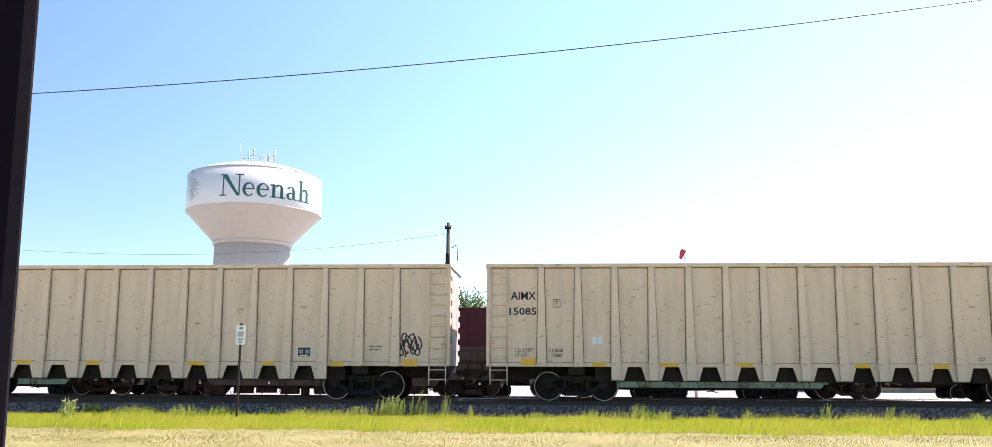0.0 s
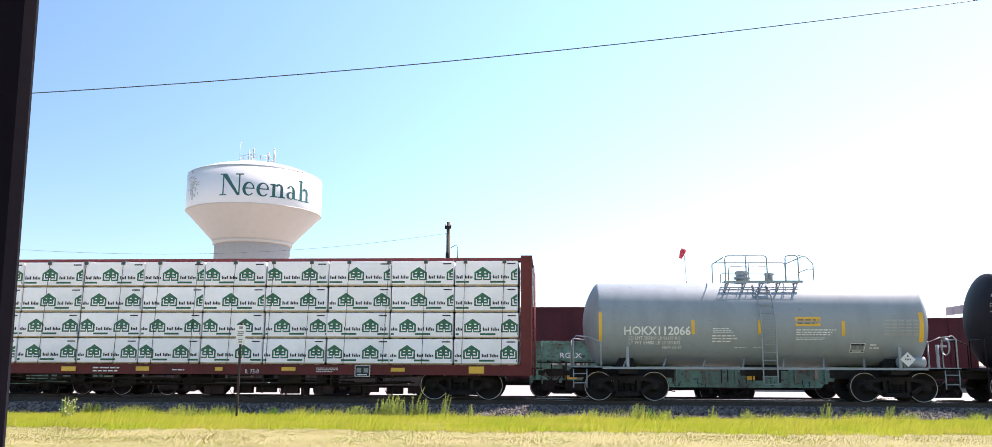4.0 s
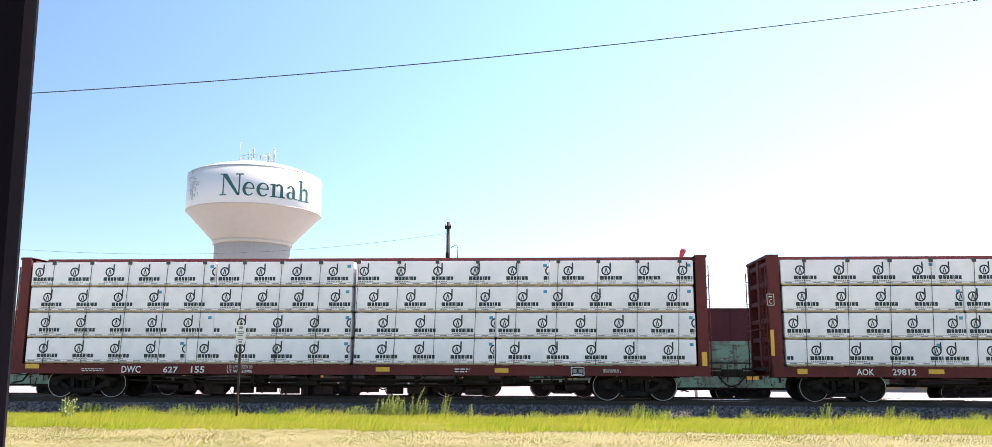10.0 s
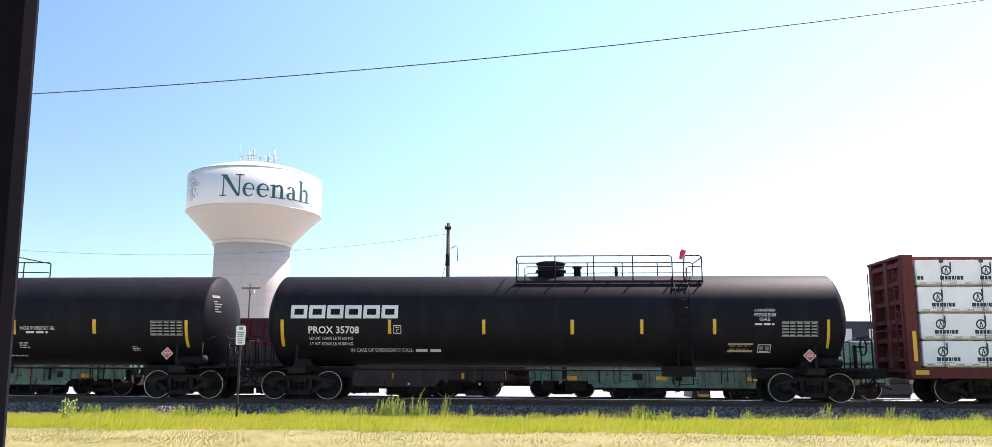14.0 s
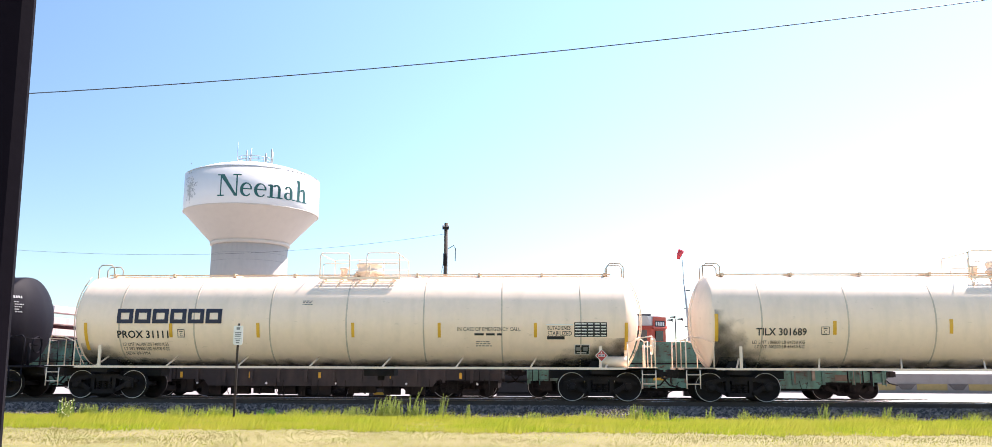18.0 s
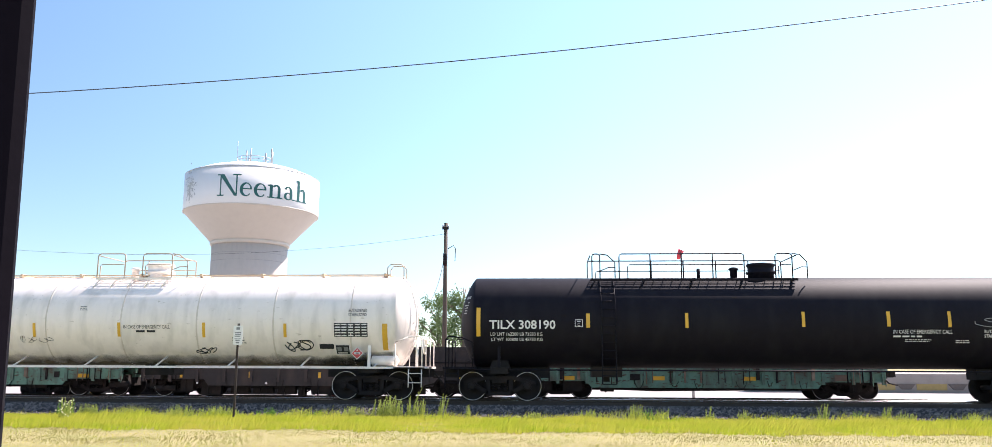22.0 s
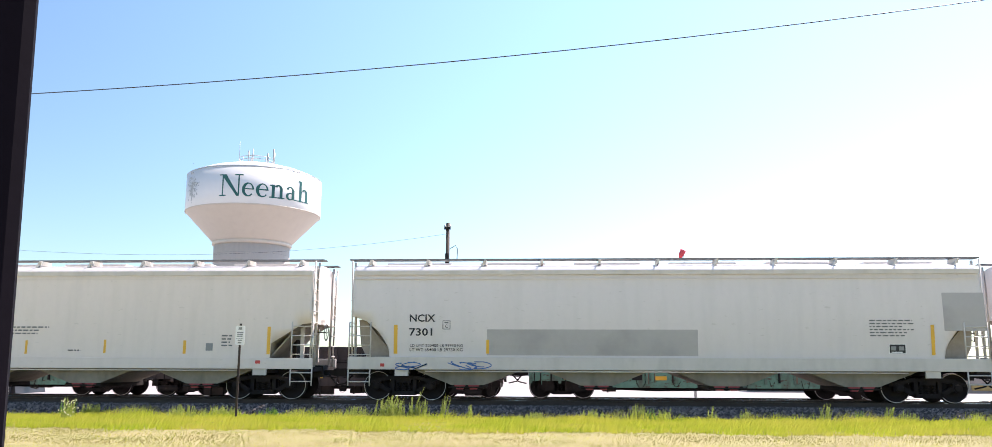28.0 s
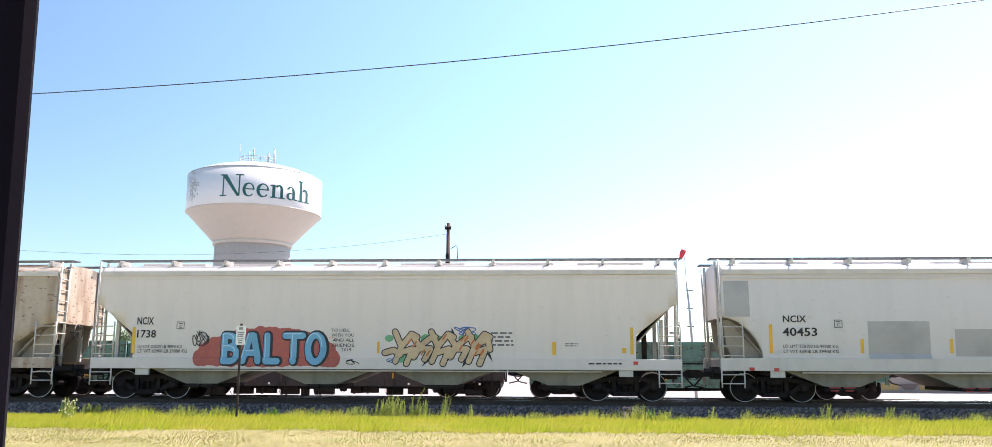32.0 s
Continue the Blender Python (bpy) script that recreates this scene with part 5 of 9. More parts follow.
# ---- lumber cars ----
def centerbeam(left, right, label):
    car = car_at("centerbeam_flatcar", label, left, right)
    L = (right - left) / 2
    top, deck = 4.62, 1.10
    for s in (-1, 1):
        bm = B()
        y0, y1, y2 = s * 1.38, s * 1.46, s * 1.50
        a = [(y0, 0.78), (y2, 0.78), (y2, 0.83), (y1, 0.83), (y1, deck - 0.05), (y2, deck - 0.05), (y2, deck - 0.002), (y0, deck - 0.002)]
        e0, e1 = ([bm.verts.new((x, y, z)) for y, z in a] for x in (-L, L))
        bm.faces.new(e0)
        bm.faces.new(e1)
        for i in range(8):
            bm.faces.new((e0[i], e0[(i + 1) % 8], e1[(i + 1) % 8], e1[i]))
        part("side_sill", bm, OXIDE, car)
    bm = B()
    box(bm, -L + 0.1, L - 0.1, -1.38, 1.38, deck - 0.14, deck - 0.03)
    part("deck_plate", bm, OXIDE, car)
    bm = B()
    box(bm, -L + 0.3, L - 0.3, -0.3, 0.3, 0.74, deck - 0.14)
    for k in range(16):
        x = -L + 1.0 + k * (2 * L - 2.0) / 15
        box(bm, x - 0.06, x + 0.06, -1.36, 1.36, 0.72, deck - 0.14)
    for d in (-1, 1):
        box(bm, d * (L - 2.3) - 0.3, d * (L - 2.3) + 0.3, -1.36, 1.36, 0.78, deck - 0.14)
    part("underframe", bm, GRIME, car)
    bm = B()
    lathe(bm, [(-1.2, 0.02), (-1.15, 0.2), (-0.2, 0.2), (-0.15, 0.02)], "x", 14, 0, (1.5, -0.8, 0.62))
    tube(bm, [(-4, -1.0, 0.6), (4, -1.0, 0.6)], 0.025, 5)
    tube(bm, [(-6, -0.6, 0.55), (6, -0.6, 0.55)], 0.03, 5)
    box(bm, -1.9, -1.2, -1.1, -0.7, 0.45, 0.75)
    part("brake_gear", bm, GRIME, car)
    rnd = random.Random(int(-left * 10))
    h = L - 3.9
    for y, z, r in ((-1.25, 0.66, 0.03), (-1.05, 0.5, 0.022), (-0.35, 0.44, 0.03)):
        bm = B()
        tube(bm, [(-h, y, z + 0.08), (-h * 0.6, y, z), (h * 0.2, y, z - 0.03), (h * 0.7, y, z), (h, y, z + 0.08)], r, 6)
        part("brake_rod", bm, GRIME, car)
    for n in range(9):
        x = -h + (n + 0.5) * 2 * h / 9 + rnd.uniform(-0.4, 0.4)
        bm = B()
        box(bm, x - 0.03, x + 0.03, -1.3, -0.3, rnd.uniform(0.42, 0.6), 0.8)
        part("rod_hanger", bm, GRIME, car)
        bm = B()
        w = rnd.uniform(0.2, 0.7)
        tube(bm, [(x, -1.32, 0.8), (x + w * 0.2, -1.34, 0.58), (x + w * 0.7, -1.34, 0.54), (x + w, -1.32, 0.78)], 0.016, 5)
        part("air_hose", bm, GRIME, car)
    for x, w in ((-3.4, 0.5), (3.6, 0.8), (4.9, 0.35)):
        bm = B()
        box(bm, x, x + w, -1.2, -0.75, 0.5, 0.8)
        bmesh.ops.bevel(bm, geom=bm.edges[:], offset=0.03, segments=1, affect="EDGES")
        part("valve_box", bm, GRIME, car)
    # the centre beam
    bm = B()
    box(bm, -L + 0.2, L - 0.2, -0.22, 0.22, top - 0.02, top + 0.1)
    part("top_beam", bm, OXIDE, car)
    for k in range(12):
        x = -L + 0.9 + k * (2 * L - 1.8) / 11
        bm = B()
        box(bm, x - 0.12, x + 0.12, -0.1, 0.1, deck - 0.03, top)
        part("centre_post", bm, OXIDE, car)
    # bulkheads: posts, plate and stiffeners
    for d in (-1, 1):
        bm = B()
        xi, xo = d * (L - 0.34), d * L
        box(bm, *sorted((xi, xi + d * 0.06)), -1.3, 1.3, deck, top)
        for y in (-1.38, 1.14):
            box(bm, *sorted((xi, xo)), y, y + 0.24, 0.78, top)
        part("bulkhead", bm, OXIDE, car)
        bm = B()
        box(bm, *sorted((xi, xo)), -0.12, 0.12, deck, top)
        part("bulkhead_centre_post", bm, OXIDE, car)
        for k in range(6):
            z = deck + 0.2 + k * 0.6
            bm = B()
            box(bm, *sorted((xi + d * 0.06, xo - d * 0.03)), -1.14, 1.14, z, z + 0.14)
            part("bulkhead_stiffener", bm, OXIDE, car)
        bm = B()
        box(bm, *sorted((xi, xo + d * 0.03)), -1.4, 1.4, top - 0.06, top + 0.02)
        part("bulkhead_cap", bm, OXIDE, car)
        bm = B()
        for y0, y1 in ((-1.3, -0.85), (0.85, 1.3)):
            for y in (y0, y1):
                tube(bm, [(xo + d * 0.08, y, 0.75), (xo + d * 0.08, y, top - 0.3)], 0.02, 5)
            for k in range(9):
                z = 0.95 + k * 0.38
                tube(bm, [(xo + d * 0.08, y0, z), (xo + d * 0.08, y1, z)], 0.016, 5)
        tube(bm, [(xo + d * 0.1, -1.3, 2.3), (xo + d * 0.1, 1.3, 2.3)], 0.02, 5)
        part("end_ladder", bm, OXIDE, car)
        bm = B()
        box(bm, *sorted((xo - d * 0.1, xo + d * 0.35)), -1.3, 1.3, deck - 0.12, deck - 0.06)
        part("end_step", bm, GRIME, car)
    add_trucks(car, L - 2.3)
    add_couplers(car, L + 0.2)
    return car, flat_side(-1.50)


def ring(bm, cx, cz, r0, r1, y, mi=0, n=20, a0=0.0, a1=2 * math.pi):
    for k in range(n):
        a, b = a0 + (a1 - a0) * k / n, a0 + (a1 - a0) * (k + 1) / n
        f = bm.faces.new([bm.verts.new((cx + r * math.cos(t), y, cz + r * math.sin(t))) for r, t in ((r0, a), (r1, a), (r1, b), (r0, b))])
        f.material_index = mi


def poly(bm, pts, y, mi=0):
    f = bm.faces.new([bm.verts.new((x, y, z)) for x, z in pts])
    f.material_index = mi


def pack_mesh(length, height, style, shift):
    """A wrapped pack of sawn lumber on battens; its printed marks are plain shapes."""
    bm = B()
    w = 1.16
    box(bm, -length / 2, length / 2, -w / 2, w / 2, 0.05, height)
    bmesh.ops.bevel(bm, geom=bm.edges[:], offset=0.02, segments=2, affect="EDGES")
    for x in np.linspace(-length / 2 + 0.25, length / 2 - 0.25, 4):
        box(bm, x - 0.05, x + 0.05, -w / 2 + 0.02, w / 2 - 0.02, 0.0, 0.05, 1)
    box(bm, -length / 2 + 0.02, length / 2 - 0.02, -w / 2 - 0.004, -w / 2 + 0.05, 0.02, 0.06, 1)
    y = -w / 2 - 0.006
    x = -length / 2 + shift - 1.3
    pitch = 1.22 if style == "ring" else 1.19
    mk = B()
    while x < length / 2 + 0.6:
        if style == "ring":
            ring(mk, x, 0.50, 0.112, 0.158, y, 2)
            poly(mk, [(x + 0.112, 0.5), (x + 0.158, 0.5), (x + 0.158, 0.77), (x + 0.112, 0.75)], y - 0.001, 2)
            poly(mk, [(x - 0.06, 0.41), (x - 0.028, 0.41), (x + 0.012, 0.60), (x - 0.012, 0.60)], y, 2)
            poly(mk, [(x + 0.028, 0.41), (x + 0.06, 0.41), (x + 0.012, 0.60), (x - 0.012, 0.60)], y - 0.001, 2)
            a = x - 0.20
            for wd in (0.12, 0.085, 0.085, 0.085, 0.034, 0.09, 0.085):
                poly(mk, [(a, 0.205), (a + wd, 0.205), (a + wd, 0.325), (a, 0.325)], y, 2)
                a += wd + 0.02
            for q in range(9):
                poly(mk, [(x - 0.18 + q * 0.056, 0.148), (x - 0.143 + q * 0.056, 0.148), (x - 0.143 + q * 0.056, 0.18), (x - 0.18 + q * 0.056, 0.18)], y, 5)
        else:
            poly(mk, [(x - 0.27, 0.20), (x + 0.27, 0.20), (x + 0.27, 0.46), (x, 0.64), (x - 0.27, 0.46)], y, 2)
            for d in (-1, 1):
                poly(mk, [(x + d * 0.18, 0.245), (x + d * 0.05, 0.245), (x + d * 0.05, 0.285), (x + d * 0.18, 0.285)], y - 0.002, 0)
                poly(mk, [(x + d * 0.18, 0.245), (x + d * 0.215, 0.245), (x + d * 0.215, 0.44), (x + d * 0.18, 0.42)], y - 0.002, 0)
                poly(mk, [(x + d * 0.05, 0.34), (x + d * 0.15, 0.34), (x + d * 0.12, 0.38), (x + d * 0.05, 0.38)], y - 0.002, 0)
                poly(mk, [(x + d * 0.05, 0.44), (x + d * 0.13, 0.44), (x + d * 0.1, 0.48), (x + d * 0.05, 0.48)], y - 0.002, 0)
            poly(mk, [(x - 0.02, 0.2), (x + 0.02, 0.2), (x + 0.02, 0.3), (x - 0.02, 0.3)], y - 0.003, 0)
            for k in range(10):
                if k == 4:
                    continue
                a = x + 0.33 + k * 0.054
                zt = 0.36 if k in (0, 3, 5, 7) else 0.325
                poly(mk, [(a, 0.255), (a + 0.04, 0.255), (a + 0.04, zt), (a, zt)], y, 4)
            poly(mk, [(x + 0.24, 0.115), (x + 0.74, 0.115), (x + 0.74, 0.175), (x + 0.24, 0.175)], y, 2)
        x += pitch
    # the printed sheet is cut off at the ends of the pack
    for d in (-1, 1):
        bmesh.ops.bisect_plane(mk, geom=mk.verts[:] + mk.edges[:] + mk.faces[:], plane_co=(d * (length / 2 - 0.02), 0, 0), plane_no=(d, 0, 0), clear_outer=True)
    tmp = bpy.data.meshes.new("marks")
    mk.to_mesh(tmp)
    mk.free()
    bm.from_mesh(tmp)
    bpy.data.meshes.remove(tmp)
    # small print along the foot and a tag at the end
    if style == "ring":
        for k in range(int(length / 0.45)):
            a = -length / 2 + 0.1 + k * 0.45
            poly(bm, [(a, 0.088), (a + 0.22, 0.088), (a + 0.22, 0.112), (a, 0.112)], y, 5)
        for z in (0.07, 0.125):
            poly(bm, [(-length / 2 + 0.02, z), (length / 2 - 0.02, z), (length / 2 - 0.02, z + 0.008), (-length / 2 + 0.02, z + 0.008)], y, 5)
        poly(bm, [(length / 2 - 0.2, 0.62), (length / 2 - 0.08, 0.62), (length / 2 - 0.08, 0.72), (length / 2 - 0.2, 0.72)], y, 3)
    else:
        poly(bm, [(length / 2 - 0.35, 0.72), (length / 2 - 0.08, 0.72), (length / 2 - 0.08, 0.76), (length / 2 - 0.35, 0.76)], y, 4)
    return finish(bm, "lumber_pack", [WRAP, LUMBER, GREEN_LOGO if style != "ring" else TEAL_LOGO, TAG_BLUE, BLACK_MARK, GREY_PRINT], flip=False)


PACKS = {}


def lumber_load(left, right, style, label, seed, joint=0.0):
    """Four tiers of wrapped packs on each side of the centre beam, held by cables."""
    load = thing("lumber_load", label, "lumber load", pose((left + right) / 2, TRACK, 1.10), group="lumber loads on the flatcars")
    TRAIN.append(load)
    L = (right - left) / 2 - 0.42
    rnd = random.Random(seed)
    tier = 0.845
    for row in range(4):
        for half in (-1, 1):
            cut = rnd.choice((0.42, 0.5, 0.58)) if style == "ring" else 0.5
            a, b = (-L, joint - 0.06) if half < 0 else (joint + 0.06, L)
            edges = [a, a + (b - a) * cut, b]
            if style != "ring":
                k = 5 if half < 0 else 6
                mid = -L + 2 * L * 5 / 11
                a, b = (-L, mid) if half < 0 else (mid, L)
                edges = [a + (b - a) * i / k for i in range(k + 1)]
            for x0, x1 in zip(edges, edges[1:]):
                ln = round((x1 - x0 - 0.015) * 20) / 20
                key = (ln, style, rnd.randrange(3))
                if key not in PACKS:
                    PACKS[key] = pack_mesh(ln, tier - 0.012, style, 0.35 + 0.33 * key[2])
                for s, turn in ((-1, 0), (1, 180)):
                    part("lumber_pack", PACKS[key], None, load, at=pose((x0 + x1) / 2 + rnd.uniform(-0.02, 0.02), s * (0.8 + rnd.uniform(0, 0.02)), row * tier, 0, 0, turn))
    cab = finish_cable(tier)
    k = int(2 * L / 1.25)
    for i in range(k):
        x = -L + 0.7 + i * (2 * L - 1.2) / (k - 1)
        part("tie_down_cable", cab, None, load, at=pose(x, 0, 0, 0, rnd.uniform(-0.6, 0.6), 0))
    return load


def finish_cable(tier):
    if "cable" not in PACKS:
        bm = B()
        t = 4 * tier
        tube(bm, [(0.0, -0.2, t + 0.1), (0.06, -1.37, t + 0.02), (0.06, -1.41, t - 0.05), (-0.06, -1.41, -0.02)], 0.008, 5)
        box(bm, 0.0, 0.12, -1.43, -1.3, t - 0.1, t + 0.03)
        PACKS["cable"] = finish(bm, "tie_down_cable", CABLE)
    return PACKS["cable"]


# ---- covered hoppers ----
def hopper(left, right, label, kind="slope", paint=None, gate=None, roof_pitch=11, plates=(-1, 1)):
    """A covered hopper. kind: 'slope' for straight cut-away ends, 'round' for the curved ones."""
    car = car_at("covered_hopper_car", label, left, right)
    paint = paint or (HOPPER_COOL if kind == "round" else HOPPER_GRAY)
    L = (right - left) / 2
    prof = [(0.0, 4.47), (0.55, 4.45), (1.05, 4.38), (1.36, 4.28), (1.50, 4.12), (1.50, 3.92), (1.505, 3.5), (1.51, 2.9), (1.51, 2.3), (1.505, 1.8), (1.50, 1.35), (1.50, 1.22)]
    if kind == "round":
        prof = [(0.0, 4.47), (0.55, 4.45), (1.0, 4.37), (1.36, 4.28), (1.47, 4.12), (1.47, 3.95), (1.51, 3.5), (1.535, 2.9), (1.53, 2.3), (1.50, 1.8), (1.46, 1.4), (1.44, 1.22)]

    def foot(x):
        """The lower edge of the side sheet."""
        d = L - abs(x)
        if kind == "round":
            return float(np.interp(d, [0.0, 0.2, 0.5, 0.85, 1.08, 1.2, 1.24, 1.25], [2.66, 2.63, 2.5, 2.2, 1.9, 1.62, 1.36, 1.22]))
        if kind == "steep":
            return float(np.interp(d, [0.0, 0.12, 1.3, 1.34], [3.05, 3.02, 2.08, 1.22]))
        return float(np.interp(d, [0.0, 0.3, 1.3, 1.34], [2.46, 2.42, 1.80, 1.22]))

    xs = sorted({-L, L, -L + 0.2, L - 0.2, *[-L + 0.1 * k for k in range(1, 15)], *[L - 0.1 * k for k in range(1, 15)], -L + 1.34, L - 1.34, -L + 1.22, L - 1.22, -L + 1.25, L - 1.25, *np.linspace(-L + 2.0, L - 2.0, 9)})
    bm = B()
    rows = []
    for x in xs:
        zb = foot(x)
        line = []
        for y, z in prof:
            zz = max(z, zb)
            line.append((y, zz))
        inner = [(0.9, max(zb, 1.21)), (0.0, max(zb, 1.21))]
        right_half = line + inner
        full = [(-y, z) for y, z in right_half] + [(y, z) for y, z in right_half[::-1]]
        rows.append([bm.verts.new((x, y, z)) for y, z in full])
    k = len(rows[0])
    np_ = len(prof)
    for a, b in zip(rows, rows[1:]):
        for j in range(k - 1):
            quad = (a[j], b[j], b[j + 1], a[j + 1])
            try:
                f = bm.faces.new(quad)
            except ValueError:
                continue
            f.material_index = 1 if np_ - 1 <= j < k - np_ else 0
            f.smooth = True
    for r in (rows[0], rows[-1]):
        try:
            bm.faces.new(r)
        except ValueError:
            pass
    bmesh.ops.remove_doubles(bm, verts=bm.verts, dist=0.0005)
    part("body_shell", bm, [paint, BROWN_SLOPE], car)
    for s in (-1, 1):
        bm = B()
        box(bm, -L + 0.02, L - 0.02, *sorted((s * 1.49, s * 1.555)), 4.02, 4.16)
        part("top_sill", bm, HOPPER_WHITE, car)
        bm = B()
        box(bm, -L + 0.02, L - 0.02, *sorted((s * 1.46, s * 1.522)), 3.88, 3.905)
        part("side_ledge", bm, paint, car)
        bm = B()
        box(bm, -L - 0.1, L + 0.1, *sorted((s * 1.44, s * 1.56)), 0.98, 1.38 if kind == "round" else 1.33)
        bmesh.ops.bevel(bm, geom=bm.edges[:], offset=0.012, segments=1, affect="EDGES")
        part("side_sill", bm, HOPPER_WHITE if kind == "round" else paint, car)
    # roof walkways with brackets and hatches
    for s in (-1, 1):
        bm = B()
        for y in (0.72, 0.84, 0.96, 1.08):
            box(bm, -L - 0.25, L + 0.25, s * y - 0.025, s * y + 0.025, 4.56, 4.60)
        part("roof_walk", bm, WALK_GRAY, car)
        for i in range(roof_pitch):
            x = -L + 0.5 + i * (2 * L - 1.0) / (roof_pitch - 1)
            bm = B()
            prism(bm, [(x - 0.01, 4.56), (x + 0.05, 4.56), (x - 0.08, 4.3), (x - 0.14, 4.3)], *sorted((s * 1.12, s * 1.24)))
            box(bm, x - 0.03, x + 0.05, *sorted((s * 0.6, s * 1.2)), 4.40, 4.56)
            part("walk_bracket", bm, HOPPER_WHITE, car)
    for i in range(6):
        x = -L + 2 + i * (2 * L - 4) / 5
        bm = B()
        box(bm, x - 1.1, x + 1.1, -0.4, 0.4, 4.44, 4.54)
        part("roof_hatch", bm, paint, car)
    bm = B()
    tube(bm, [(-L + 2.4, -1.5, 0.93), (L - 2.4, -1.5, 0.93)], 0.025, 6)
    part("train_line_pipe", bm, HOPPER_WHITE, car)
    # discharge pockets with their outlet gates
    for k in (-6.05, -2.0, 2.0, 6.05):
        xc = k * L / 9.72
        bm = B()
        prism(bm, [(xc - 1.8, 1.0), (xc + 1.8, 1.0), (xc + 0.52, 0.5), (xc - 0.52, 0.5)], -1.30, 1.30)
        box(bm, xc - 1.8, xc + 1.8, -1.42, 1.42, 1.0, 1.22)
        part("discharge_pocket", bm, POCKET, car)
        bm = B()
        box(bm, xc - 0.5, xc + 0.5, -1.2, 1.2, 0.38, 0.5)
        part("outlet_frame", bm, GRIME, car)
        for q in (-0.42, 0.02):
            bm = B()
            prism(bm, [(xc + q, 0.5), (xc + q + 0.36, 0.5), (xc + q + 0.28, 0.36), (xc + q + 0.08, 0.36)], -1.33, -1.2)
            part("outlet_gate", bm, gate or GRIME, car)
        bm = B()
        tube(bm, [(xc - 0.6, -1.34, 0.43), (xc + 0.6, -1.34, 0.43)], 0.025, 6)
        part("gate_shaft", bm, GRIME, car)
    for d in (-1, 1):
        bm = B()
        box(bm, *sorted((d * (L - 3.0), d * (L + 0.12))), -0.33, 0.33, 0.7, 1.1)
        box(bm, *sorted((d * (L - 0.35), d * (L + 0.1))), -1.5, 1.5, 0.9, 1.05)
        box(bm, d * (L - 1.65) - 0.25, d * (L - 1.65) + 0.25, -1.4, 1.4, 0.84, 1.1)
        box(bm, d * (L - 0.9) - 0.06, d * (L - 0.9) + 0.06, -0.25, 0.25, 1.05, 2.4)
        part("end_frame", bm, GRIME, car)
    for d in (-1, 1):
        # corner posts, ladders and cage-like handrails
        for s in (-1, 1):
            bm = B()
            for y in (0.95, 1.45):
                tube(bm, [(d * (L - 0.02), s * y, 1.05), (d * (L + 0.06), s * y, 4.5)], 0.045 if y < 1 else 0.03, 6)
            for z in np.arange(1.4, 4.5, 0.36):
                tube(bm, [(d * (L + 0.06), s * 0.95, z), (d * (L + 0.06), s * 1.45, z)], 0.016, 5)
            part("end_ladder", bm, HOPPER_WHITE, car)
        bm = B()
        a, b = sorted((d * (L - 0.62), d * (L + 0.08)))
        rungs(bm, a, b, -1.53, 1.3, 2.5, 4, 0.018, 0.024)
        part("side_ladder", bm, HOPPER_WHITE, car)
        bm = B()
        rungs(bm, a, b, -1.53, 0.45, 1.0, 2, 0.018, 0.024)
        part("sill_step", bm, HOPPER_WHITE, car)
        # the sloping end of the bin, seen through the cut-away corner
        bm = B()
        if kind != "steep":
            prism(bm, [(d * (L - 0.42), 2.5), (d * (L - 0.36), 2.5), (d * (L - 1.5), 1.2), (d * (L - 1.56), 1.2)], -1.25, 1.25)
            part("slope_sheet", bm, BROWN_SLOPE, car)
        else:
            prism(bm, [(d * (L - 0.2), 3.0), (d * (L - 0.14), 3.0), (d * (L - 1.85), 1.2), (d * (L - 1.92), 1.2)], -1.3, 1.3)
            part("slope_sheet", bm, BROWN_SLOPE, car)
        if kind != "steep" and d in plates:
            # a recessed plate closes the cut-away corner
            for s in (-1, 1):
                bm = B()
                prism(bm, [(d * (L - 0.12), 2.6), (d * (L - 1.42), 2.6), (d * (L - 1.42), 1.2), (d * (L - 0.5), 1.2), (d * (L - 0.2), 1.75)], *sorted((s * 0.98, s * 1.02)))
                part("corner_plate", bm, BROWN_SLOPE, car)
        for y in (-0.95, 0.85):
            bm = B()
            box(bm, *sorted((d * (L - 0.5), d * (L - 0.38))), y, y + 0.1, 1.2, 2.6)
            part("end_post", bm, HOPPER_WHITE, car)
    bm = B()
    tube(bm, [(L + 0.21, -0.4 + 0.27 * math.cos(a), 2.2 + 0.27 * math.sin(a)) for a in np.linspace(0, 2 * math.pi, 17)], 0.016, 5)
    tube(bm, [(L + 0.21, -0.67, 2.2), (L + 0.21, -0.13, 2.2)], 0.012, 5)
    tube(bm, [(L + 0.21, -0.4, 1.93), (L + 0.21, -0.4, 2.47)], 0.012, 5)
    tube(bm, [(L - 0.1, -0.4, 2.2), (L + 0.22, -0.4, 2.2)], 0.03, 6)
    part("brake_wheel", bm, WALK_GRAY, car)
    for d in (-1, 1):
        bm = B()
        box(bm, d * (L - 1.65) - 0.22, d * (L - 1.65) + 0.22, -1.52, -1.44, 0.78, 0.98)
        part("jacking_pad", bm, HOPPER_WHITE, car)
    add_trucks(car, L - 1.65)
    add_couplers(car, L + 0.1)
    sill_top = 1.38 if kind == "round" else 1.33
    zz, yy = [q[1] for q in prof[::-1]], [q[0] for q in prof[::-1]]

    def side(z):
        return -1.562 if z <= sill_top else -float(np.interp(z, zz, yy))
    return car, side


RED_GATE = mat("red_outlet_gate", (0.3, 0.05, 0.05), 0.7, vary=0.2)


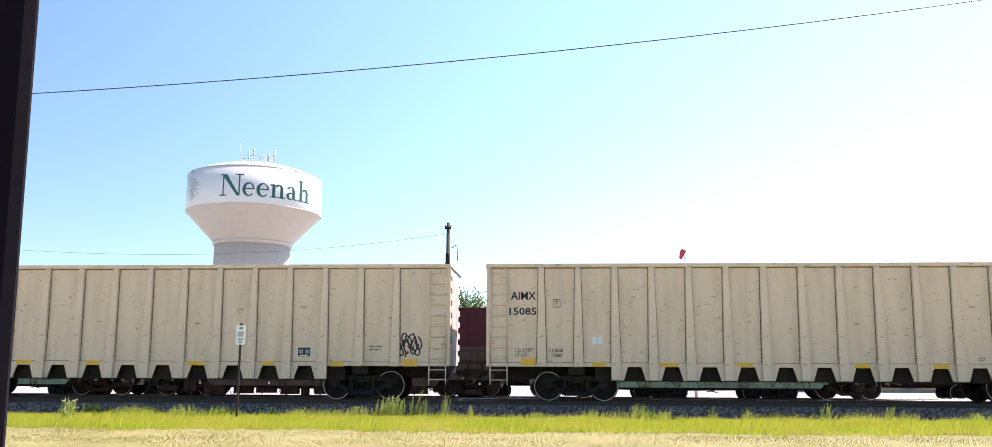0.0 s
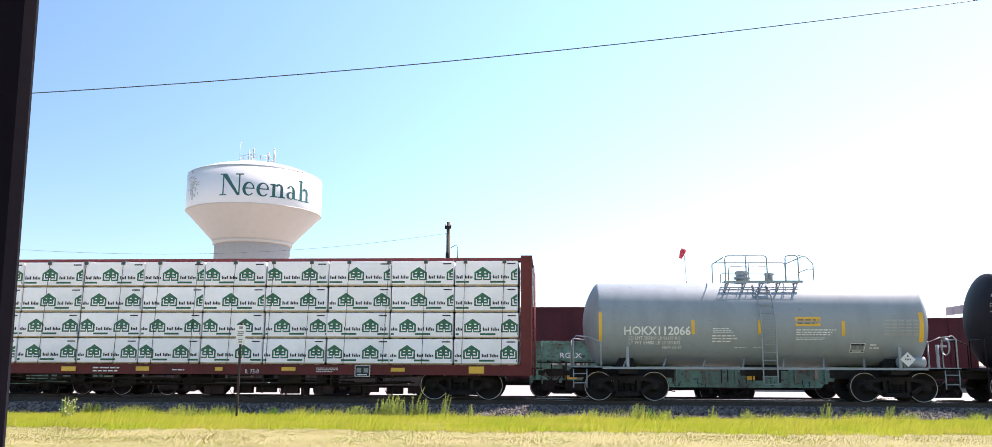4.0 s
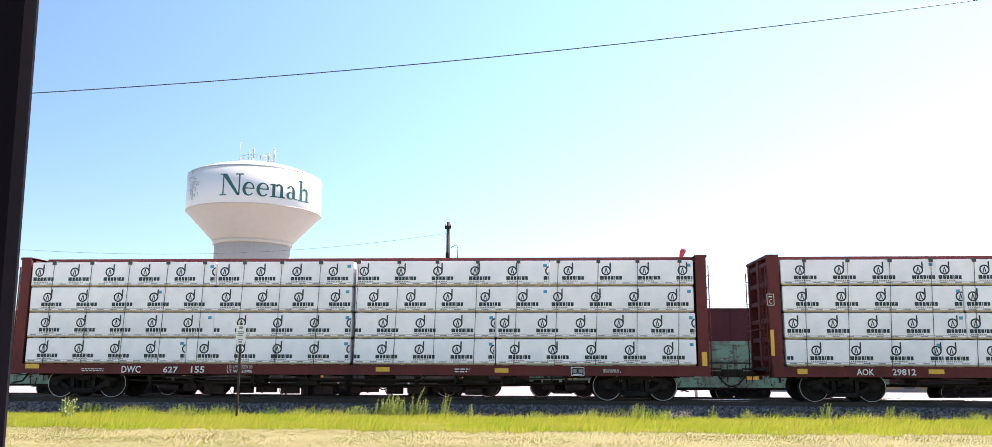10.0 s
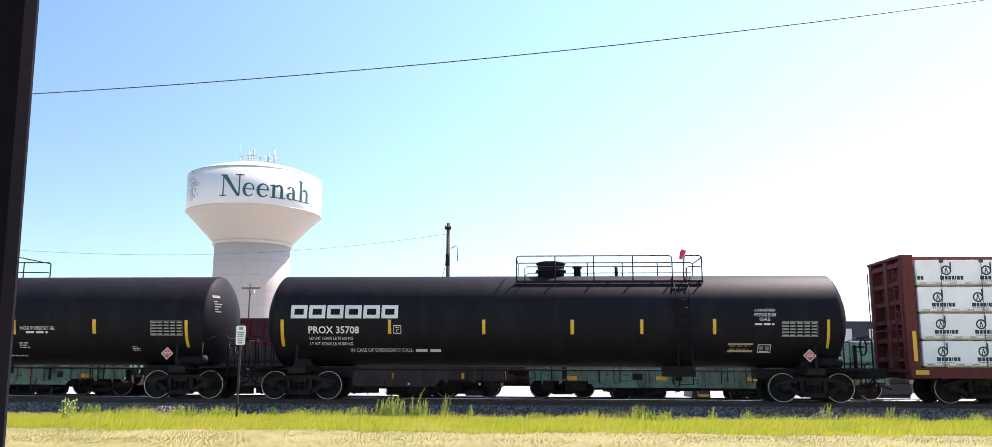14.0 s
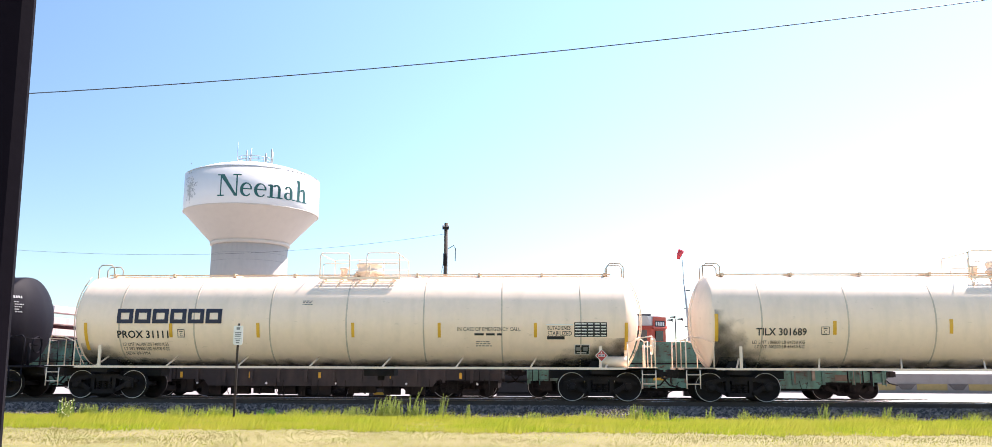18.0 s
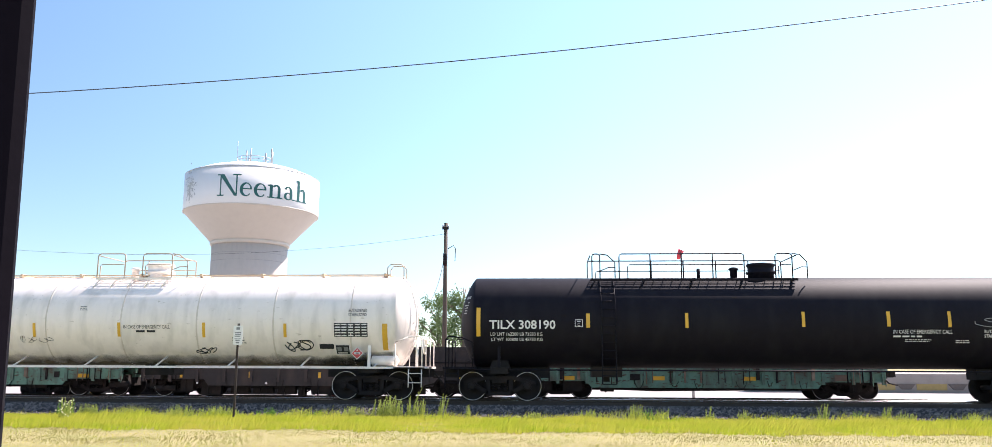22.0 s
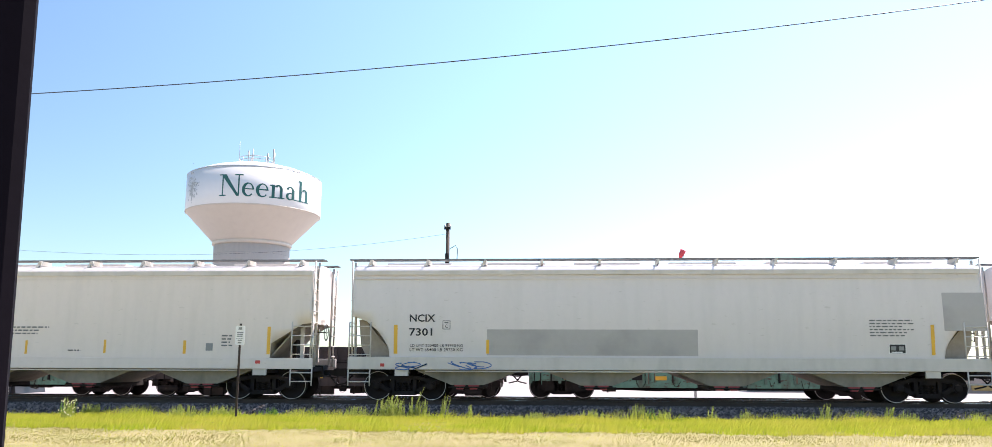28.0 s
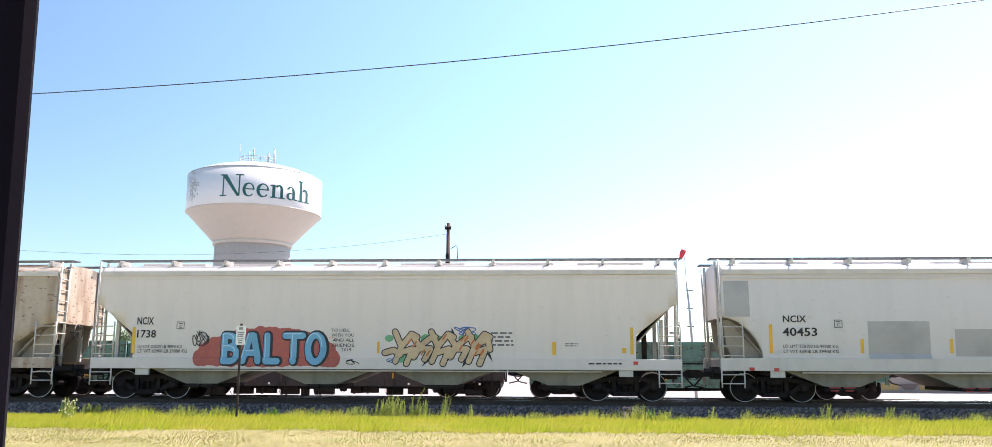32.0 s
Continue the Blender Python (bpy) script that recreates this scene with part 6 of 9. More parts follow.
# ---- the passing train, car by car ----
c1, s1 = gondola(-1.9, 17.9, "beige high-sided ribbed gondola car with black markings")
c2, s2 = gondola(-23.1, -3.2, "beige high-sided ribbed gondola car with black graffiti tags")
c3, s3 = tank_car(-39.5, -24.6, "faded black tank car with rusty-purple top", BLACK_FADED, 1.55, 2.60, deck=0.5, deck_len=2.1, dome=0.7, dome_w=0.26, dome_h=0.22, ladder=0.7, rails=((-0.45, 0.4, 0), (1.02, 1.41, 0)))
c4, s4 = tank_car(-52.2, -41.1, "blue-grey tank car with roof platform and side ladder", GRAY_PAINT, 1.38, 2.47, deck=0.26, deck_len=2.5, dome=-0.2, dome_w=0.2, dome_h=0.42, ladder=0.2, bar=True, rails=((-0.94, 0.4, 0), (0.99, 1.4, 1)), drop=0.05)
c5, s5 = centerbeam(-77.7, -53.9, "oxide-red centerbeam flatcar loaded with wrapped lumber")
lumber_load(-77.7, -53.9, "house", "white-wrapped lumber packs with green printed marks", 5)
LUMBER_CAR = "oxide-red centerbeam flatcar stacked with wrapped lumber"
c6, s6 = centerbeam(-101.6, -79.0, LUMBER_CAR)
c7, s7 = centerbeam(-126.4, -103.65, LUMBER_CAR)
c8, s8 = centerbeam(-151.2, -128.35, LUMBER_CAR)
c9, s9 = centerbeam(-175.6, -153.15, LUMBER_CAR)
for i, (a, b, joint) in enumerate(((-101.6, -79.0, 1.2), (-126.4, -103.65, -1.3), (-151.2, -128.35, 0.0), (-175.6, -153.15, -2.3))):
    lumber_load(a, b, "ring", "white-wrapped lumber packs with dark round printed marks", 10 + i, joint)
c10, s10 = tank_car(-196.3, -177.1, "long glossy black tank car with long roof railing", BLACK_PAINT, 1.52, 2.60, deck=1.9, deck_len=6.1, dome=0.0, dome_w=0.45, dome_h=0.5, ladder=4.2, drop=0.28, rails=((-1.14, 3.96, 0), (4.33, 4.92, 0)))
c11, s11 = tank_car(-214.6, -197.6, "glossy black tank car with short roof platform", BLACK_PAINT, 1.52, 2.60, deck=-0.42, deck_len=3.05, dome=-0.73, dome_w=0.44, dome_h=0.42, ladder=-0.04, drop=0.2, rails=((-1.92, -0.18, 0), (0.4, 1.1, 0)))
c12, s12 = tank_car(-235.4, -215.3, "cream tank car with soot-stained lower shell", CREAM_PAINT, 1.52, 2.58, deck=0.1, deck_len=2.65, dome=0.24, dome_w=0.42, dome_h=0.5, rails=((-1.25, -0.26, 0), (0.33, 1.46, 0)), rail_paint=CREAM_PAINT, ladder=0.9, seams=7, bar=True, hoops=True, side_ladder=False)
c13, s13 = tank_car(-256.2, -237.1, "cream tank car with navy markings and roof walk", CREAM_PAINT, 1.52, 2.58, deck=0.27, deck_len=2.65, dome=0.41, dome_w=0.42, dome_h=0.5, rails=((-1.08, -0.09, 0), (0.5, 1.6, 0)), rail_paint=CREAM_PAINT, ladder=0.9, seams=7, bar=True, hoops=True, side_ladder=False)
c14, s14 = tank_car(-275.2, -257.8, "glossy black tank car with white lettering", BLACK_PAINT, 1.52, 2.60, deck=0.16, deck_len=2.5, dome=0.82, dome_w=0.43, dome_h=0.4, ladder=-0.6, drop=0.2, rails=((-1.1, -0.21, -1), (0.02, 1.27, 1)))
c15, s15 = tank_car(-296.4, -276.8, "long glossy black tank car with long roof railing", BLACK_PAINT, 1.50, 2.55, deck=-2.13, deck_len=6.7, dome=0.28, dome_w=0.42, dome_h=0.5, ladder=-4.95, drop=0.15, rails=((-5.42, -5.16, 1), (-4.53, -0.48, 0), (0.52, 1.06, 1)))
c16, s16 = tank_car(-317.2, -297.9, "white tank car with navy markings and scrawled tags", WHITE_PAINT, 1.52, 2.58, deck=0.05, deck_len=2.65, dome=0.52, dome_w=0.42, dome_h=0.5, rails=((-1.25, -0.29, 0), (0.33, 1.35, 1)), rail_paint=RAIL_TAN, ladder=0.9, seams=7, bar=True, hoops=True, side_ladder=False)
c17, s17 = hopper(-337.9, -318.6, "light grey covered hopper car with sloped cut-away ends")
c18, s18 = hopper(-358.7, -339.3, "light grey covered hopper car with darker repainted band", "round", gate=RED_GATE)
c19, s19 = hopper(-379.95, -360.1, "light grey covered hopper car with repainted patch", "round", gate=RED_GATE)
c20, s20 = hopper(-400.4, -381.3, "light grey covered hopper car with yellow reflectors", "slope", gate=RED_GATE, plates=(-1,))
c21, s21 = hopper(-421.5, -402.05, "light grey covered hopper car with square grey patches", "round", gate=RED_GATE)
c22, s22 = hopper(-441.9, -422.9, "light grey covered hopper car with colourful graffiti", "steep")
c23, s23 = hopper(-462.6, -443.35, "dusty tan-stained covered hopper car", paint=DUSTY_TAN)



def stain_patch(car, x0, x1, radius, zc, z0, z1, material, name="soot_stain", label="dark grime on the lower shell"):
    """A film of grime on the near side of a tank, just off the paint."""
    bm = B()
    nx, nz = 28, 12
    p0, p1 = (math.acos(max(-1.0, min(1.0, (zc - z) / radius))) for z in (z0, z1))
    grid = []
    for i in range(nx + 1):
        x = x0 + (x1 - x0) * i / nx
        r = radius + 0.005
        grid.append([bm.verts.new((x, -r * math.sin(p), zc - r * math.cos(p))) for p in np.linspace(p0, p1, nz + 1)])
    for a, b in zip(grid, grid[1:]):
        for j in range(nz):
            bm.faces.new((a[j], b[j], b[j + 1], a[j + 1])).smooth = True
    part(name, bm, material, car, label, flip=False)


def scuffs(car, length, seed):
    """Short dark scratches and scrapes on the side panels."""
    rnd = random.Random(seed)
    bm = B()
    for k in range(75):
        x, z = rnd.uniform(-length, length), rnd.choice((rnd.uniform(1.4, 4.1), rnd.gauss(2.7, 0.5)))
        for j in range(rnd.choice((1, 1, 2, 3))):
            a, n, w = rnd.choice((rnd.gauss(0.1, 0.4), rnd.uniform(0, 3.1))), rnd.uniform(0.015, 0.10), rnd.uniform(0.003, 0.008)
            x, z = x + rnd.gauss(0, 0.06), z + rnd.gauss(0, 0.06)
            dx, dz = n * math.cos(a), n * math.sin(a)
            poly(bm, [(x - dx, z - dz), (x + dz * w / n, z - w), (x + dx, z + dz), (x - dz * w / n, z + w)], -1.526)
    ob = part("scratches", bm, FADED_MARK, car, "short dark scratches", flip=False)
    tagged(ob, "short dark scratches", kind="stuff")


scuffs(c1, 9.4, 1)
scuffs(c2, 9.4, 2)
stain_patch(c12, -9.48, -7.2, 1.52, 2.58, 1.1, 2.9, SOOT_RIGHTWARD)
stain_patch(c12, -9.3, 9.2, 1.52, 2.58, 1.08, 1.42, SOOT)
stain_patch(c13, -8.6, 8.6, 1.52, 2.58, 1.08, 1.36, SOOT)
stain_patch(c13, 5.2, 8.98, 1.52, 2.58, 1.1, 2.0, SOOT_LEFTWARD)
stain_patch(c13, -8.95, -6.0, 1.52, 2.58, 1.1, 1.8, SOOT_RIGHTWARD)
stain_patch(c16, -8.7, 8.7, 1.52, 2.58, 1.09, 1.5, GRIME_FILM)
stain_patch(c16, -9.05, -6.5, 1.52, 2.58, 1.12, 1.9, SOOT_RIGHTWARD)
stain_patch(c16, 4.0, 9.0, 1.52, 2.58, 1.1, 1.55, SOOT_LEFTWARD)
stain_patch(c3, -6.88, 6.88, 1.55, 2.60, 2.9, 4.15, RUST_BLOOM, "rust_bloom", "purple-brown rust along the top of the shell")


def head_stencil(car, half, radius, zc, material, seed):
    """Small white lines stencilled on both heads of a tank."""
    rnd = random.Random(seed)
    head = DISH * radius

    def at(d, y, z):
        r = math.hypot(y, z - zc) / radius
        return (d * (half - head * dish(min(r, 1.0)) + 0.015), y, z)
    for d in (-1, 1):
        bm = B()
        for k, (h, w) in enumerate(((0.085, 0.34), (0.03, 0.14), (0.035, 0.3), (0.035, 0.26), (0.035, 0.18), (0.035, 0.24))):
            z = zc + 0.72 - (0.0 if k == 0 else 0.06 + k * 0.085)
            y = -1.18 + 0.05 * rnd.random()
            while y < -1.18 + w:
                e = y + rnd.uniform(0.03, 0.07)
                bm.faces.new([bm.verts.new(at(d, q, v)) for q, v in ((y, z), (e, z), (e, z + h), (y, z + h))])
                y = e + 0.018
        tagged(part("stencil_block", bm, material, car, flip=False), kind="stuff")


for car, (left, right), rz in ((c3, (-39.5, -24.6), (1.55, 2.60)), (c10, (-196.3, -177.1), (1.52, 2.60)), (c11, (-214.6, -197.6), (1.52, 2.60)), (c14, (-275.2, -257.8), (1.52, 2.60)), (c15, (-296.4, -276.8), (1.50, 2.55))):
    head_stencil(car, (right - left) / 2, rz[0], rz[1], PALE_PRINT, 3)


# ---- standing cars on the siding ----
def low_gondola(x0, x1, paint, height, label, half=0.0, tall=False):
    car = thing("siding_gondola", label, "railway car", pose((x0 + x1) / 2, SIDING, -0.05), group="cars standing on the siding")
    L = (x1 - x0) / 2
    z0 = 0.95
    for s in (-1, 1):
        bm = B()
        box(bm, -L, L, *sorted((s * 1.45, s * 1.5)), z0, height - 0.08)
        e = L - (half or L - 1.35) + 1.1
        prism(bm, [(-L, z0), (L, z0), (L, 0.55), (L - e, 0.55), (L - e - 0.2, 0.29), (-L + e + 0.2, 0.29), (-L + e, 0.55), (-L, 0.55)], *sorted((s * 1.42, s * 1.48)))
        part("side_wall", bm, paint, car)
        bm = B()
        box(bm, -L - 0.05, L + 0.05, *sorted((s * 1.45, s * 1.58)), height - 0.14, height)
        box(bm, -L, L, *sorted((s * 1.49, s * 1.56)), z0 + 0.42, z0 + 0.5)
        part("top_rail", bm, paint, car)
    bm = B()
    tube(bm, [(-L + 0.3, -1.62, 1.28), (L - 0.3, -1.62, 1.28)], 0.03, 5)
    part("air_pipe", bm, DARK_STEEL, car)
    for d in (-1, 1):
        for x in (0.9, 1.5):
            bm = B()
            tube(bm, [(d * (L - x), -1.6, 0.5), (d * (L - x), -1.6, 1.3), (d * (L - x + 0.2), -1.6, 1.34)], 0.03, 5)
            part("brake_rod", bm, DARK_STEEL, car)
    rb = B()
    box(rb, -0.06, 0.06, -1.58, -1.5, 0.45, height - 0.14)
    rib = finish(rb, "side_post", paint)
    n = max(4, int(2 * L / 1.15))
    for i in range(n + 1):
        x = -L + 0.06 + i * (2 * L - 0.12) / n
        part("side_post", rib, None, car, at=pose(x, 0, 0))
        part("side_post", rib, None, car, at=pose(x, 0, 0, 0, 0, 180))
    bm = B()
    box(bm, -L, L, -1.45, 1.45, z0, z0 + 0.08)
    box(bm, -L, L, -0.3, 0.3, 0.6, z0)
    for d in (-1, 1):
        box(bm, *sorted((d * L, d * (L - 0.08))), -1.5, 1.5, z0, height)
    part("tub_frame", bm, paint, car)
    for d in (-1, 1):
        bm = B()
        rungs(bm, *sorted((d * (L - 0.5), d * L)), -1.6, 0.4, height, 5)
        part("side_ladder", bm, paint, car)
        bm = B()
        box(bm, *sorted((d * L, d * (L + 0.16))), -1.45, -0.5, 1.0, height - 0.1)
        box(bm, *sorted((d * (L + 0.02), d * (L + 0.24))), -1.5, -0.45, 1.45, 1.55)
        part("end_box", bm, paint, car)
        bm = B()
        tube(bm, [(d * (L + 0.2), -0.7, 0.9), (d * (L + 0.2), -0.7, height + 0.25)], 0.05, 6)
        lathe(bm, [(d * (L + 0.25), 0.25), (d * (L + 0.3), 0.27)], "x", 14, 0, (0, -0.7, height), caps=False)
        part("brake_wheel", bm, paint, car)
    bm = B()
    tube(bm, [(-L + 1, -1.2, 0.5), (0, -1.25, 0.42), (L - 1, -1.2, 0.5)], 0.03, 5)
    tube(bm, [(-L + 1.5, -0.9, 0.4), (L - 1.5, -0.9, 0.36)], 0.04, 5)
    lathe(bm, [(-0.6, 0.02), (-0.55, 0.17), (0.3, 0.17), (0.35, 0.02)], "x", 12, 0, (-0.8, -1.0, 0.5))
    box(bm, 0.5, 0.9, -1.2, -0.9, 0.3, 0.6)
    for x in (-L + 2.9, L - 2.9, 0.0):
        tube(bm, [(x, -1.3, 0.7), (x + 0.1, -1.3, 0.3), (x + 0.3, -1.2, 0.25)], 0.025, 5)
    part("brake_gear", bm, GRIME, car)
    for d in (-1, 1):
        bm = B()
        box(bm, *sorted((d * (L - 0.15), d * ((half or L - 1.35) + 1.15))), -1.1, 1.1, 0.24, 0.72)
        part("draft_gear_housing", bm, GRIME, car)
    for y, z in ((-1.1, 0.22), (-0.5, 0.16), (0.6, 0.24)):
        bm = B()
        h = (half or L - 1.35) - 1.0
        tube(bm, [(-h, y, z + 0.1), (-h * 0.4, y, z), (h * 0.3, y, z + 0.04), (h, y, z + 0.1)], 0.035, 5)
        part("brake_rod", bm, GRIME, car)
    bm = B()
    box(bm, -h, h, -0.3, 0.3, 0.17, 0.7)
    part("centre_sill", bm, GRIME, car)
    # hanging brake gear: boxes, cylinders and loops of hose between the wheels
    rnd = random.Random(int(x0 * 10) + 400)
    x = -L + 0.5
    while x < L - 0.6:
        w = rnd.uniform(0.25, 0.9)
        zb = rnd.uniform(-0.13, 0.05) if tall else rnd.uniform(0.12, 0.42)
        bm = B()
        y = rnd.uniform(-1.35, -0.9)
        if rnd.random() < 0.3:
            lathe(bm, [(x, 0.02), (x + 0.04, 0.13), (x + w, 0.13), (x + w + 0.04, 0.02)], "x", 12, 0, (0, y, zb + 0.16))
        else:
            box(bm, x, x + w, y, y + 0.3, zb, 0.7)
            box(bm, x + w * 0.3, x + w * 0.3 + 0.07, y - 0.06, y, zb - 0.03, 0.75)
        part("brake_box", bm, GRIME, car)
        if rnd.random() < 0.7:
            bm = B()
            a = rnd.uniform(0.2, 0.5)
            tube(bm, [(x, -1.5, 0.6), (x + a * 0.12, -1.5, zb + 0.14), (x + a * 0.35, -1.5, zb), (x + a * 0.65, -1.5, zb), (x + a * 0.88, -1.5, zb + 0.14), (x + a, -1.5, 0.55)], 0.013, 5)
            part("air_hose", bm, GRIME, car)
        x += w + (rnd.uniform(0.05, 0.35) if tall else rnd.uniform(0.3, 1.1))
    if not tall:
        # ledges, brackets and rusted panels on the side
        for k in range(int(2 * L / 0.75)):
            x = -L + 0.4 + k * 0.75 + rnd.uniform(-0.2, 0.2)
            bm = B()
            kind = rnd.randrange(4)
            if kind == 0:
                box(bm, x, x + 0.12, -1.6, -1.5, 0.62, rnd.uniform(1.0, 1.4))
            elif kind == 1:
                box(bm, x, x + rnd.uniform(0.3, 0.9), -1.56, -1.5, 0.98, 1.04)
                box(bm, x + 0.1, x + 0.16, -1.6, -1.5, 0.5, 1.0)
            elif kind == 2:
                tube(bm, [(x, -1.6, 0.45), (x, -1.6, 1.2), (x + 0.25, -1.6, 1.24), (x + 0.25, -1.6, 0.5)], 0.02, 5)
            else:
                box(bm, x, x + rnd.uniform(0.2, 0.5), -1.53, -1.5, 0.6, 0.85)
            part("side_bracket", bm, (GRIME, RUST_AND_SHADE, DARK_STEEL)[rnd.randrange(3)], car)
    add_trucks(car, half or L - 1.35, SIDING_RAIL + 0.05)
    add_couplers(car, L + 0.1)
    n = 5 if tall else 4
    for k in range(n):
        x = -L + 1.7 + k * (2 * L - 3.4) / (n - 1)
        bm = B()
        if tall:
            decal(bm, x - 0.055, x + 0.055, 0.62, 0.86, flat_side(-1.5), lift=0.02)
            dot = B()
            poly(dot, [(x + 0.7 + 0.05 * math.cos(a), 0.4 + 0.05 * math.sin(a)) for a in np.linspace(0, 5.5, 8)], -1.49)
            part("white_dot", dot, WHITE_MARK, car, flip=False)
        else:
            decal(bm, x - 0.25, x + 0.25, 0.6, 0.76, flat_side(-1.5), lift=0.02)
        part("reflector", bm, YELLOW_TAPE, car, flip=False)
    return car


g1 = low_gondola(-0.75, 13.75, GREEN_CAR, 2.17, "weathered sea-green low gondola car standing on the siding")
g2 = low_gondola(-17.2, -1.85, CHARCOAL_CAR, 1.93, "dark grimy low gondola car standing on the siding", 6.1, True)
g3 = low_gondola(-32.6, -18.1, GREEN_CAR, 2.17, "chipped sea-green low gondola car standing on the siding")
bars(-6.4, -4.6, 1.12, 1.32, 1, flat_side(-1.5), WHITE_MARK, g1, 3)
letter("RGLX", -5.65, -4.75, 1.46, 1.68, flat_side(-1.57), WHITE_MARK, g2, 0.012)
letter("7235", -5.6, -4.8, 1.16, 1.36, flat_side(-1.57), WHITE_MARK, g2, 0.012)
letter("RGLX", -6.0, -5.1, 1.46, 1.68, flat_side(-1.57), WHITE_MARK, g1, 0.012)


# ---- the slow train on the far track ----
# sunlight on the boxcar ends, put into their colour as pale pink
SUNLIT_END = mat("sunlit_end_tone", (0.62, 0.50, 0.48), 0.7, vary=0.12, stain=(0.3, 0.16, 0.14), amount=0.4, streak=3)
CAB_GREY = mat("cab_roof_grey", (0.62, 0.58, 0.57), 0.6, vary=0.1, stain=(0.4, 0.36, 0.34), amount=0.3)


def boxcar(left, right, paint, label, top=4.66, ends=None):
    car = thing("boxcar", label, "railway car", pose((left + right) / 2, FAR_TRACK, FAR_RAIL), group="cars of the far train")
    FAR_TRAIN.append(car)
    L = (right - left) / 2
    bm = B()
    box(bm, -L, L, -1.5, 1.5, 1.05, top - 0.15)
    part("body", bm, paint, car)
    bm = B()
    prism(bm, [(-L - 0.05, top - 0.15), (L + 0.05, top - 0.15), (L + 0.05, top - 0.08), (-L - 0.05, top - 0.08)], -1.55, 1.55)
    prism(bm, [(-L, top - 0.08), (L, top - 0.08), (L, top), (-L, top)], -0.8, 0.8)
    part("roof", bm, paint, car)
    for s in (-1, 1):
        bm = B()
        box(bm, -1.6, 1.6, *sorted((s * 1.5, s * 1.58)), 1.1, top - 0.3)
        part("sliding_door", bm, paint, car)
    pm = B()
    box(pm, -0.05, 0.05, -1.55, -1.5, 1.05, top - 0.15)
    post = finish(pm, "side_post", paint)
    for i in range(13):
        x = -L + 0.1 + i * (2 * L - 0.2) / 12
        if abs(x) > 1.7:
            part("side_post", post, None, car, at=pose(x, 0, 0))
            part("side_post", post, None, car, at=pose(x, 0, 0, 0, 0, 180))
    for d in (-1, 1):
        bm = B()
        for k in range(6):
            z = 1.35 + k * 0.6
            w = 0.30 if d > 0 else 0.1
            prism(bm, [(d * L, z), (d * (L + w), z + 0.05), (d * (L + w), z + 0.38), (d * L, z + 0.43)], -1.42, 1.42)
        part("corrugated_end", bm, ends or SUNLIT_END, car, "" if ends else "ribbed end, sunlight painted in as pale pink")
    bm = B()
    box(bm, -L, L, -0.4, 0.4, 0.7, 1.05)
    box(bm, -L, L, -1.45, 1.45, 0.9, 1.05)
    part("underframe", bm, GRIME, car)
    add_trucks(car, L - 1.9)
    add_couplers(car, L + 0.15)
    return car


far_cars = []
for left, right, paint, lab, top in ((-5.2, 7.5, MAROON, "maroon boxcar with white stencils and a ribbed end painted as sunlit", 4.66), (9.1, 22.9, MAROON, "lower maroon boxcar with corrugated ends", 4.12), (24.6, 39.3, MAROON, "tall maroon boxcar coupled to the locomotive", 4.6),
                                     (-21.6, -6.7, TAN_CAR, "tan boxcar with plain ribbed sides", 4.5), (-37.5, -22.9, TAN_CAR, "faded tan boxcar at the tail of the far train", 4.5)):
    far_cars.append(boxcar(left, right, paint, lab, top, ends=paint if right < 0 else None))
for car, x in ((far_cars[0], -3.3), (far_cars[2], 0.3)):
    bars(x, x + 1.4, 3.75, 4.15, 3, flat_side(-1.52), WHITE_MARK, car, 7)
bars(-1.0, 3.2, 2.5, 3.2, 1, flat_side(-1.6), NAVY_MARK, far_cars[3], 3)


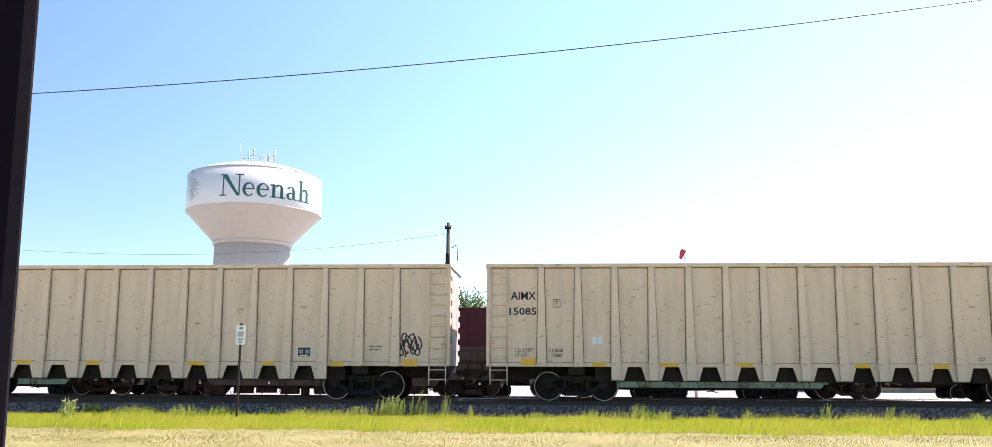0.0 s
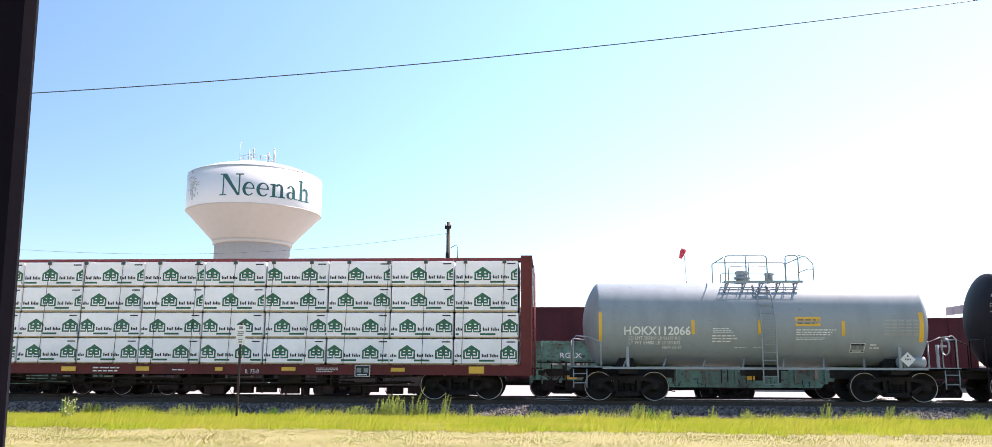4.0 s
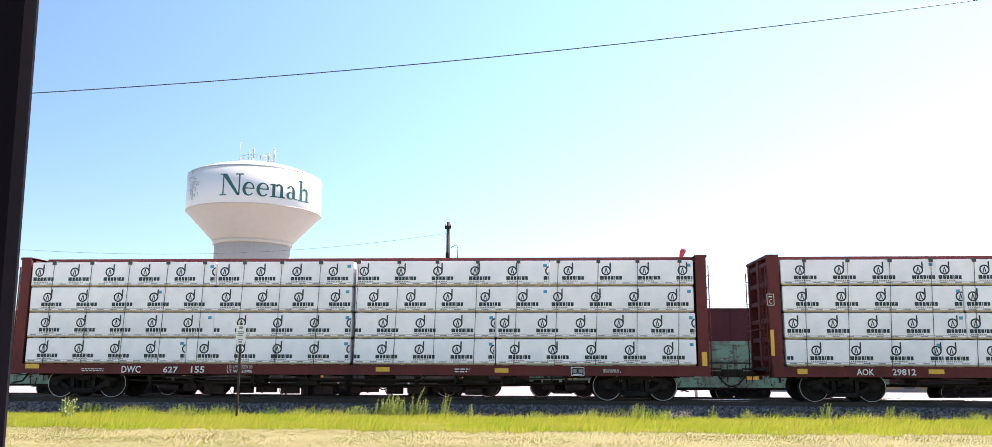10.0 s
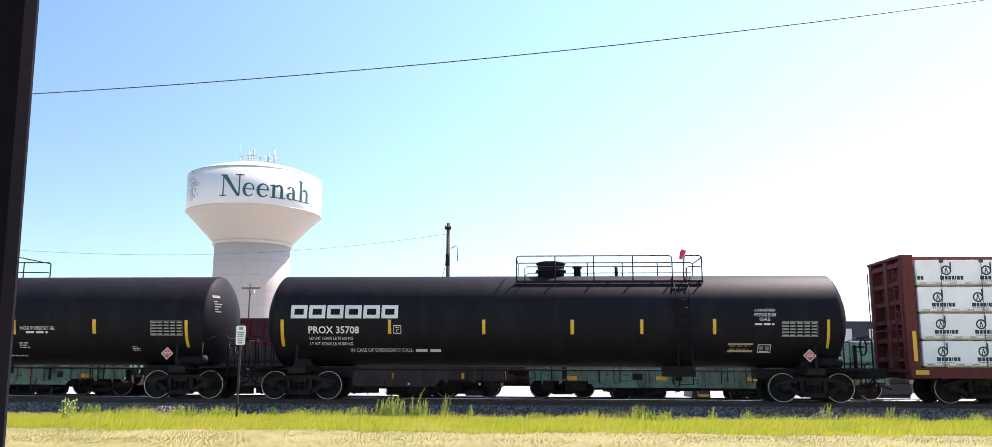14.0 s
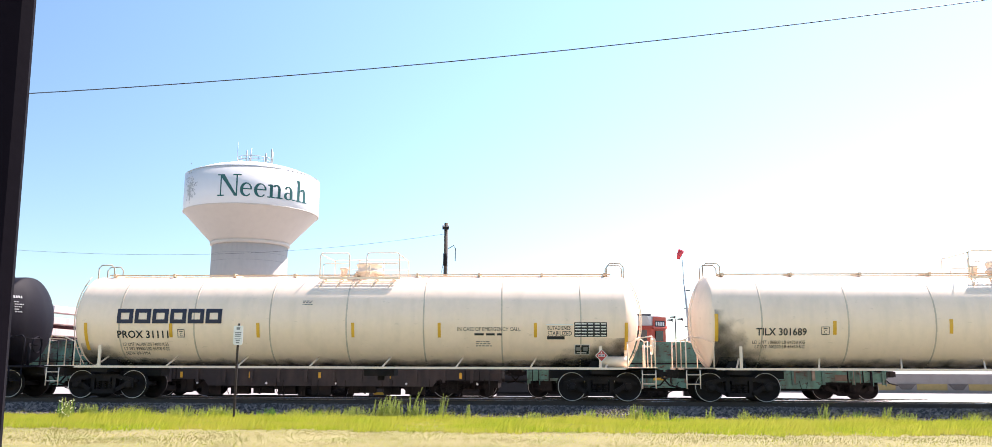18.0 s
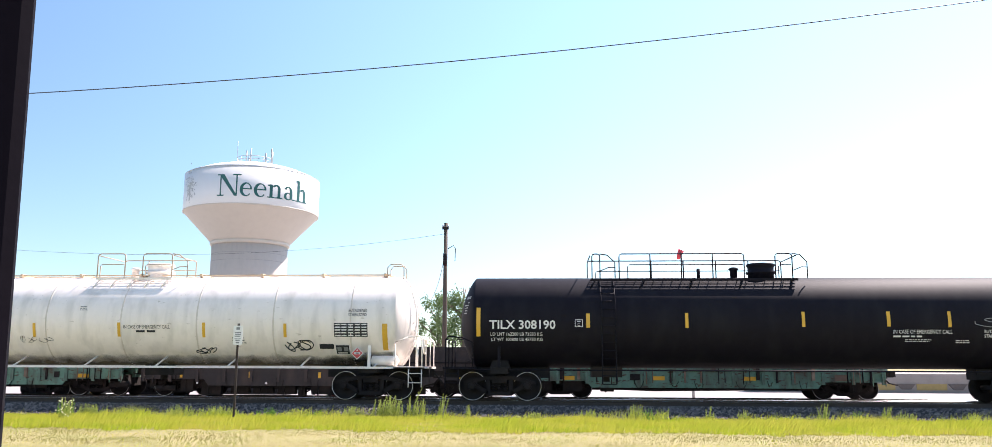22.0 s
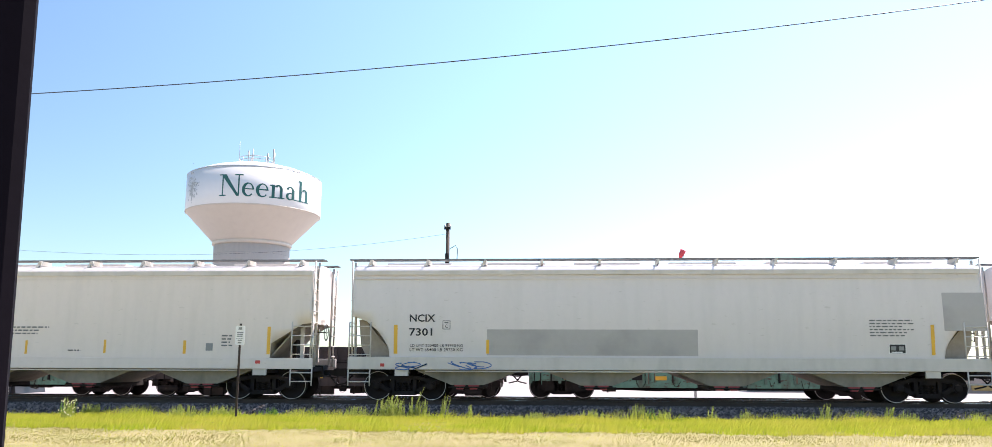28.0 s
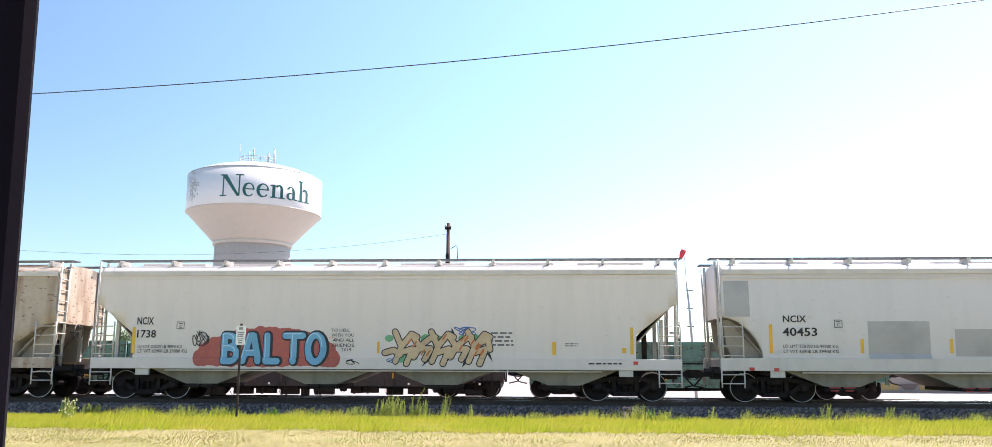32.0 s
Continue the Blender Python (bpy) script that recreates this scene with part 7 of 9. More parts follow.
def locomotive(x):
    car = thing("locomotive", "black and red diesel locomotive with white side shapes", "locomotive", pose(x, FAR_TRACK, FAR_RAIL), group="cars of the far train")
    FAR_TRAIN.append(car)
    bm = B()
    box(bm, -8.9, 8.9, -1.5, 1.5, 1.1, 1.45)
    part("frame", bm, LOCO_BLACK, car)
    bm = B()
    box(bm, -8.1, 2.6, -0.95, 0.95, 1.45, 3.98)
    bmesh.ops.bevel(bm, geom=bm.edges[:], offset=0.08, segments=2, affect="EDGES")
    part("long_hood", bm, LOCO_BLACK, car)
    bm = B()
    box(bm, 2.6, 4.0, -1.05, 1.05, 3.36, 4.35)
    bmesh.ops.bevel(bm, geom=bm.edges[:], offset=0.05, segments=1, affect="EDGES")
    part("blower_housing", bm, LOCO_BLACK, car)
    for k in range(4):
        bm = B()
        box(bm, 2.75, 3.85, -1.08, -1.05, 3.5 + k * 0.2, 3.58 + k * 0.2)
        part("louvre", bm, GRIME, car)
    bm = B()
    box(bm, 2.6, 4.0, -1.0, 1.0, 1.45, 3.36)
    part("machine_cabinet", bm, CAB_GREY, car, "pale grey cabinet behind the cab")
    bm = B()
    box(bm, -8.5, -8.05, -0.93, 0.93, 1.45, 4.1)
    bmesh.ops.bevel(bm, geom=bm.edges[:], offset=0.08, segments=2, affect="EDGES")
    part("hood_end", bm, LOCO_RED, car, "red end of the long hood")
    # cab: straight sides and a front that narrows to the nose
    plan = [(4.0, -1.5), (6.15, -1.5), (7.0, -0.85), (7.0, 0.85), (6.15, 1.5), (4.0, 1.5)]

    def slab(z0, z1, grow=0.0, top=0.0):
        m = B()
        lo = [m.verts.new((x + (grow if x > 5 else -grow), y + math.copysign(grow, y), z0)) for x, y in plan]
        hi = [m.verts.new((x + (top if x > 5 else -top), y + math.copysign(top, y), z1)) for x, y in plan]
        m.faces.new(lo)
        m.faces.new(hi)
        for i in range(6):
            m.faces.new((lo[i], lo[(i + 1) % 6], hi[(i + 1) % 6], hi[i]))
        return m
    part("cab", slab(1.45, 3.6), LOCO_RED, car, "red cab")
    part("roof_edge", slab(3.6, 3.72, 0.1, 0.06), LOCO_RED, car)
    part("cab_roof", slab(3.72, 4.2, -0.02, -0.25), CAB_GREY, car, "grey cab roof")
    bm = B()
    prism(bm, [(2.6, 1.45), (4.0, 1.45), (4.0, 3.4), (2.98, 1.95), (2.6, 1.95)], -1.5, -1.0)
    part("battery_box", bm, LOCO_RED, car)
    bm = B()
    bmesh.ops.create_cube(bm, size=1.0, matrix=pose(6.6, -1.19, 3.85, 0, 0, 37.4) @ Matrix.Diagonal((0.95, 0.12, 0.62, 1)))
    part("front_headboard", bm, LOCO_RED, car)
    bm = B()
    bmesh.ops.create_cube(bm, size=1.0, matrix=pose(6.63, -1.25, 3.82, 0, 0, 37.4) @ Matrix.Diagonal((0.72, 0.04, 0.3, 1)))
    part("number_board", bm, BLACK_MARK, car)
    for k in range(4):
        bm = B()
        bmesh.ops.create_cube(bm, size=1.0, matrix=pose(6.43 + 0.135 * k, -1.425 + 0.103 * k, 3.82, 0, 0, 37.4) @ Matrix.Diagonal((0.1, 0.03, 0.18, 1)))
        part("number_mark", bm, WHITE_MARK, car)
    bm = B()
    bmesh.ops.create_cube(bm, size=1.0, matrix=pose(6.6, -1.2, 3.22, 0, 0, 37.4) @ Matrix.Diagonal((0.55, 0.05, 0.5, 1)))
    part("front_window", bm, DARK_GLASS, car)
    bm = B()
    box(bm, 7.0, 8.5, -0.95, 0.95, 1.45, 2.92)
    bmesh.ops.bevel(bm, geom=bm.edges[:], offset=0.07, segments=2, affect="EDGES")
    part("short_hood", bm, LOCO_RED, car)
    bm = B()
    box(bm, 6.2, 8.8, -1.5, 1.5, 1.45, 2.48)
    part("front_platform", bm, LOCO_BLACK, car)
    bm = B()
    prism(bm, [(3.1, 1.95), (4.1, 3.35), (4.22, 3.35), (3.22, 1.95)], -1.515, -1.5)
    part("white_stripe", bm, WHITE_MARK, car)
    bm = B()
    box(bm, 4.5, 5.9, -1.515, -1.5, 2.85, 3.5)
    part("cab_window", bm, DARK_GLASS, car)
    for x, r in ((-5.0, 0.65), (-2.8, 0.65), (-6.8, 0.5)):
        bm = B()
        lathe(bm, [(3.95, r), (4.12, r), (4.16, r * 0.8)], "z", 18, 0, (x, 0, 0))
        part("radiator_fan", bm, LOCO_BLACK, car)
    bm = B()
    s = flat_side(-0.955)
    for x0, x1, z0, z1 in ((-3.2, -2.7, 2.0, 3.6), (-3.2, -1.6, 3.2, 3.6), (-3.2, -1.6, 2.0, 2.4), (-1.0, -0.5, 2.0, 3.6), (0.4, 0.9, 2.0, 3.6), (-0.6, 0.5, 2.6, 3.0)):
        decal(bm, x0, x1, z0, z1, s)
    part("white_side_shape", bm, WHITE_MARK, car, flip=False)
    bm = B()
    for s in (-1, 1):
        tube(bm, [(-8.7, s * 1.45, 2.3), (4.0, s * 1.45, 2.3)], 0.025, 5)
        for k in range(9):
            tube(bm, [(-8.7 + k * 1.58, s * 1.45, 1.45), (-8.7 + k * 1.58, s * 1.45, 2.3)], 0.02, 5)
    part("handrail", bm, WHITE_MARK, car)
    bm = B()
    box(bm, -2.2, 2.2, -1.4, 1.4, 0.22, 1.1)
    bmesh.ops.bevel(bm, geom=[g for g in bm.edges if abs(g.verts[0].co.x - g.verts[1].co.x) > 1], offset=0.2, segments=3, affect="EDGES")
    part("fuel_tank", bm, LOCO_BLACK, car)
    for d in (-1, 1):
        for side in (-1, 1):
            bm = B()
            box(bm, *sorted((d * 8.2, d * 8.9)), *sorted((side * 1.0, side * 1.46)), 0.2, 1.15)
            well = part("step_well", bm, LOCO_BLACK, car)
            for z in (0.26, 0.62, 0.98):
                bm = B()
                box(bm, *sorted((d * 8.3, d * 8.82)), *sorted((side * 1.44, side * 1.5)), z, z + 0.12)
                part("step_edge", bm, YELLOW_TAPE if z != 0.62 else LOCO_BLACK, well, "yellow edge of a step" if z != 0.62 else "")
            bm = B()
            tube(bm, [(d * 8.85, side * 1.5, 0.3), (d * 8.85, side * 1.5, 2.3)], 0.025, 5)
            part("grab_rail", bm, WHITE_MARK, car)
        bm = B()
        prism(bm, [(d * 8.9, 0.2), (d * 9.15, 0.2), (d * 8.95, 1.1), (d * 8.9, 1.1)], -1.3, 1.3)
        part("pilot_plate", bm, LOCO_BLACK, car)
    for d in (-1, 1):
        bm = B()
        for k in range(5):
            tube(bm, [(d * (3.2 + k * 0.9), -1.3, 0.35 + 0.1 * (k % 2)), (d * (3.7 + k * 0.9), -1.32, 0.6 - 0.1 * (k % 2))], 0.035, 5)
        box(bm, *sorted((d * 2.7, d * 3.3)), -1.35, -0.7, 0.45, 1.05)
        part("brake_rigging", bm, GRIME, car)
    letter("60", 4.95, 5.75, 2.28, 2.66, flat_side(-1.5), WHITE_MARK, car, 0.02, "cab_number")
    bm = B()
    box(bm, 5.2, 6.25, -0.7, 0.4, 4.15, 4.36)
    bmesh.ops.bevel(bm, geom=bm.edges[:], offset=0.03, segments=1, affect="EDGES")
    part("roof_cooler", bm, LOCO_BLACK, car)
    bm = B()
    tube(bm, [(7.6, -0.5, 2.9), (7.6, -0.5, 4.1)], 0.03, 6)
    for dx, z in ((-0.25, 4.05), (0.3, 4.1), (-0.1, 4.2)):
        lathe(bm, [(7.6 + dx - 0.2, 0.03), (7.6 + dx, 0.04), (7.6 + dx + 0.1, 0.1)], "x", 8, 0, (0, -0.5, z))
    part("air_horn", bm, LOCO_BLACK, car)
    for ob in car.children_recursive:
        for v in ob.data.vertices:
            v.co.x *= LOCO_LENGTH / 18.0
    add_trucks(car, 5.2)
    add_couplers(car, 8.2)
    return car


DARK_GLASS = mat("dark_cab_glass", (0.02, 0.025, 0.03), 0.08, vary=0.1, bump=0)
LOCO_LENGTH = 16.7
locomotive(48.4)


# ---- marks on the cars ----
def patch(x0, x1, z0, z1, side, material, car, name="painted_patch"):
    bm = B()
    decal(bm, x0, x1, z0, z1, side, lift=0.006)
    return part(name, bm, material, car, flip=False)


def frame_lines(bm, x0, x1, z0, z1, side, w, lift=0.016):
    for a, b, c, d in ((x0, x1, z0, z0 + w), (x0, x1, z1 - w, z1), (x0, x0 + w, z0, z1), (x1 - w, x1, z0, z1)):
        decal(bm, a, b, c, d, side, lift=lift)


def plate_box(x0, x1, z0, z1, side, material, car):
    """The small square that frames a clearance letter."""
    bm = B()
    frame_lines(bm, x0, x1, z0, z1, side, 0.018)
    w, h = x1 - x0, z1 - z0
    decal(bm, x0 + w * 0.25, x1 - w * 0.25, z1 - h * 0.3, z1 - h * 0.2, side, steps=1)
    part("plate_frame", bm, material, car, flip=False)
    letter("C", x0 + w * 0.33, x1 - w * 0.33, z0 + h * 0.15, z0 + h * 0.55, side, material, car)


def data_table(x0, x1, z0, z1, side, material, car):
    """A stencilled table of small figures."""
    neg = material is None
    bm = B()
    if neg:
        decal(bm, x0, x1, z0, z1, side, 1, lift=0.008)
    else:
        frame_lines(bm, x0, x1, z0, z1, side, 0.012)
    for i in range(5):
        z = z0 + (z1 - z0) * (i + 0.25) / 5
        h = (z1 - z0) / 5 * 0.42
        for j in range(5):
            a = x0 + (x1 - x0) * (j + 0.12) / 5
            decal(bm, a, a + (x1 - x0) / 5 * (0.75 if j else 0.85), z, z + h, side, steps=1, lift=0.014)
    part("capacity_table", bm, [WHITE_MARK if neg else (PALE_PRINT if material is WHITE_MARK else material), BLACK_MARK], car, flip=False)


NEG = None


def data_panel(x0, x1, z0, z1, side, material, car):
    """A dark consolidated-data panel with a pale border and divider."""
    bm = B()
    decal(bm, x0, x1, z0, z1, side, 0, lift=0.008)
    frame_lines(bm, x0, x1, z0, z1, side, 0.02, 0.014)
    w, h = x1 - x0, z1 - z0
    m = (x0 + x1) / 2
    decal(bm, x0 + w * 0.12, m - w * 0.08, z0 + h * 0.35, z0 + h * 0.75, side, 2, 0.014, 1)
    decal(bm, m + w * 0.08, x1 - w * 0.12, z0 + h * 0.35, z0 + h * 0.75, side, 2, 0.014, 1)
    decal(bm, x0 + w * 0.15, x1 - w * 0.2, z0 + h * 0.12, z0 + h * 0.22, side, 1, 0.014, 1)
    k = 0
    for f in bm.faces:
        if f.material_index == 0 and k > 0:
            c = f.calc_center_median()
            if f.calc_area() < w * h * 0.25 and (abs(c.x - x0) < 0.03 or abs(c.x - x1) < 0.03 or abs(c.z - z0) < 0.03 or abs(c.z - z1) < 0.03):
                f.material_index = 1
        k += 1
    part("data_panel", bm, [material, WHITE_MARK, GREY_PRINT], car, flip=False)


def placard(x, z, r, side, material, car):
    """A diamond hazard placard with a pale border and number panel."""
    bm = B()
    y = min(side(z) - 0.05, -1.5)
    poly(bm, [(x - r, z), (x, z - r), (x + r, z), (x, z + r)], y, 1)
    q = r * 0.86
    poly(bm, [(x - q, z), (x, z - q), (x + q, z), (x, z + q)], y - 0.004, 0)
    poly(bm, [(x - r * 0.5, z - r * 0.16), (x + r * 0.5, z - r * 0.16), (x + r * 0.5, z + r * 0.18), (x - r * 0.5, z + r * 0.18)], y - 0.008, 1)
    for k in range(4):
        a = x - r * 0.4 + k * r * 0.21
        poly(bm, [(a, z - r * 0.1), (a + r * 0.13, z - r * 0.1), (a + r * 0.13, z + r * 0.12), (a, z + r * 0.12)], y - 0.012, 2)
    poly(bm, [(x - r * 0.14, z + r * 0.35), (x + r * 0.14, z + r * 0.35), (x, z + r * 0.65)], y - 0.008, 1 if material is not WHITE_MARK else 2)
    part("placard", bm, [material, WHITE_MARK, BLACK_MARK], car, "diamond hazard placard", flip=False)


def brand_blocks(x0, x1, z0, z1, n, side, material, car):
    """An owner's mark drawn as plain hollow blocks."""
    w = (x1 - x0) / n
    t = min((z1 - z0) * 0.27, w * 0.27)
    for i in range(n):
        bm = B()
        a, b = x0 + i * w, x0 + (i + (0.9 if n <= 8 else 0.62)) * w
        if n > 8:
            decal(bm, a, b, z0, z1, side, steps=1)
        else:
            frame_lines(bm, a, b, z0, z1, side, t, 0.012)
        part("owner_mark", bm, material, car, flip=False)


def ribbon(bm, pts, w, side, lift=0.012, mi=0):
    """A painted stroke along a line of (x, z)."""
    k = len(pts)
    L, R = [], []
    for i, (x, z) in enumerate(pts):
        a, b = pts[max(i - 1, 0)], pts[min(i + 1, k - 1)]
        dx, dz = b[0] - a[0], b[1] - a[1]
        n = math.hypot(dx, dz) or 1
        ox, oz = -dz / n * w / 2, dx / n * w / 2
        L.append(bm.verts.new((x + ox, side(z) - lift, z + oz)))
        R.append(bm.verts.new((x - ox, side(z) - lift, z - oz)))
    for i in range(k - 1):
        bm.faces.new((R[i], R[i + 1], L[i + 1], L[i])).material_index = mi


def scrawl(x0, x1, z0, z1, n, w, side, material, car, seed):
    """A sprayed tag that cannot be read: a few looping strokes."""
    rnd = random.Random(seed)
    bm = B()
    W, H = x1 - x0, z1 - z0
    for k in range(n):
        cx, cz = x0 + W * (0.12 + 0.76 * (k + 0.5) / n), z0 + H * rnd.uniform(0.35, 0.65)
        rx, rz = min(W / n * rnd.uniform(0.6, 1.1), W * 0.3), H * rnd.uniform(0.25, 0.5)
        p1, p2, f = rnd.uniform(0, 6), rnd.uniform(0, 6), rnd.choice((1, 2, 1.5))
        pts = []
        for i in range(22):
            u = i / 21 * 4.8
            pts.append((min(max(cx + rx * math.sin(u * f + p1), x0), x1), min(max(cz + rz * math.cos(u + p2), z0), z1)))
        ribbon(bm, pts, w, side, 0.010 + 0.0006 * k)
    part("graffiti_tag", bm, material, car, flip=False)


def drape(bm, side, lift):
    """Lays a flat drawing on a car's side, over the step of the sill."""
    for z in (1.333, 1.345):
        bmesh.ops.bisect_plane(bm, geom=bm.verts[:] + bm.edges[:] + bm.faces[:], plane_co=(0, 0, z), plane_no=(0, 0, 1))
    for v in bm.verts:
        v.co.y += side(1.2 if v.co.z < 1.334 else max(v.co.z, 1.4)) - lift
    return bm


def fat_stroke(bm, pts, w, y0):
    """A sprayed stroke with round joints, drawn flat."""
    for i, ((ax, az), (bx, bz)) in enumerate(zip(pts, pts[1:])):
        d = math.hypot(bx - ax, bz - az) or 1.0
        ox, oz = -(bz - az) / d * w / 2, (bx - ax) / d * w / 2
        y = y0 - 0.0002 * i
        bm.faces.new([bm.verts.new((px, y, pz)) for px, pz in ((ax + ox, az + oz), (ax - ox, az - oz), (bx - ox, bz - oz), (bx + ox, bz + oz))])
    for i, (x, z) in enumerate(pts):
        bm.faces.new([bm.verts.new((x + w / 2 * math.cos(a), y0 - 0.0001 - 0.0002 * i, z + w / 2 * math.sin(a))) for a in np.linspace(0, 5.6, 10)])


def bow(cx, cz, rx, rz, a0, a1, n=12):
    return [(cx + rx * math.cos(radians(a0 + (a1 - a0) * i / n)), cz + rz * math.sin(radians(a0 + (a1 - a0) * i / n))) for i in range(n + 1)]


BLOCK_STROKES = {"B": ([(0.12, 0.0), (0.12, 1.0)], [(0.12, 1.0)] + bow(0.42, 0.77, 0.28, 0.22, 90, -90) + [(0.12, 0.53)], [(0.12, 0.53)] + bow(0.46, 0.26, 0.34, 0.26, 90, -90) + [(0.12, 0.0)]),
                 "A": ([(0.0, 0.0), (0.34, 1.0), (0.54, 1.0), (0.84, 0.0)], [(0.2, 0.33), (0.68, 0.33)]),
                 "L": ([(0.12, 1.0), (0.12, 0.0), (0.72, 0.0)],),
                 "T": ([(-0.05, 1.0), (0.9, 1.0)], [(0.42, 1.0), (0.42, 0.0)]),
                 "O": (bow(0.46, 0.5, 0.42, 0.52, 0, 360, 24),)}


def mural(x0, x1, z0, z1, a0, a1, b0, b1, side, car):
    """A sprayed block-letter piece: blue letters, dark outline, red cloud behind."""
    rnd = random.Random(9)
    bm = B()
    k = 0
    for i in range(30):
        u = i / 29
        x = x0 + 0.25 + u * (x1 - x0 - 0.5)
        top = z0 + (z1 - z0) * (0.42 + 0.56 * math.sin(math.pi * u) ** 0.6) - 0.2
        for z in np.linspace(z0 + 0.18, top, 5):
            k += 1
            r = rnd.uniform(0.17, 0.24)
            bm.faces.new([bm.verts.new((x + r * math.cos(a), -0.00003 * k, z + r * math.sin(a))) for a in np.linspace(0, 5.9, 16)])
    part("graffiti_cloud", drape(bm, side, 0.003), PAINT_RED, car, flip=False)
    bm = B()
    for i in range(150):
        x, z = rnd.uniform(x0 + 0.2, x1 - 0.2), rnd.uniform(z0 + 0.1, z1 - 0.35)
        r = rnd.uniform(0.012, 0.03)
        bm.faces.new([bm.verts.new((x + r * math.cos(a), 0, z + r * math.sin(a))) for a in np.linspace(0, 5.2, 6)])
    part("graffiti_dots", drape(bm, side, 0.009), PAINT_ORANGE, car, flip=False)
    cell = (a1 - a0) / 5
    for layer, grow, material, name in ((0.011, 0.12, BLACK_MARK, "graffiti_outline"), (0.018, 0.0, PAINT_BLUE, "graffiti_letter"), (0.026, -0.17, PAINT_PALE, "graffiti_highlight")):
        for i, ch in enumerate("BALTO"):
            bm = B()
            for j, line in enumerate(BLOCK_STROKES[ch]):
                pts = [(a0 + 0.12 + (i + u * 0.86) * cell, b0 + 0.13 + v * (b1 - b0 - 0.26)) for u, v in line]
                if grow < 0:
                    pts = [(x - 0.05, z + 0.06) for x, z in pts[:max(2, len(pts) // 2)]]
                fat_stroke(bm, pts, (0.21 if grow >= 0 else 0.2) + grow, -0.0012 * j)
            if name == "graffiti_outline":
                for v in bm.verts:
                    v.co.x += 0.03
            part(name, drape(bm, side, layer), material, car, flip=False)


def wild_style(x0, x1, z0, z1, side, car):
    """A tangled sprayed piece that cannot be read: ochre bodies, thin black edges, pointed ends, green flashes."""
    rnd = random.Random(17)
    bm = B()
    for k in range(9):
        x, z, r = x0 + (x1 - x0) * (k + 0.5) / 9, rnd.choice((z1 - 0.15, z0 + 0.25, z1 - 0.3)), rnd.uniform(0.1, 0.2)
        bm.faces.new([bm.verts.new((x + r * math.cos(a), -0.0005 * k, z + r * 0.8 * math.sin(a))) for a in np.linspace(0, 5.6, 10)])
    part("graffiti_flash", drape(bm, side, 0.003), PAINT_GREEN, car, flip=False)
    W, H = x1 - x0, z1 - z0
    lines = []
    for k in range(5):
        c = 0.14 + k * 0.165
        q = 0.12 * (k % 2)
        lines.append([(c - 0.02, 0.12 + q), (c + 0.03, 0.52), (c - 0.03, 0.92 - q)])
        lines.append([(c + 0.03, 0.52), (c + 0.12, 0.86 - q), (c + 0.17, 0.78)])
        lines.append([(c + 0.01, 0.34 + q), (c + 0.13, 0.46), (c + 0.08, 0.06 + q)])
    lines.append([(0.02, 0.35), (0.1, 0.42), (0.16, 0.3)])
    lines.append([(0.86, 0.6), (0.95, 0.72), (0.97, 0.45)])
    for layer, w, material, name in ((0.007, 0.235, BLACK_MARK, "graffiti_outline"), (0.014, 0.17, PAINT_TAN, "graffiti_body")):
        bm = B()
        for j, line in enumerate(lines):
            fat_stroke(bm, [(x0 + u * W, z0 + v * H) for u, v in line], w, -0.0003 * j)
        if name == "graffiti_outline":
            for u, v, du, dv in ((0.0, 0.25, 0.1, 0.12), (0.13, 1.0, 0.02, -0.25), (0.62, 1.05, 0.03, -0.25), (1.0, 0.1, -0.06, 0.3), (0.36, -0.02, 0.05, 0.2), (0.72, -0.05, 0.04, 0.25), (0.98, 0.9, -0.06, -0.2)):
                bm.faces.new([bm.verts.new((x0 + a * W, -0.004, z0 + b * H)) for a, b in ((u, v), (u + du - dv * 0.06, v + dv), (u + du + dv * 0.1, v + dv * 0.8))])
        part(name, drape(bm, side, layer), material, car, flip=False)
    bm = B()
    for k in range(16):
        x, z = rnd.uniform(x0 + 0.4, x1 - 0.4), rnd.uniform(z0 + 0.3, z1 - 0.3)
        fat_stroke(bm, [(x, z), (x + 0.1, z + 0.15)], 0.05, -0.0003 * k)
    part("graffiti_shade", drape(bm, side, 0.024), PAINT_ORANGE, car, flip=False)


PAINT_ORANGE = mat("orange_spray_paint", (0.5, 0.15, 0.04), 0.5, vary=0.15, bump=0)
PAINT_PALE = mat("pale_blue_spray_paint", (0.4, 0.62, 0.75), 0.5, vary=0.1, bump=0)

letter("AIMX", -9.18, -8.37, 3.20, 3.46, s1, BLACK_MARK, c1, 0.018)
letter("15085", -9.23, -8.36, 2.71, 2.95, s1, BLACK_MARK, c1, 0.018)
letter("LD LMT", -9.03, -8.50, 1.53, 1.65, s1, BLACK_MARK, c1)
letter("212600", -7.96, -7.52, 1.53, 1.65, s1, BLACK_MARK, c1, 0.005)
letter("LT WT", -9.03, -8.67, 1.37, 1.49, s1, BLACK_MARK, c1, 0.005)
letter("73800", -7.90, -7.54, 1.37, 1.49, s1, BLACK_MARK, c1, 0.005)
plate_box(-7.81, -7.59, 2.95, 3.22, s1, BLACK_MARK, c1)
reflectors([(-8.85, -8.40, 1.11, 1.35), (-6.60, -6.17, 1.08, 1.22), (-4.50, -3.91, 1.09, 1.22), (-2.09, -1.60, 1.10, 1.23), (1.49, 1.95, 1.07, 1.21), (3.88, 4.35, 1.06, 1.20)], s1, c1)
patch(-6.61, -6.45, 1.79, 2.01, s1, WHITE_MARK, c1, "painted_patch")
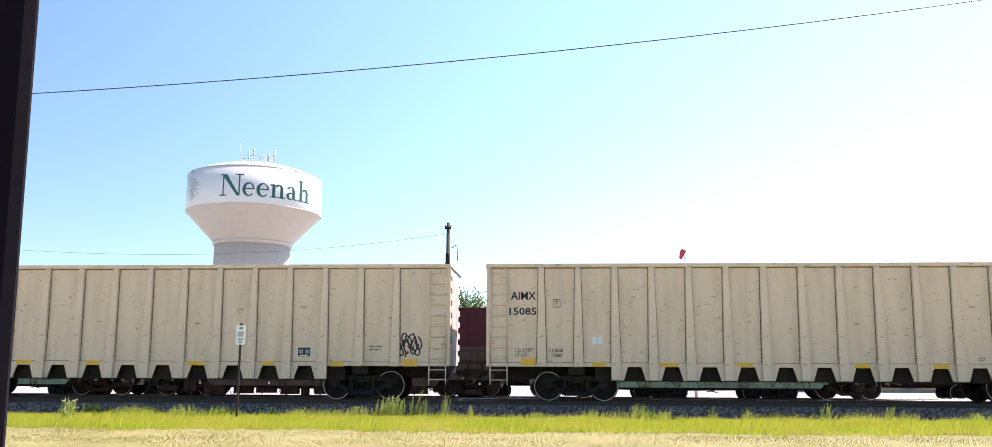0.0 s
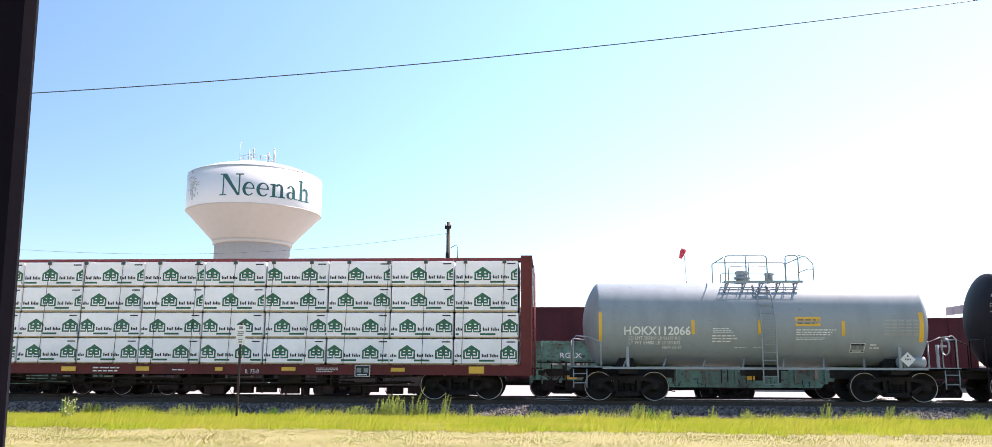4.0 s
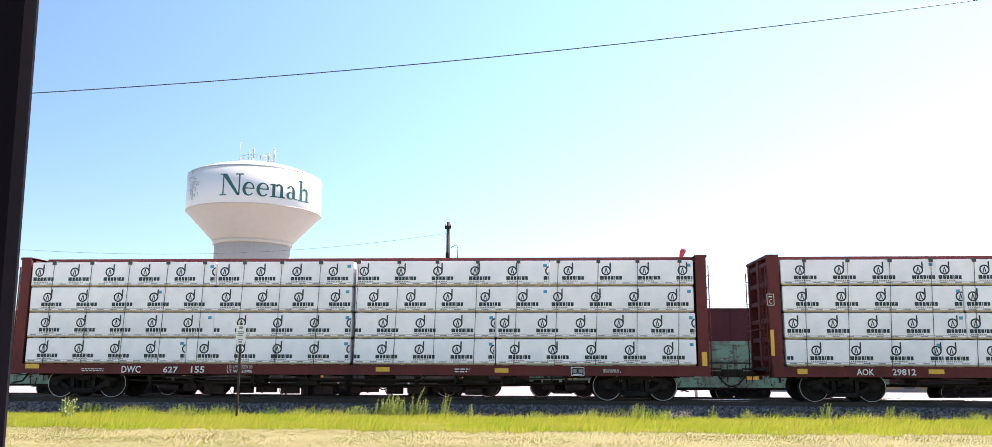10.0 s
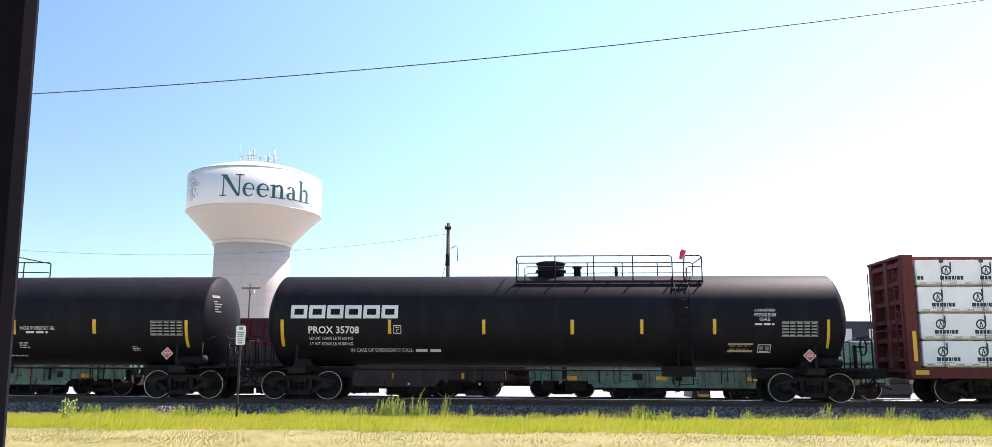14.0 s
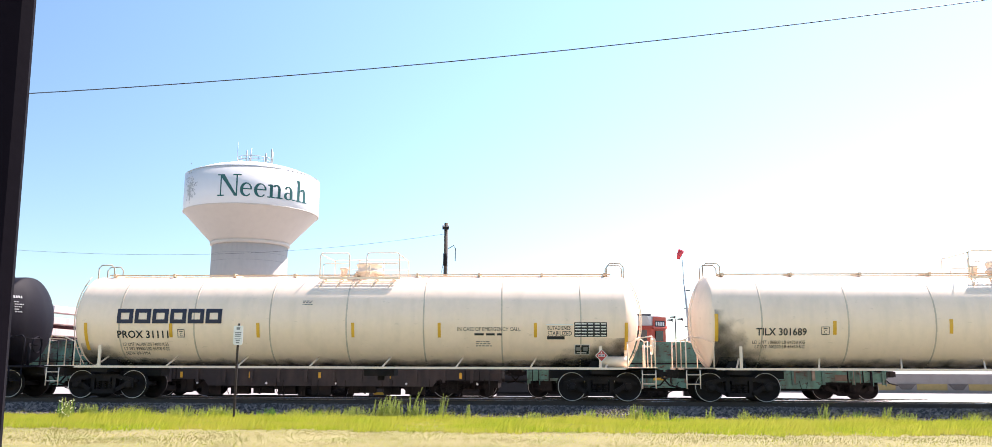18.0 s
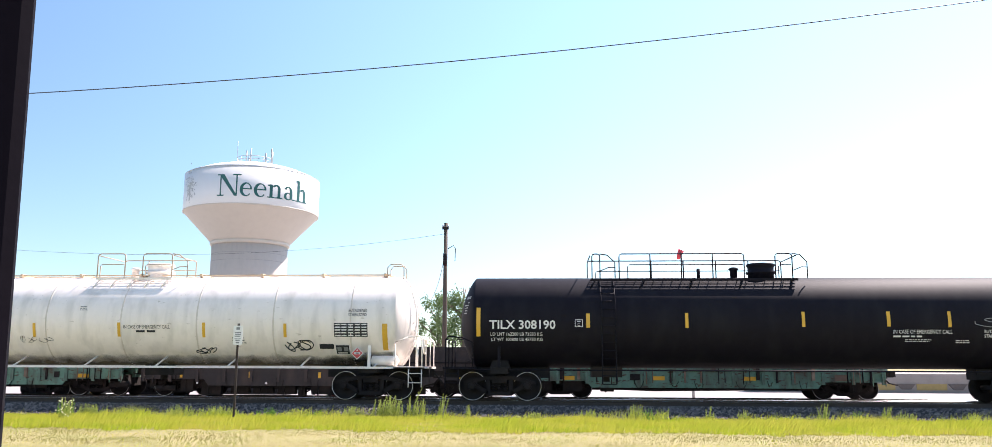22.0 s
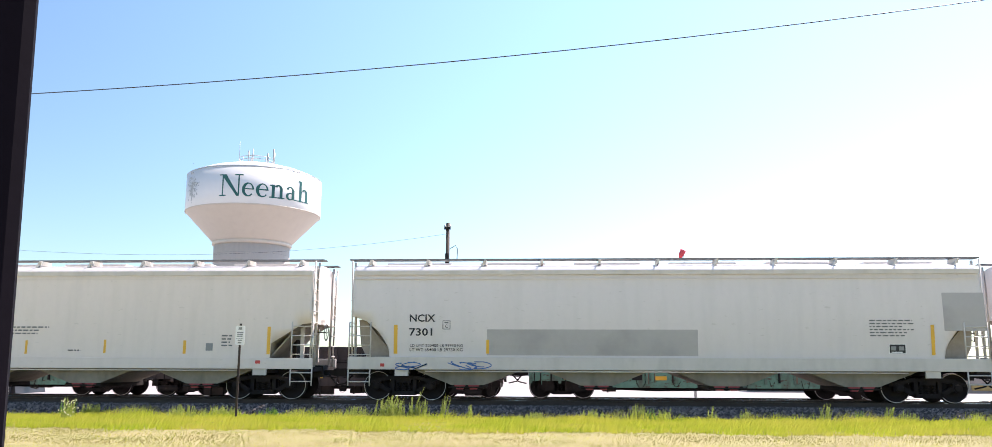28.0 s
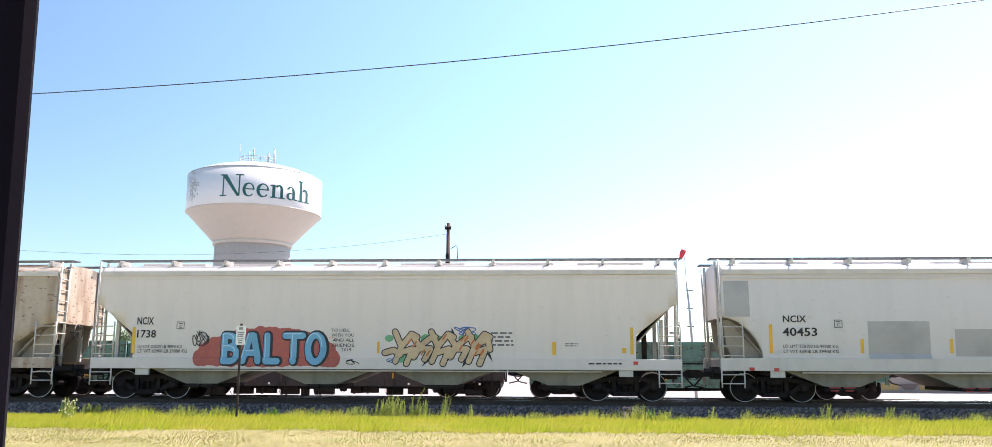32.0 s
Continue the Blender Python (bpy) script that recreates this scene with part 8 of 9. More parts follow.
patch(-6.41, -6.27, 1.79, 2.01, s1, WHITE_MARK, c1, "painted_patch")
bars(5.24, 5.47, 1.30, 1.41, 2, s1, FADED_MARK, c1, 1)
letter("AIMX", -9.18, -8.39, 3.18, 3.43, s2, BLACK_MARK, c2, 0.018)
letter("14192", -9.14, -8.43, 2.73, 2.98, s2, BLACK_MARK, c2, 0.018)
letter("LD LMT", -8.87, -8.41, 1.52, 1.64, s2, BLACK_MARK, c2)
letter("213700", -8.12, -7.68, 1.53, 1.65, s2, BLACK_MARK, c2, 0.005)
letter("LT WT", -8.86, -8.49, 1.36, 1.48, s2, BLACK_MARK, c2, 0.005)
letter("72300", -8.03, -7.68, 1.36, 1.48, s2, BLACK_MARK, c2, 0.005)
plate_box(-7.76, -7.51, 2.94, 3.22, s2, BLACK_MARK, c2)
reflectors([(-9.02, -8.54, 1.08, 1.32), (-6.84, -6.22, 1.09, 1.23), (-4.37, -3.84, 1.10, 1.24), (-2.01, -1.53, 1.08, 1.22), (1.44, 1.96, 1.08, 1.22), (3.86, 4.29, 1.09, 1.23), (6.13, 6.56, 1.06, 1.21), (8.49, 8.96, 1.07, 1.30)], s2, c2)
patch(-6.59, -6.30, 1.81, 1.95, s2, WHITE_MARK, c2, "painted_patch")
data_panel(5.05, 5.50, 1.35, 1.68, s2, BLACK_MARK, c2)
bars(7.40, 7.82, 1.55, 1.75, 2, s2, FADED_MARK, c2, 1)
scrawl(-5.78, -4.95, 1.09, 2.04, 7, 0.045, s2, BLACK_MARK, c2, 3)
scrawl(8.31, 9.18, 1.36, 2.12, 9, 0.045, s2, BLACK_MARK, c2, 4)
letter("SJFX 146", -5.89, -4.35, 2.09, 2.39, s3, WHITE_MARK, c3, 0.018)
plate_box(-4.07, -3.82, 2.13, 2.41, s3, WHITE_MARK, c3)
letter("LD LMT 210600 LB 96650 KG", -5.83, -4.08, 1.89, 2.01, s3, WHITE_MARK, c3)
letter("LT WT 72800 LB 33650 KG", -5.84, -4.11, 1.73, 1.85, s3, WHITE_MARK, c3, 0.005)
reflectors([(-6.89, -6.74, 2.27, 2.91), (-4.27, -4.17, 2.27, 2.73), (-1.17, -1.07, 2.26, 2.73), (1.70, 1.79, 2.26, 2.71)], s3, c3)
reflectors([(4.03, 4.15, 2.29, 2.75), (6.74, 6.86, 2.03, 2.93)], s3, c3)
data_table(5.59, 6.66, 2.13, 2.65, s3, WHITE_MARK, c3)
letter("USED OIL", 4.29, 5.57, 2.11, 2.39, s3, GREY_PRINT, c3, 0.018)
data_panel(5.12, 5.58, 1.65, 1.95, s3, YELLOW_TAPE, c3)
placard(6.20, 1.39, 0.20, s3, WHITE_MARK, c3)
bars(1.71, 2.77, 1.64, 1.98, 4, s3, WHITE_MARK, c3, 1)
bars(3.79, 4.74, 1.72, 1.94, 4, s3, WHITE_MARK, c3, 2)
bars(2.85, 3.54, 1.82, 1.98, 2, s3, WHITE_MARK, c3, 1)
patch(1.28, 1.63, 1.66, 1.80, s3, GREY_PRINT, c3, "painted_patch")
letter("HOKX112066", -4.29, -2.19, 2.07, 2.35, s4, WHITE_MARK, c4, 0.018)
letter("LD LMT 203200 LB 92150 KG", -4.14, -2.51, 1.93, 2.03, s4, WHITE_MARK, c4)
letter("LT WT 59800 LB 27150 KG", -4.14, -2.52, 1.78, 1.89, s4, WHITE_MARK, c4, 0.005)
letter("NEW 03-97", -3.07, -2.46, 1.64, 1.74, s4, WHITE_MARK, c4, 0.005)
reflectors([(-5.09, -4.99, 1.89, 2.79), (-2.16, -2.06, 2.10, 2.55), (-0.08, 0.02, 2.10, 2.55), (2.51, 2.61, 2.06, 2.52), (4.88, 5.02, 1.87, 2.79)], s4, c4)
patch(1.09, 1.87, 2.36, 2.65, s4, YELLOW_TAPE, c4, "painted_patch")
bars(1.15, 1.83, 2.40, 2.61, 2, s4, FADED_MARK, c4, 1)
bars(1.11, 2.39, 2.06, 2.28, 3, s4, WHITE_MARK, c4, 1)
bars(-1.49, -0.77, 2.14, 2.31, 3, s4, WHITE_MARK, c4, 2)
bars(-1.51, -0.72, 1.84, 2.10, 3, s4, WHITE_MARK, c4, 3)
bars(1.10, 2.05, 1.92, 2.02, 2, s4, WHITE_MARK, c4, 1)
bars(3.40, 3.71, 1.64, 1.83, 2, s4, WHITE_MARK, c4, 2)
bars(-0.79, -0.40, 1.66, 1.72, 1, s4, WHITE_MARK, c4, 1)
bars(-0.20, 0.17, 1.67, 1.72, 1, s4, WHITE_MARK, c4, 2)
data_table(3.79, 4.90, 2.07, 2.58, s4, WHITE_MARK, c4)
data_panel(2.80, 3.26, 1.54, 1.83, s4, BLACK_MARK, c4)
placard(4.41, 1.33, 0.23, s4, WHITE_MARK, c4)
bars(-2.48, -2.13, 0.83, 1.03, 2, s5, WHITE_MARK, c5, 1)
bars(-2.13, -1.56, 0.83, 1.03, 2, s5, WHITE_MARK, c5, 1)
letter("IL 73-0", 2.63, 3.07, 0.81, 0.95, s5, WHITE_MARK, c5, 0.005)
reflectors([(-3.55, -3.06, 0.86, 1.01), (-1.03, -0.58, 0.88, 1.02), (1.62, 1.87, 0.89, 1.01), (3.82, 4.28, 0.90, 1.02), (7.39, 7.84, 0.89, 1.01), (9.90, 10.39, 0.84, 1.06)], s5, c5)
data_panel(6.22, 6.72, 0.73, 1.09, s5, BLACK_MARK, c5)
bars(4.96, 5.69, 0.86, 1.02, 3, s5, WHITE_MARK, c5, 1)
bars(0.19, 0.61, 0.88, 0.96, 1, s5, WHITE_MARK, c5, 1)
letter("SMW", -7.44, -6.91, 0.86, 1.03, s6, WHITE_MARK, c6)
letter("735", -6.08, -5.63, 0.86, 1.04, s6, WHITE_MARK, c6, 0.005)
letter("545", -5.25, -4.78, 0.86, 1.04, s6, WHITE_MARK, c6, 0.005)
reflectors([(-11.19, -10.74, 0.90, 1.06), (-9.81, -9.33, 0.88, 1.02), (-6.57, -6.12, 0.90, 1.02), (-4.74, -4.38, 0.91, 1.03), (-0.23, 0.25, 0.89, 1.02), (4.45, 4.87, 0.87, 1.01), (6.14, 6.60, 0.88, 1.01), (9.34, 9.85, 0.83, 0.99)], s6, c6)
letter("LD LMT 223300", -4.04, -3.23, 0.99, 1.09, s6, WHITE_MARK, c6)
letter("LT WT 62700", -4.04, -3.23, 0.85, 0.95, s6, WHITE_MARK, c6, 0.005)
data_panel(7.19, 7.63, 0.73, 1.06, s6, BLACK_MARK, c6)
bars(3.38, 3.96, 0.88, 1.04, 3, s6, WHITE_MARK, c6, 1)
bars(-8.75, -8.51, 0.89, 0.99, 2, s6, WHITE_MARK, c6, 1)
bars(0.94, 1.17, 0.91, 1.01, 2, s6, WHITE_MARK, c6, 2)
letter("AOK", -8.86, -8.33, 0.84, 1.04, s7, WHITE_MARK, c7, 0.018)
letter("29812", -7.78, -7.07, 0.84, 1.04, s7, WHITE_MARK, c7, 0.018)
plate_box(-11.49, -11.26, 3.00, 3.37, s7, WHITE_MARK, c7)
reflectors([(-10.66, -10.35, 0.87, 1.03), (-6.69, -6.22, 0.89, 1.03), (-2.24, -1.74, 0.87, 1.01), (2.65, 3.13, 0.89, 1.03)], s7, c7)
letter("LD LMT 223400", -3.03, -2.17, 0.98, 1.08, s7, WHITE_MARK, c7)
letter("LT WT 60600", -3.03, -2.18, 0.85, 0.94, s7, WHITE_MARK, c7, 0.005)
data_panel(5.69, 6.16, 0.69, 1.02, s7, BLACK_MARK, c7)
reflectors([(-11.43, -11.32, 1.43, 2.24)], s7, c7)
bars(3.19, 4.00, 0.89, 1.01, 2, s7, WHITE_MARK, c7, 1)
letter("DWC", -7.60, -6.96, 0.81, 1.04, s8, WHITE_MARK, c8, 0.018)
letter("627", -6.20, -5.71, 0.82, 1.02, s8, WHITE_MARK, c8, 0.018)
letter("155", -5.27, -4.82, 0.82, 1.03, s8, WHITE_MARK, c8, 0.018)
reflectors([(-10.87, -10.40, 0.94, 1.09), (11.17, 11.33, 1.11, 1.54), (0.81, 1.26, 0.89, 1.03), (4.64, 5.08, 0.87, 1.01)], s8, c8)
letter("LD LMT 223100", -4.07, -3.23, 0.97, 1.07, s8, WHITE_MARK, c8)
letter("LT WT 60900", -4.06, -3.23, 0.83, 0.93, s8, WHITE_MARK, c8, 0.005)
data_panel(7.06, 7.48, 0.78, 1.06, s8, BLACK_MARK, c8)
bars(3.36, 3.87, 0.86, 1.02, 2, s8, WHITE_MARK, c8, 1)
bars(8.08, 8.77, 0.88, 1.00, 2, s8, WHITE_MARK, c8, 2)
bars(-8.95, -8.15, 0.85, 0.97, 2, s8, WHITE_MARK, c8, 3)
letter("UCRY", -8.45, -7.90, 0.80, 1.02, s9, WHITE_MARK, c9, 0.018)
letter("600147", -7.57, -6.66, 0.80, 1.02, s9, WHITE_MARK, c9, 0.018)
reflectors([(-11.10, -10.70, 0.89, 1.03), (-6.21, -5.72, 0.93, 1.07), (-1.16, -0.66, 0.95, 1.09), (2.44, 2.88, 0.96, 1.10), (7.30, 7.75, 0.93, 1.06), (9.95, 10.40, 0.92, 1.06), (-11.12, -11.00, 1.30, 2.23), (10.96, 11.08, 1.22, 2.16)], s9, c9)
letter("LD LMT 224100", -2.63, -1.74, 0.98, 1.08, s9, WHITE_MARK, c9)
letter("LT WT 61900", -2.62, -1.73, 0.84, 0.94, s9, WHITE_MARK, c9, 0.005)
letter("IH 11-7 IL 73-0", 2.34, 3.15, 0.80, 0.89, s9, WHITE_MARK, c9, 0.012)
data_panel(5.95, 6.47, 0.72, 1.08, s9, BLACK_MARK, c9)
bars(3.56, 4.23, 0.83, 1.02, 3, s9, WHITE_MARK, c9, 1)
bars(0.10, 0.45, 0.84, 0.90, 1, s9, FADED_MARK, c9, 4)
for x0, k, first in ((-1.42, 2, 0), (-0.05, 4, 0), (1.03, 6, 0), (2.88, 1, 1), (4.35, 1, 0), (5.20, 4, 1), (-3.70, 4, 0), (-5.10, 4, 0), (8.40, 4, 0)):
    for n in range(k):
        patch(x0 + 0.135 * n, x0 + 0.135 * n + 0.13, 0.955, 1.075, s9, (WHITE_MARK, RED_MARK)[(n + first) % 2], c9, "marker_stripe")
brand_blocks(-8.49, -4.90, 2.61, 3.04, 6, s10, WHITE_MARK, c10)
letter("PROX 35708", -7.90, -6.23, 2.12, 2.36, s10, WHITE_MARK, c10, 0.018)
letter("LD LMT 153400 LB 70 500 KG", -7.87, -6.45, 1.92, 2.02, s10, WHITE_MARK, c10)
letter("LT WT 107600 LB 48 800 KG", -7.86, -6.45, 1.75, 1.85, s10, WHITE_MARK, c10, 0.005)
letter("IN CASE OF EMERGENCY CALL", -6.55, -4.50, 1.54, 1.66, s10, WHITE_MARK, c10)
bars(-4.40, -3.46, 1.50, 1.70, 1, s10, WHITE_MARK, c10, 1)
reflectors([(-8.82, -8.71, 1.71, 2.57), (-5.28, -5.18, 2.12, 2.57), (-2.22, -2.12, 2.11, 2.57), (0.61, 0.72, 2.11, 2.57), (2.82, 2.92, 2.12, 2.58), (5.10, 5.20, 2.12, 2.60), (8.63, 8.72, 1.69, 2.58)], s10, c10)
plate_box(-5.10, -4.85, 2.12, 2.39, s10, WHITE_MARK, c10)
letter("LIQUEFIED", 6.42, 7.05, 2.82, 2.92, s10, WHITE_MARK, c10, 0.005)
letter("PETROLEUM", 6.40, 7.06, 2.68, 2.78, s10, WHITE_MARK, c10)
letter("GAS", 6.55, 6.88, 2.54, 2.64, s10, WHITE_MARK, c10, 0.005)
bars(6.40, 7.03, 2.38, 2.50, 1, s10, WHITE_MARK, c10, 1)
data_table(7.24, 8.35, 2.05, 2.52, s10, WHITE_MARK, c10)
patch(5.58, 6.37, 1.57, 1.84, s10, PAINT_TAN, c10, "painted_patch")
bars(5.64, 6.31, 1.61, 1.81, 2, s10, FADED_MARK, c10, 1)
data_panel(6.52, 6.93, 1.55, 1.81, s10, BLACK_MARK, c10)
placard(8.05, 1.46, 0.20, s10, RED_MARK, c10)
brand_blocks(-6.97, -3.43, 2.59, 3.04, 6, s11, WHITE_MARK, c11)
letter("PROX 53260", -6.58, -4.96, 2.07, 2.30, s11, WHITE_MARK, c11, 0.018)
letter("LD LMT 194300 LB 88 100 KG", -6.54, -5.01, 1.87, 1.97, s11, WHITE_MARK, c11)
letter("LT WT 91700 LB 41 600 KG", -6.53, -5.00, 1.70, 1.80, s11, WHITE_MARK, c11, 0.005)
letter("IN CASE OF EMERGENCY CALL", 1.76, 2.95, 2.23, 2.35, s11, WHITE_MARK, c11)
bars(1.95, 2.73, 2.08, 2.23, 1, s11, WHITE_MARK, c11, 1)
reflectors([(-7.38, -7.28, 1.66, 2.52), (-4.18, -4.08, 2.07, 2.53), (-1.47, -1.37, 2.08, 2.55), (1.49, 1.60, 2.08, 2.55), (4.24, 4.36, 2.11, 2.57), (7.37, 7.47, 1.67, 2.55)], s11, c11)
plate_box(-3.99, -3.75, 2.05, 2.30, s11, WHITE_MARK, c11)
data_table(6.21, 7.29, 2.05, 2.53, s11, WHITE_MARK, c11)
placard(6.84, 1.47, 0.20, s11, RED_MARK, c11)
bars(1.65, 2.00, 1.62, 1.84, 3, s11, WHITE_MARK, c11, 1)
bars(5.52, 5.78, 1.55, 1.71, 3, s11, WHITE_MARK, c11, 2)
bars(0.73, 1.82, 1.34, 1.44, 1, s11, WHITE_MARK, c11, 1)
letter("TILX 301689", -8.20, -6.64, 2.08, 2.32, s12, BLACK_MARK, c12, 0.018)
letter("LD LMT 186800 LB 84350 KG", -8.31, -6.68, 1.83, 1.93, s12, BLACK_MARK, c12)
letter("LT WT 100200 LB 45450 KG", -8.22, -6.68, 1.69, 1.79, s12, BLACK_MARK, c12, 0.005)
plate_box(-6.19, -5.94, 2.11, 2.36, s12, BLACK_MARK, c12)
reflectors([(-9.49, -9.38, 1.90, 2.76), (-5.83, -5.72, 2.11, 2.54), (-2.28, -2.17, 2.15, 2.60)], s12, c12)
reflectors([(8.89, 9.02, 1.90, 2.73)], s12, c12)
letter("BUTADIENES STABILIZED", 7.32, 8.57, 2.67, 2.79, s12, BLACK_MARK, c12, 0.005)
data_table(7.51, 8.55, 1.96, 2.44, s12, NEG, c12)
placard(8.31, 1.36, 0.20, s12, RED_MARK, c12)
brand_blocks(-7.66, -4.07, 2.44, 2.92, 6, s13, NAVY_MARK, c13)
letter("PROX 31111", -7.65, -5.92, 1.96, 2.21, s13, BLACK_MARK, c13, 0.018)
letter("LD LMT 162100 LBS 74000 KGS", -7.50, -5.96, 1.72, 1.82, s13, BLACK_MARK, c13)
letter("LT WT 99900 LBS 45300 KGS", -7.49, -5.95, 1.57, 1.68, s13, BLACK_MARK, c13, 0.005)
letter("NEW 09-1994", -7.48, -6.67, 1.43, 1.53, s13, BLACK_MARK, c13, 0.005)
letter("IN CASE OF EMERGENCY CALL", 3.63, 5.66, 2.21, 2.33, s13, BLACK_MARK, c13)
letter("BUTADIENES", 6.53, 7.26, 2.25, 2.37, s13, BLACK_MARK, c13, 0.005)
letter("STABILIZED", 6.53, 7.30, 2.07, 2.21, s13, BLACK_MARK, c13, 0.005)
bars(4.18, 5.14, 2.03, 2.19, 1, s13, BLACK_MARK, c13, 1)
plate_box(-5.61, -5.37, 1.99, 2.25, s13, BLACK_MARK, c13)
reflectors([(-8.77, -8.66, 1.57, 2.46), (-5.89, -5.78, 1.99, 2.44), (-2.97, -2.86, 1.99, 2.46), (0.17, 0.27, 2.00, 2.47), (2.99, 3.09, 2.00, 2.47), (6.09, 6.19, 2.01, 2.47), (8.98, 9.08, 1.62, 2.48)], s13, c13)
data_table(7.38, 8.42, 2.03, 2.49, s13, NEG, c13)
data_panel(7.39, 7.87, 1.48, 1.79, s13, BLACK_MARK, c13)
patch(6.51, 7.07, 1.95, 2.05, s13, BLACK_MARK, c13, "painted_patch")
bars(-1.48, -1.14, 3.04, 3.21, 3, s13, FADED_MARK, c13, 1)
bars(4.22, 4.83, 1.71, 1.91, 3, s13, FADED_MARK, c13, 2)
placard(8.23, 1.44, 0.20, s13, RED_MARK, c13)
patch(6.49, 7.34, 2.39, 2.43, s13, SIGN_WHITE, c13, "painted_patch")
letter("TILX 291836", -6.94, -4.89, 2.22, 2.51, s14, WHITE_MARK, c14, 0.018)
letter("LD LMT 201200 LB 91250 KG", -6.91, -5.31, 2.02, 2.12, s14, WHITE_MARK, c14)
letter("LT WT 84800 LB 38450 KG", -6.90, -5.31, 1.86, 1.96, s14, WHITE_MARK, c14, 0.005)
letter("IN CASE OF EMERGENCY CALL", 2.31, 4.08, 2.06, 2.18, s14, WHITE_MARK, c14)
bars(2.91, 3.50, 1.90, 2.04, 1, s14, WHITE_MARK, c14, 1)
plate_box(-4.39, -4.13, 2.25, 2.53, s14, WHITE_MARK, c14)
reflectors([(-8.13, -8.01, 2.04, 2.94), (-4.58, -4.46, 2.27, 2.73), (-2.14, -2.04, 2.27, 2.73), (1.30, 1.40, 2.27, 2.74), (3.97, 4.07, 2.28, 2.74), (7.66, 7.77, 2.05, 2.96)], s14, c14)
data_table(6.46, 7.54, 2.26, 2.76, s14, WHITE_MARK, c14)
data_panel(5.91, 6.40, 1.55, 1.83, s14, BLACK_MARK, c14)
placard(7.11, 1.38, 0.20, s14, RED_MARK, c14)
bars(1.43, 2.23, 2.03, 2.27, 4, s14, WHITE_MARK, c14, 1)
bars(1.43, 2.19, 1.78, 1.99, 3, s14, WHITE_MARK, c14, 1)
bars(4.17, 5.35, 1.65, 1.84, 3, s14, WHITE_MARK, c14, 2)
bars(2.90, 3.57, 1.64, 1.86, 3, s14, WHITE_MARK, c14, 3)
letter("TILX 308190", -8.76, -6.64, 2.27, 2.56, s15, WHITE_MARK, c15, 0.018)
letter("LD LMT 162200 LB 73550 KG", -8.72, -7.06, 2.06, 2.17, s15, WHITE_MARK, c15)
letter("LT WT 100800 LB 45750 KG", -8.70, -7.05, 1.90, 2.00, s15, WHITE_MARK, c15, 0.005)
letter("IN CASE OF EMERGENCY CALL", 3.90, 5.69, 2.15, 2.27, s15, WHITE_MARK, c15)
letter("BUTADIENES", 6.66, 7.31, 2.17, 2.27, s15, WHITE_MARK, c15, 0.005)
letter("STABILIZED", 6.66, 7.26, 2.03, 2.13, s15, WHITE_MARK, c15, 0.005)
bars(3.90, 4.84, 2.01, 2.13, 1, s15, WHITE_MARK, c15, 1)
bars(4.27, 5.12, 1.89, 1.99, 2, s15, WHITE_MARK, c15, 1)
bars(5.81, 6.38, 1.85, 1.97, 2, s15, WHITE_MARK, c15, 2)
plate_box(-6.02, -5.77, 2.34, 2.58, s15, WHITE_MARK, c15)
reflectors([(-9.18, -9.05, 2.04, 2.96), (-5.66, -5.54, 2.32, 2.77), (-2.53, -2.43, 2.32, 2.79), (1.10, 1.20, 2.35, 2.83), (3.71, 3.82, 2.37, 2.84), (5.57, 5.67, 2.35, 2.84), (9.05, 9.17, 2.00, 2.88)], s15, c15)
data_table(7.97, 9.01, 2.03, 2.60, s15, WHITE_MARK, c15)
data_panel(7.42, 7.90, 1.67, 1.99, s15, BLACK_MARK, c15)
placard(8.55, 1.42, 0.20, s15, RED_MARK, c15)
scrawl(6.38, 7.71, 2.31, 2.67, 3, 0.02, s15, GREY_PRINT, c15, 8)
brand_blocks(-7.76, -4.23, 2.57, 3.00, 6, s16, NAVY_MARK, c16)
letter("PROX 31277", -7.75, -5.96, 2.10, 2.34, s16, BLACK_MARK, c16, 0.018)
letter("LD LMT 162500 LBS 73700 KGS", -7.67, -6.36, 1.81, 1.91, s16, BLACK_MARK, c16)
letter("LT WT 100500 LBS 45600 KGS", -7.66, -6.35, 1.67, 1.77, s16, BLACK_MARK, c16, 0.005)
letter("IN CASE OF EMERGENCY CALL", 0.10, 1.67, 2.27, 2.39, s16, BLACK_MARK, c16)
letter("BUTADIENES", 7.60, 8.21, 2.82, 2.92, s16, BLACK_MARK, c16, 0.005)
letter("STABILIZED", 7.59, 8.20, 2.68, 2.78, s16, BLACK_MARK, c16, 0.005)
bars(0.52, 1.27, 2.11, 2.27, 1, s16, BLACK_MARK, c16, 1)
plate_box(-5.60, -5.35, 2.10, 2.36, s16, BLACK_MARK, c16)
reflectors([(-8.87, -8.66, 1.60, 2.42), (-5.89, -5.81, 2.02, 2.45), (-3.00, -2.90, 2.00, 2.45), (-0.11, -0.01, 2.01, 2.47), (2.75, 2.85, 1.99, 2.47), (5.46, 5.56, 2.00, 2.44), (8.71, 8.88, 1.59, 2.44)], s16, c16)
for x, w in ((-5.42, 0.36), (-5.0, 0.25), (-4.45, 0.2), (-3.45, 0.16), (-3.2, 0.3), (-2.82, 0.5)):
    scrawl(x, x + w, 1.82, 2.04, 2, 0.014, s16, BLACK_MARK, c16, int(60 + 10 * x))
scrawl(2.46, 3.20, 1.46, 1.68, 4, 0.03, s16, BLACK_MARK, c16, 12)
scrawl(5.44, 6.46, 1.55, 1.90, 6, 0.035, s16, BLACK_MARK, c16, 13)
data_table(7.13, 8.23, 2.02, 2.46, s16, NEG, c16)
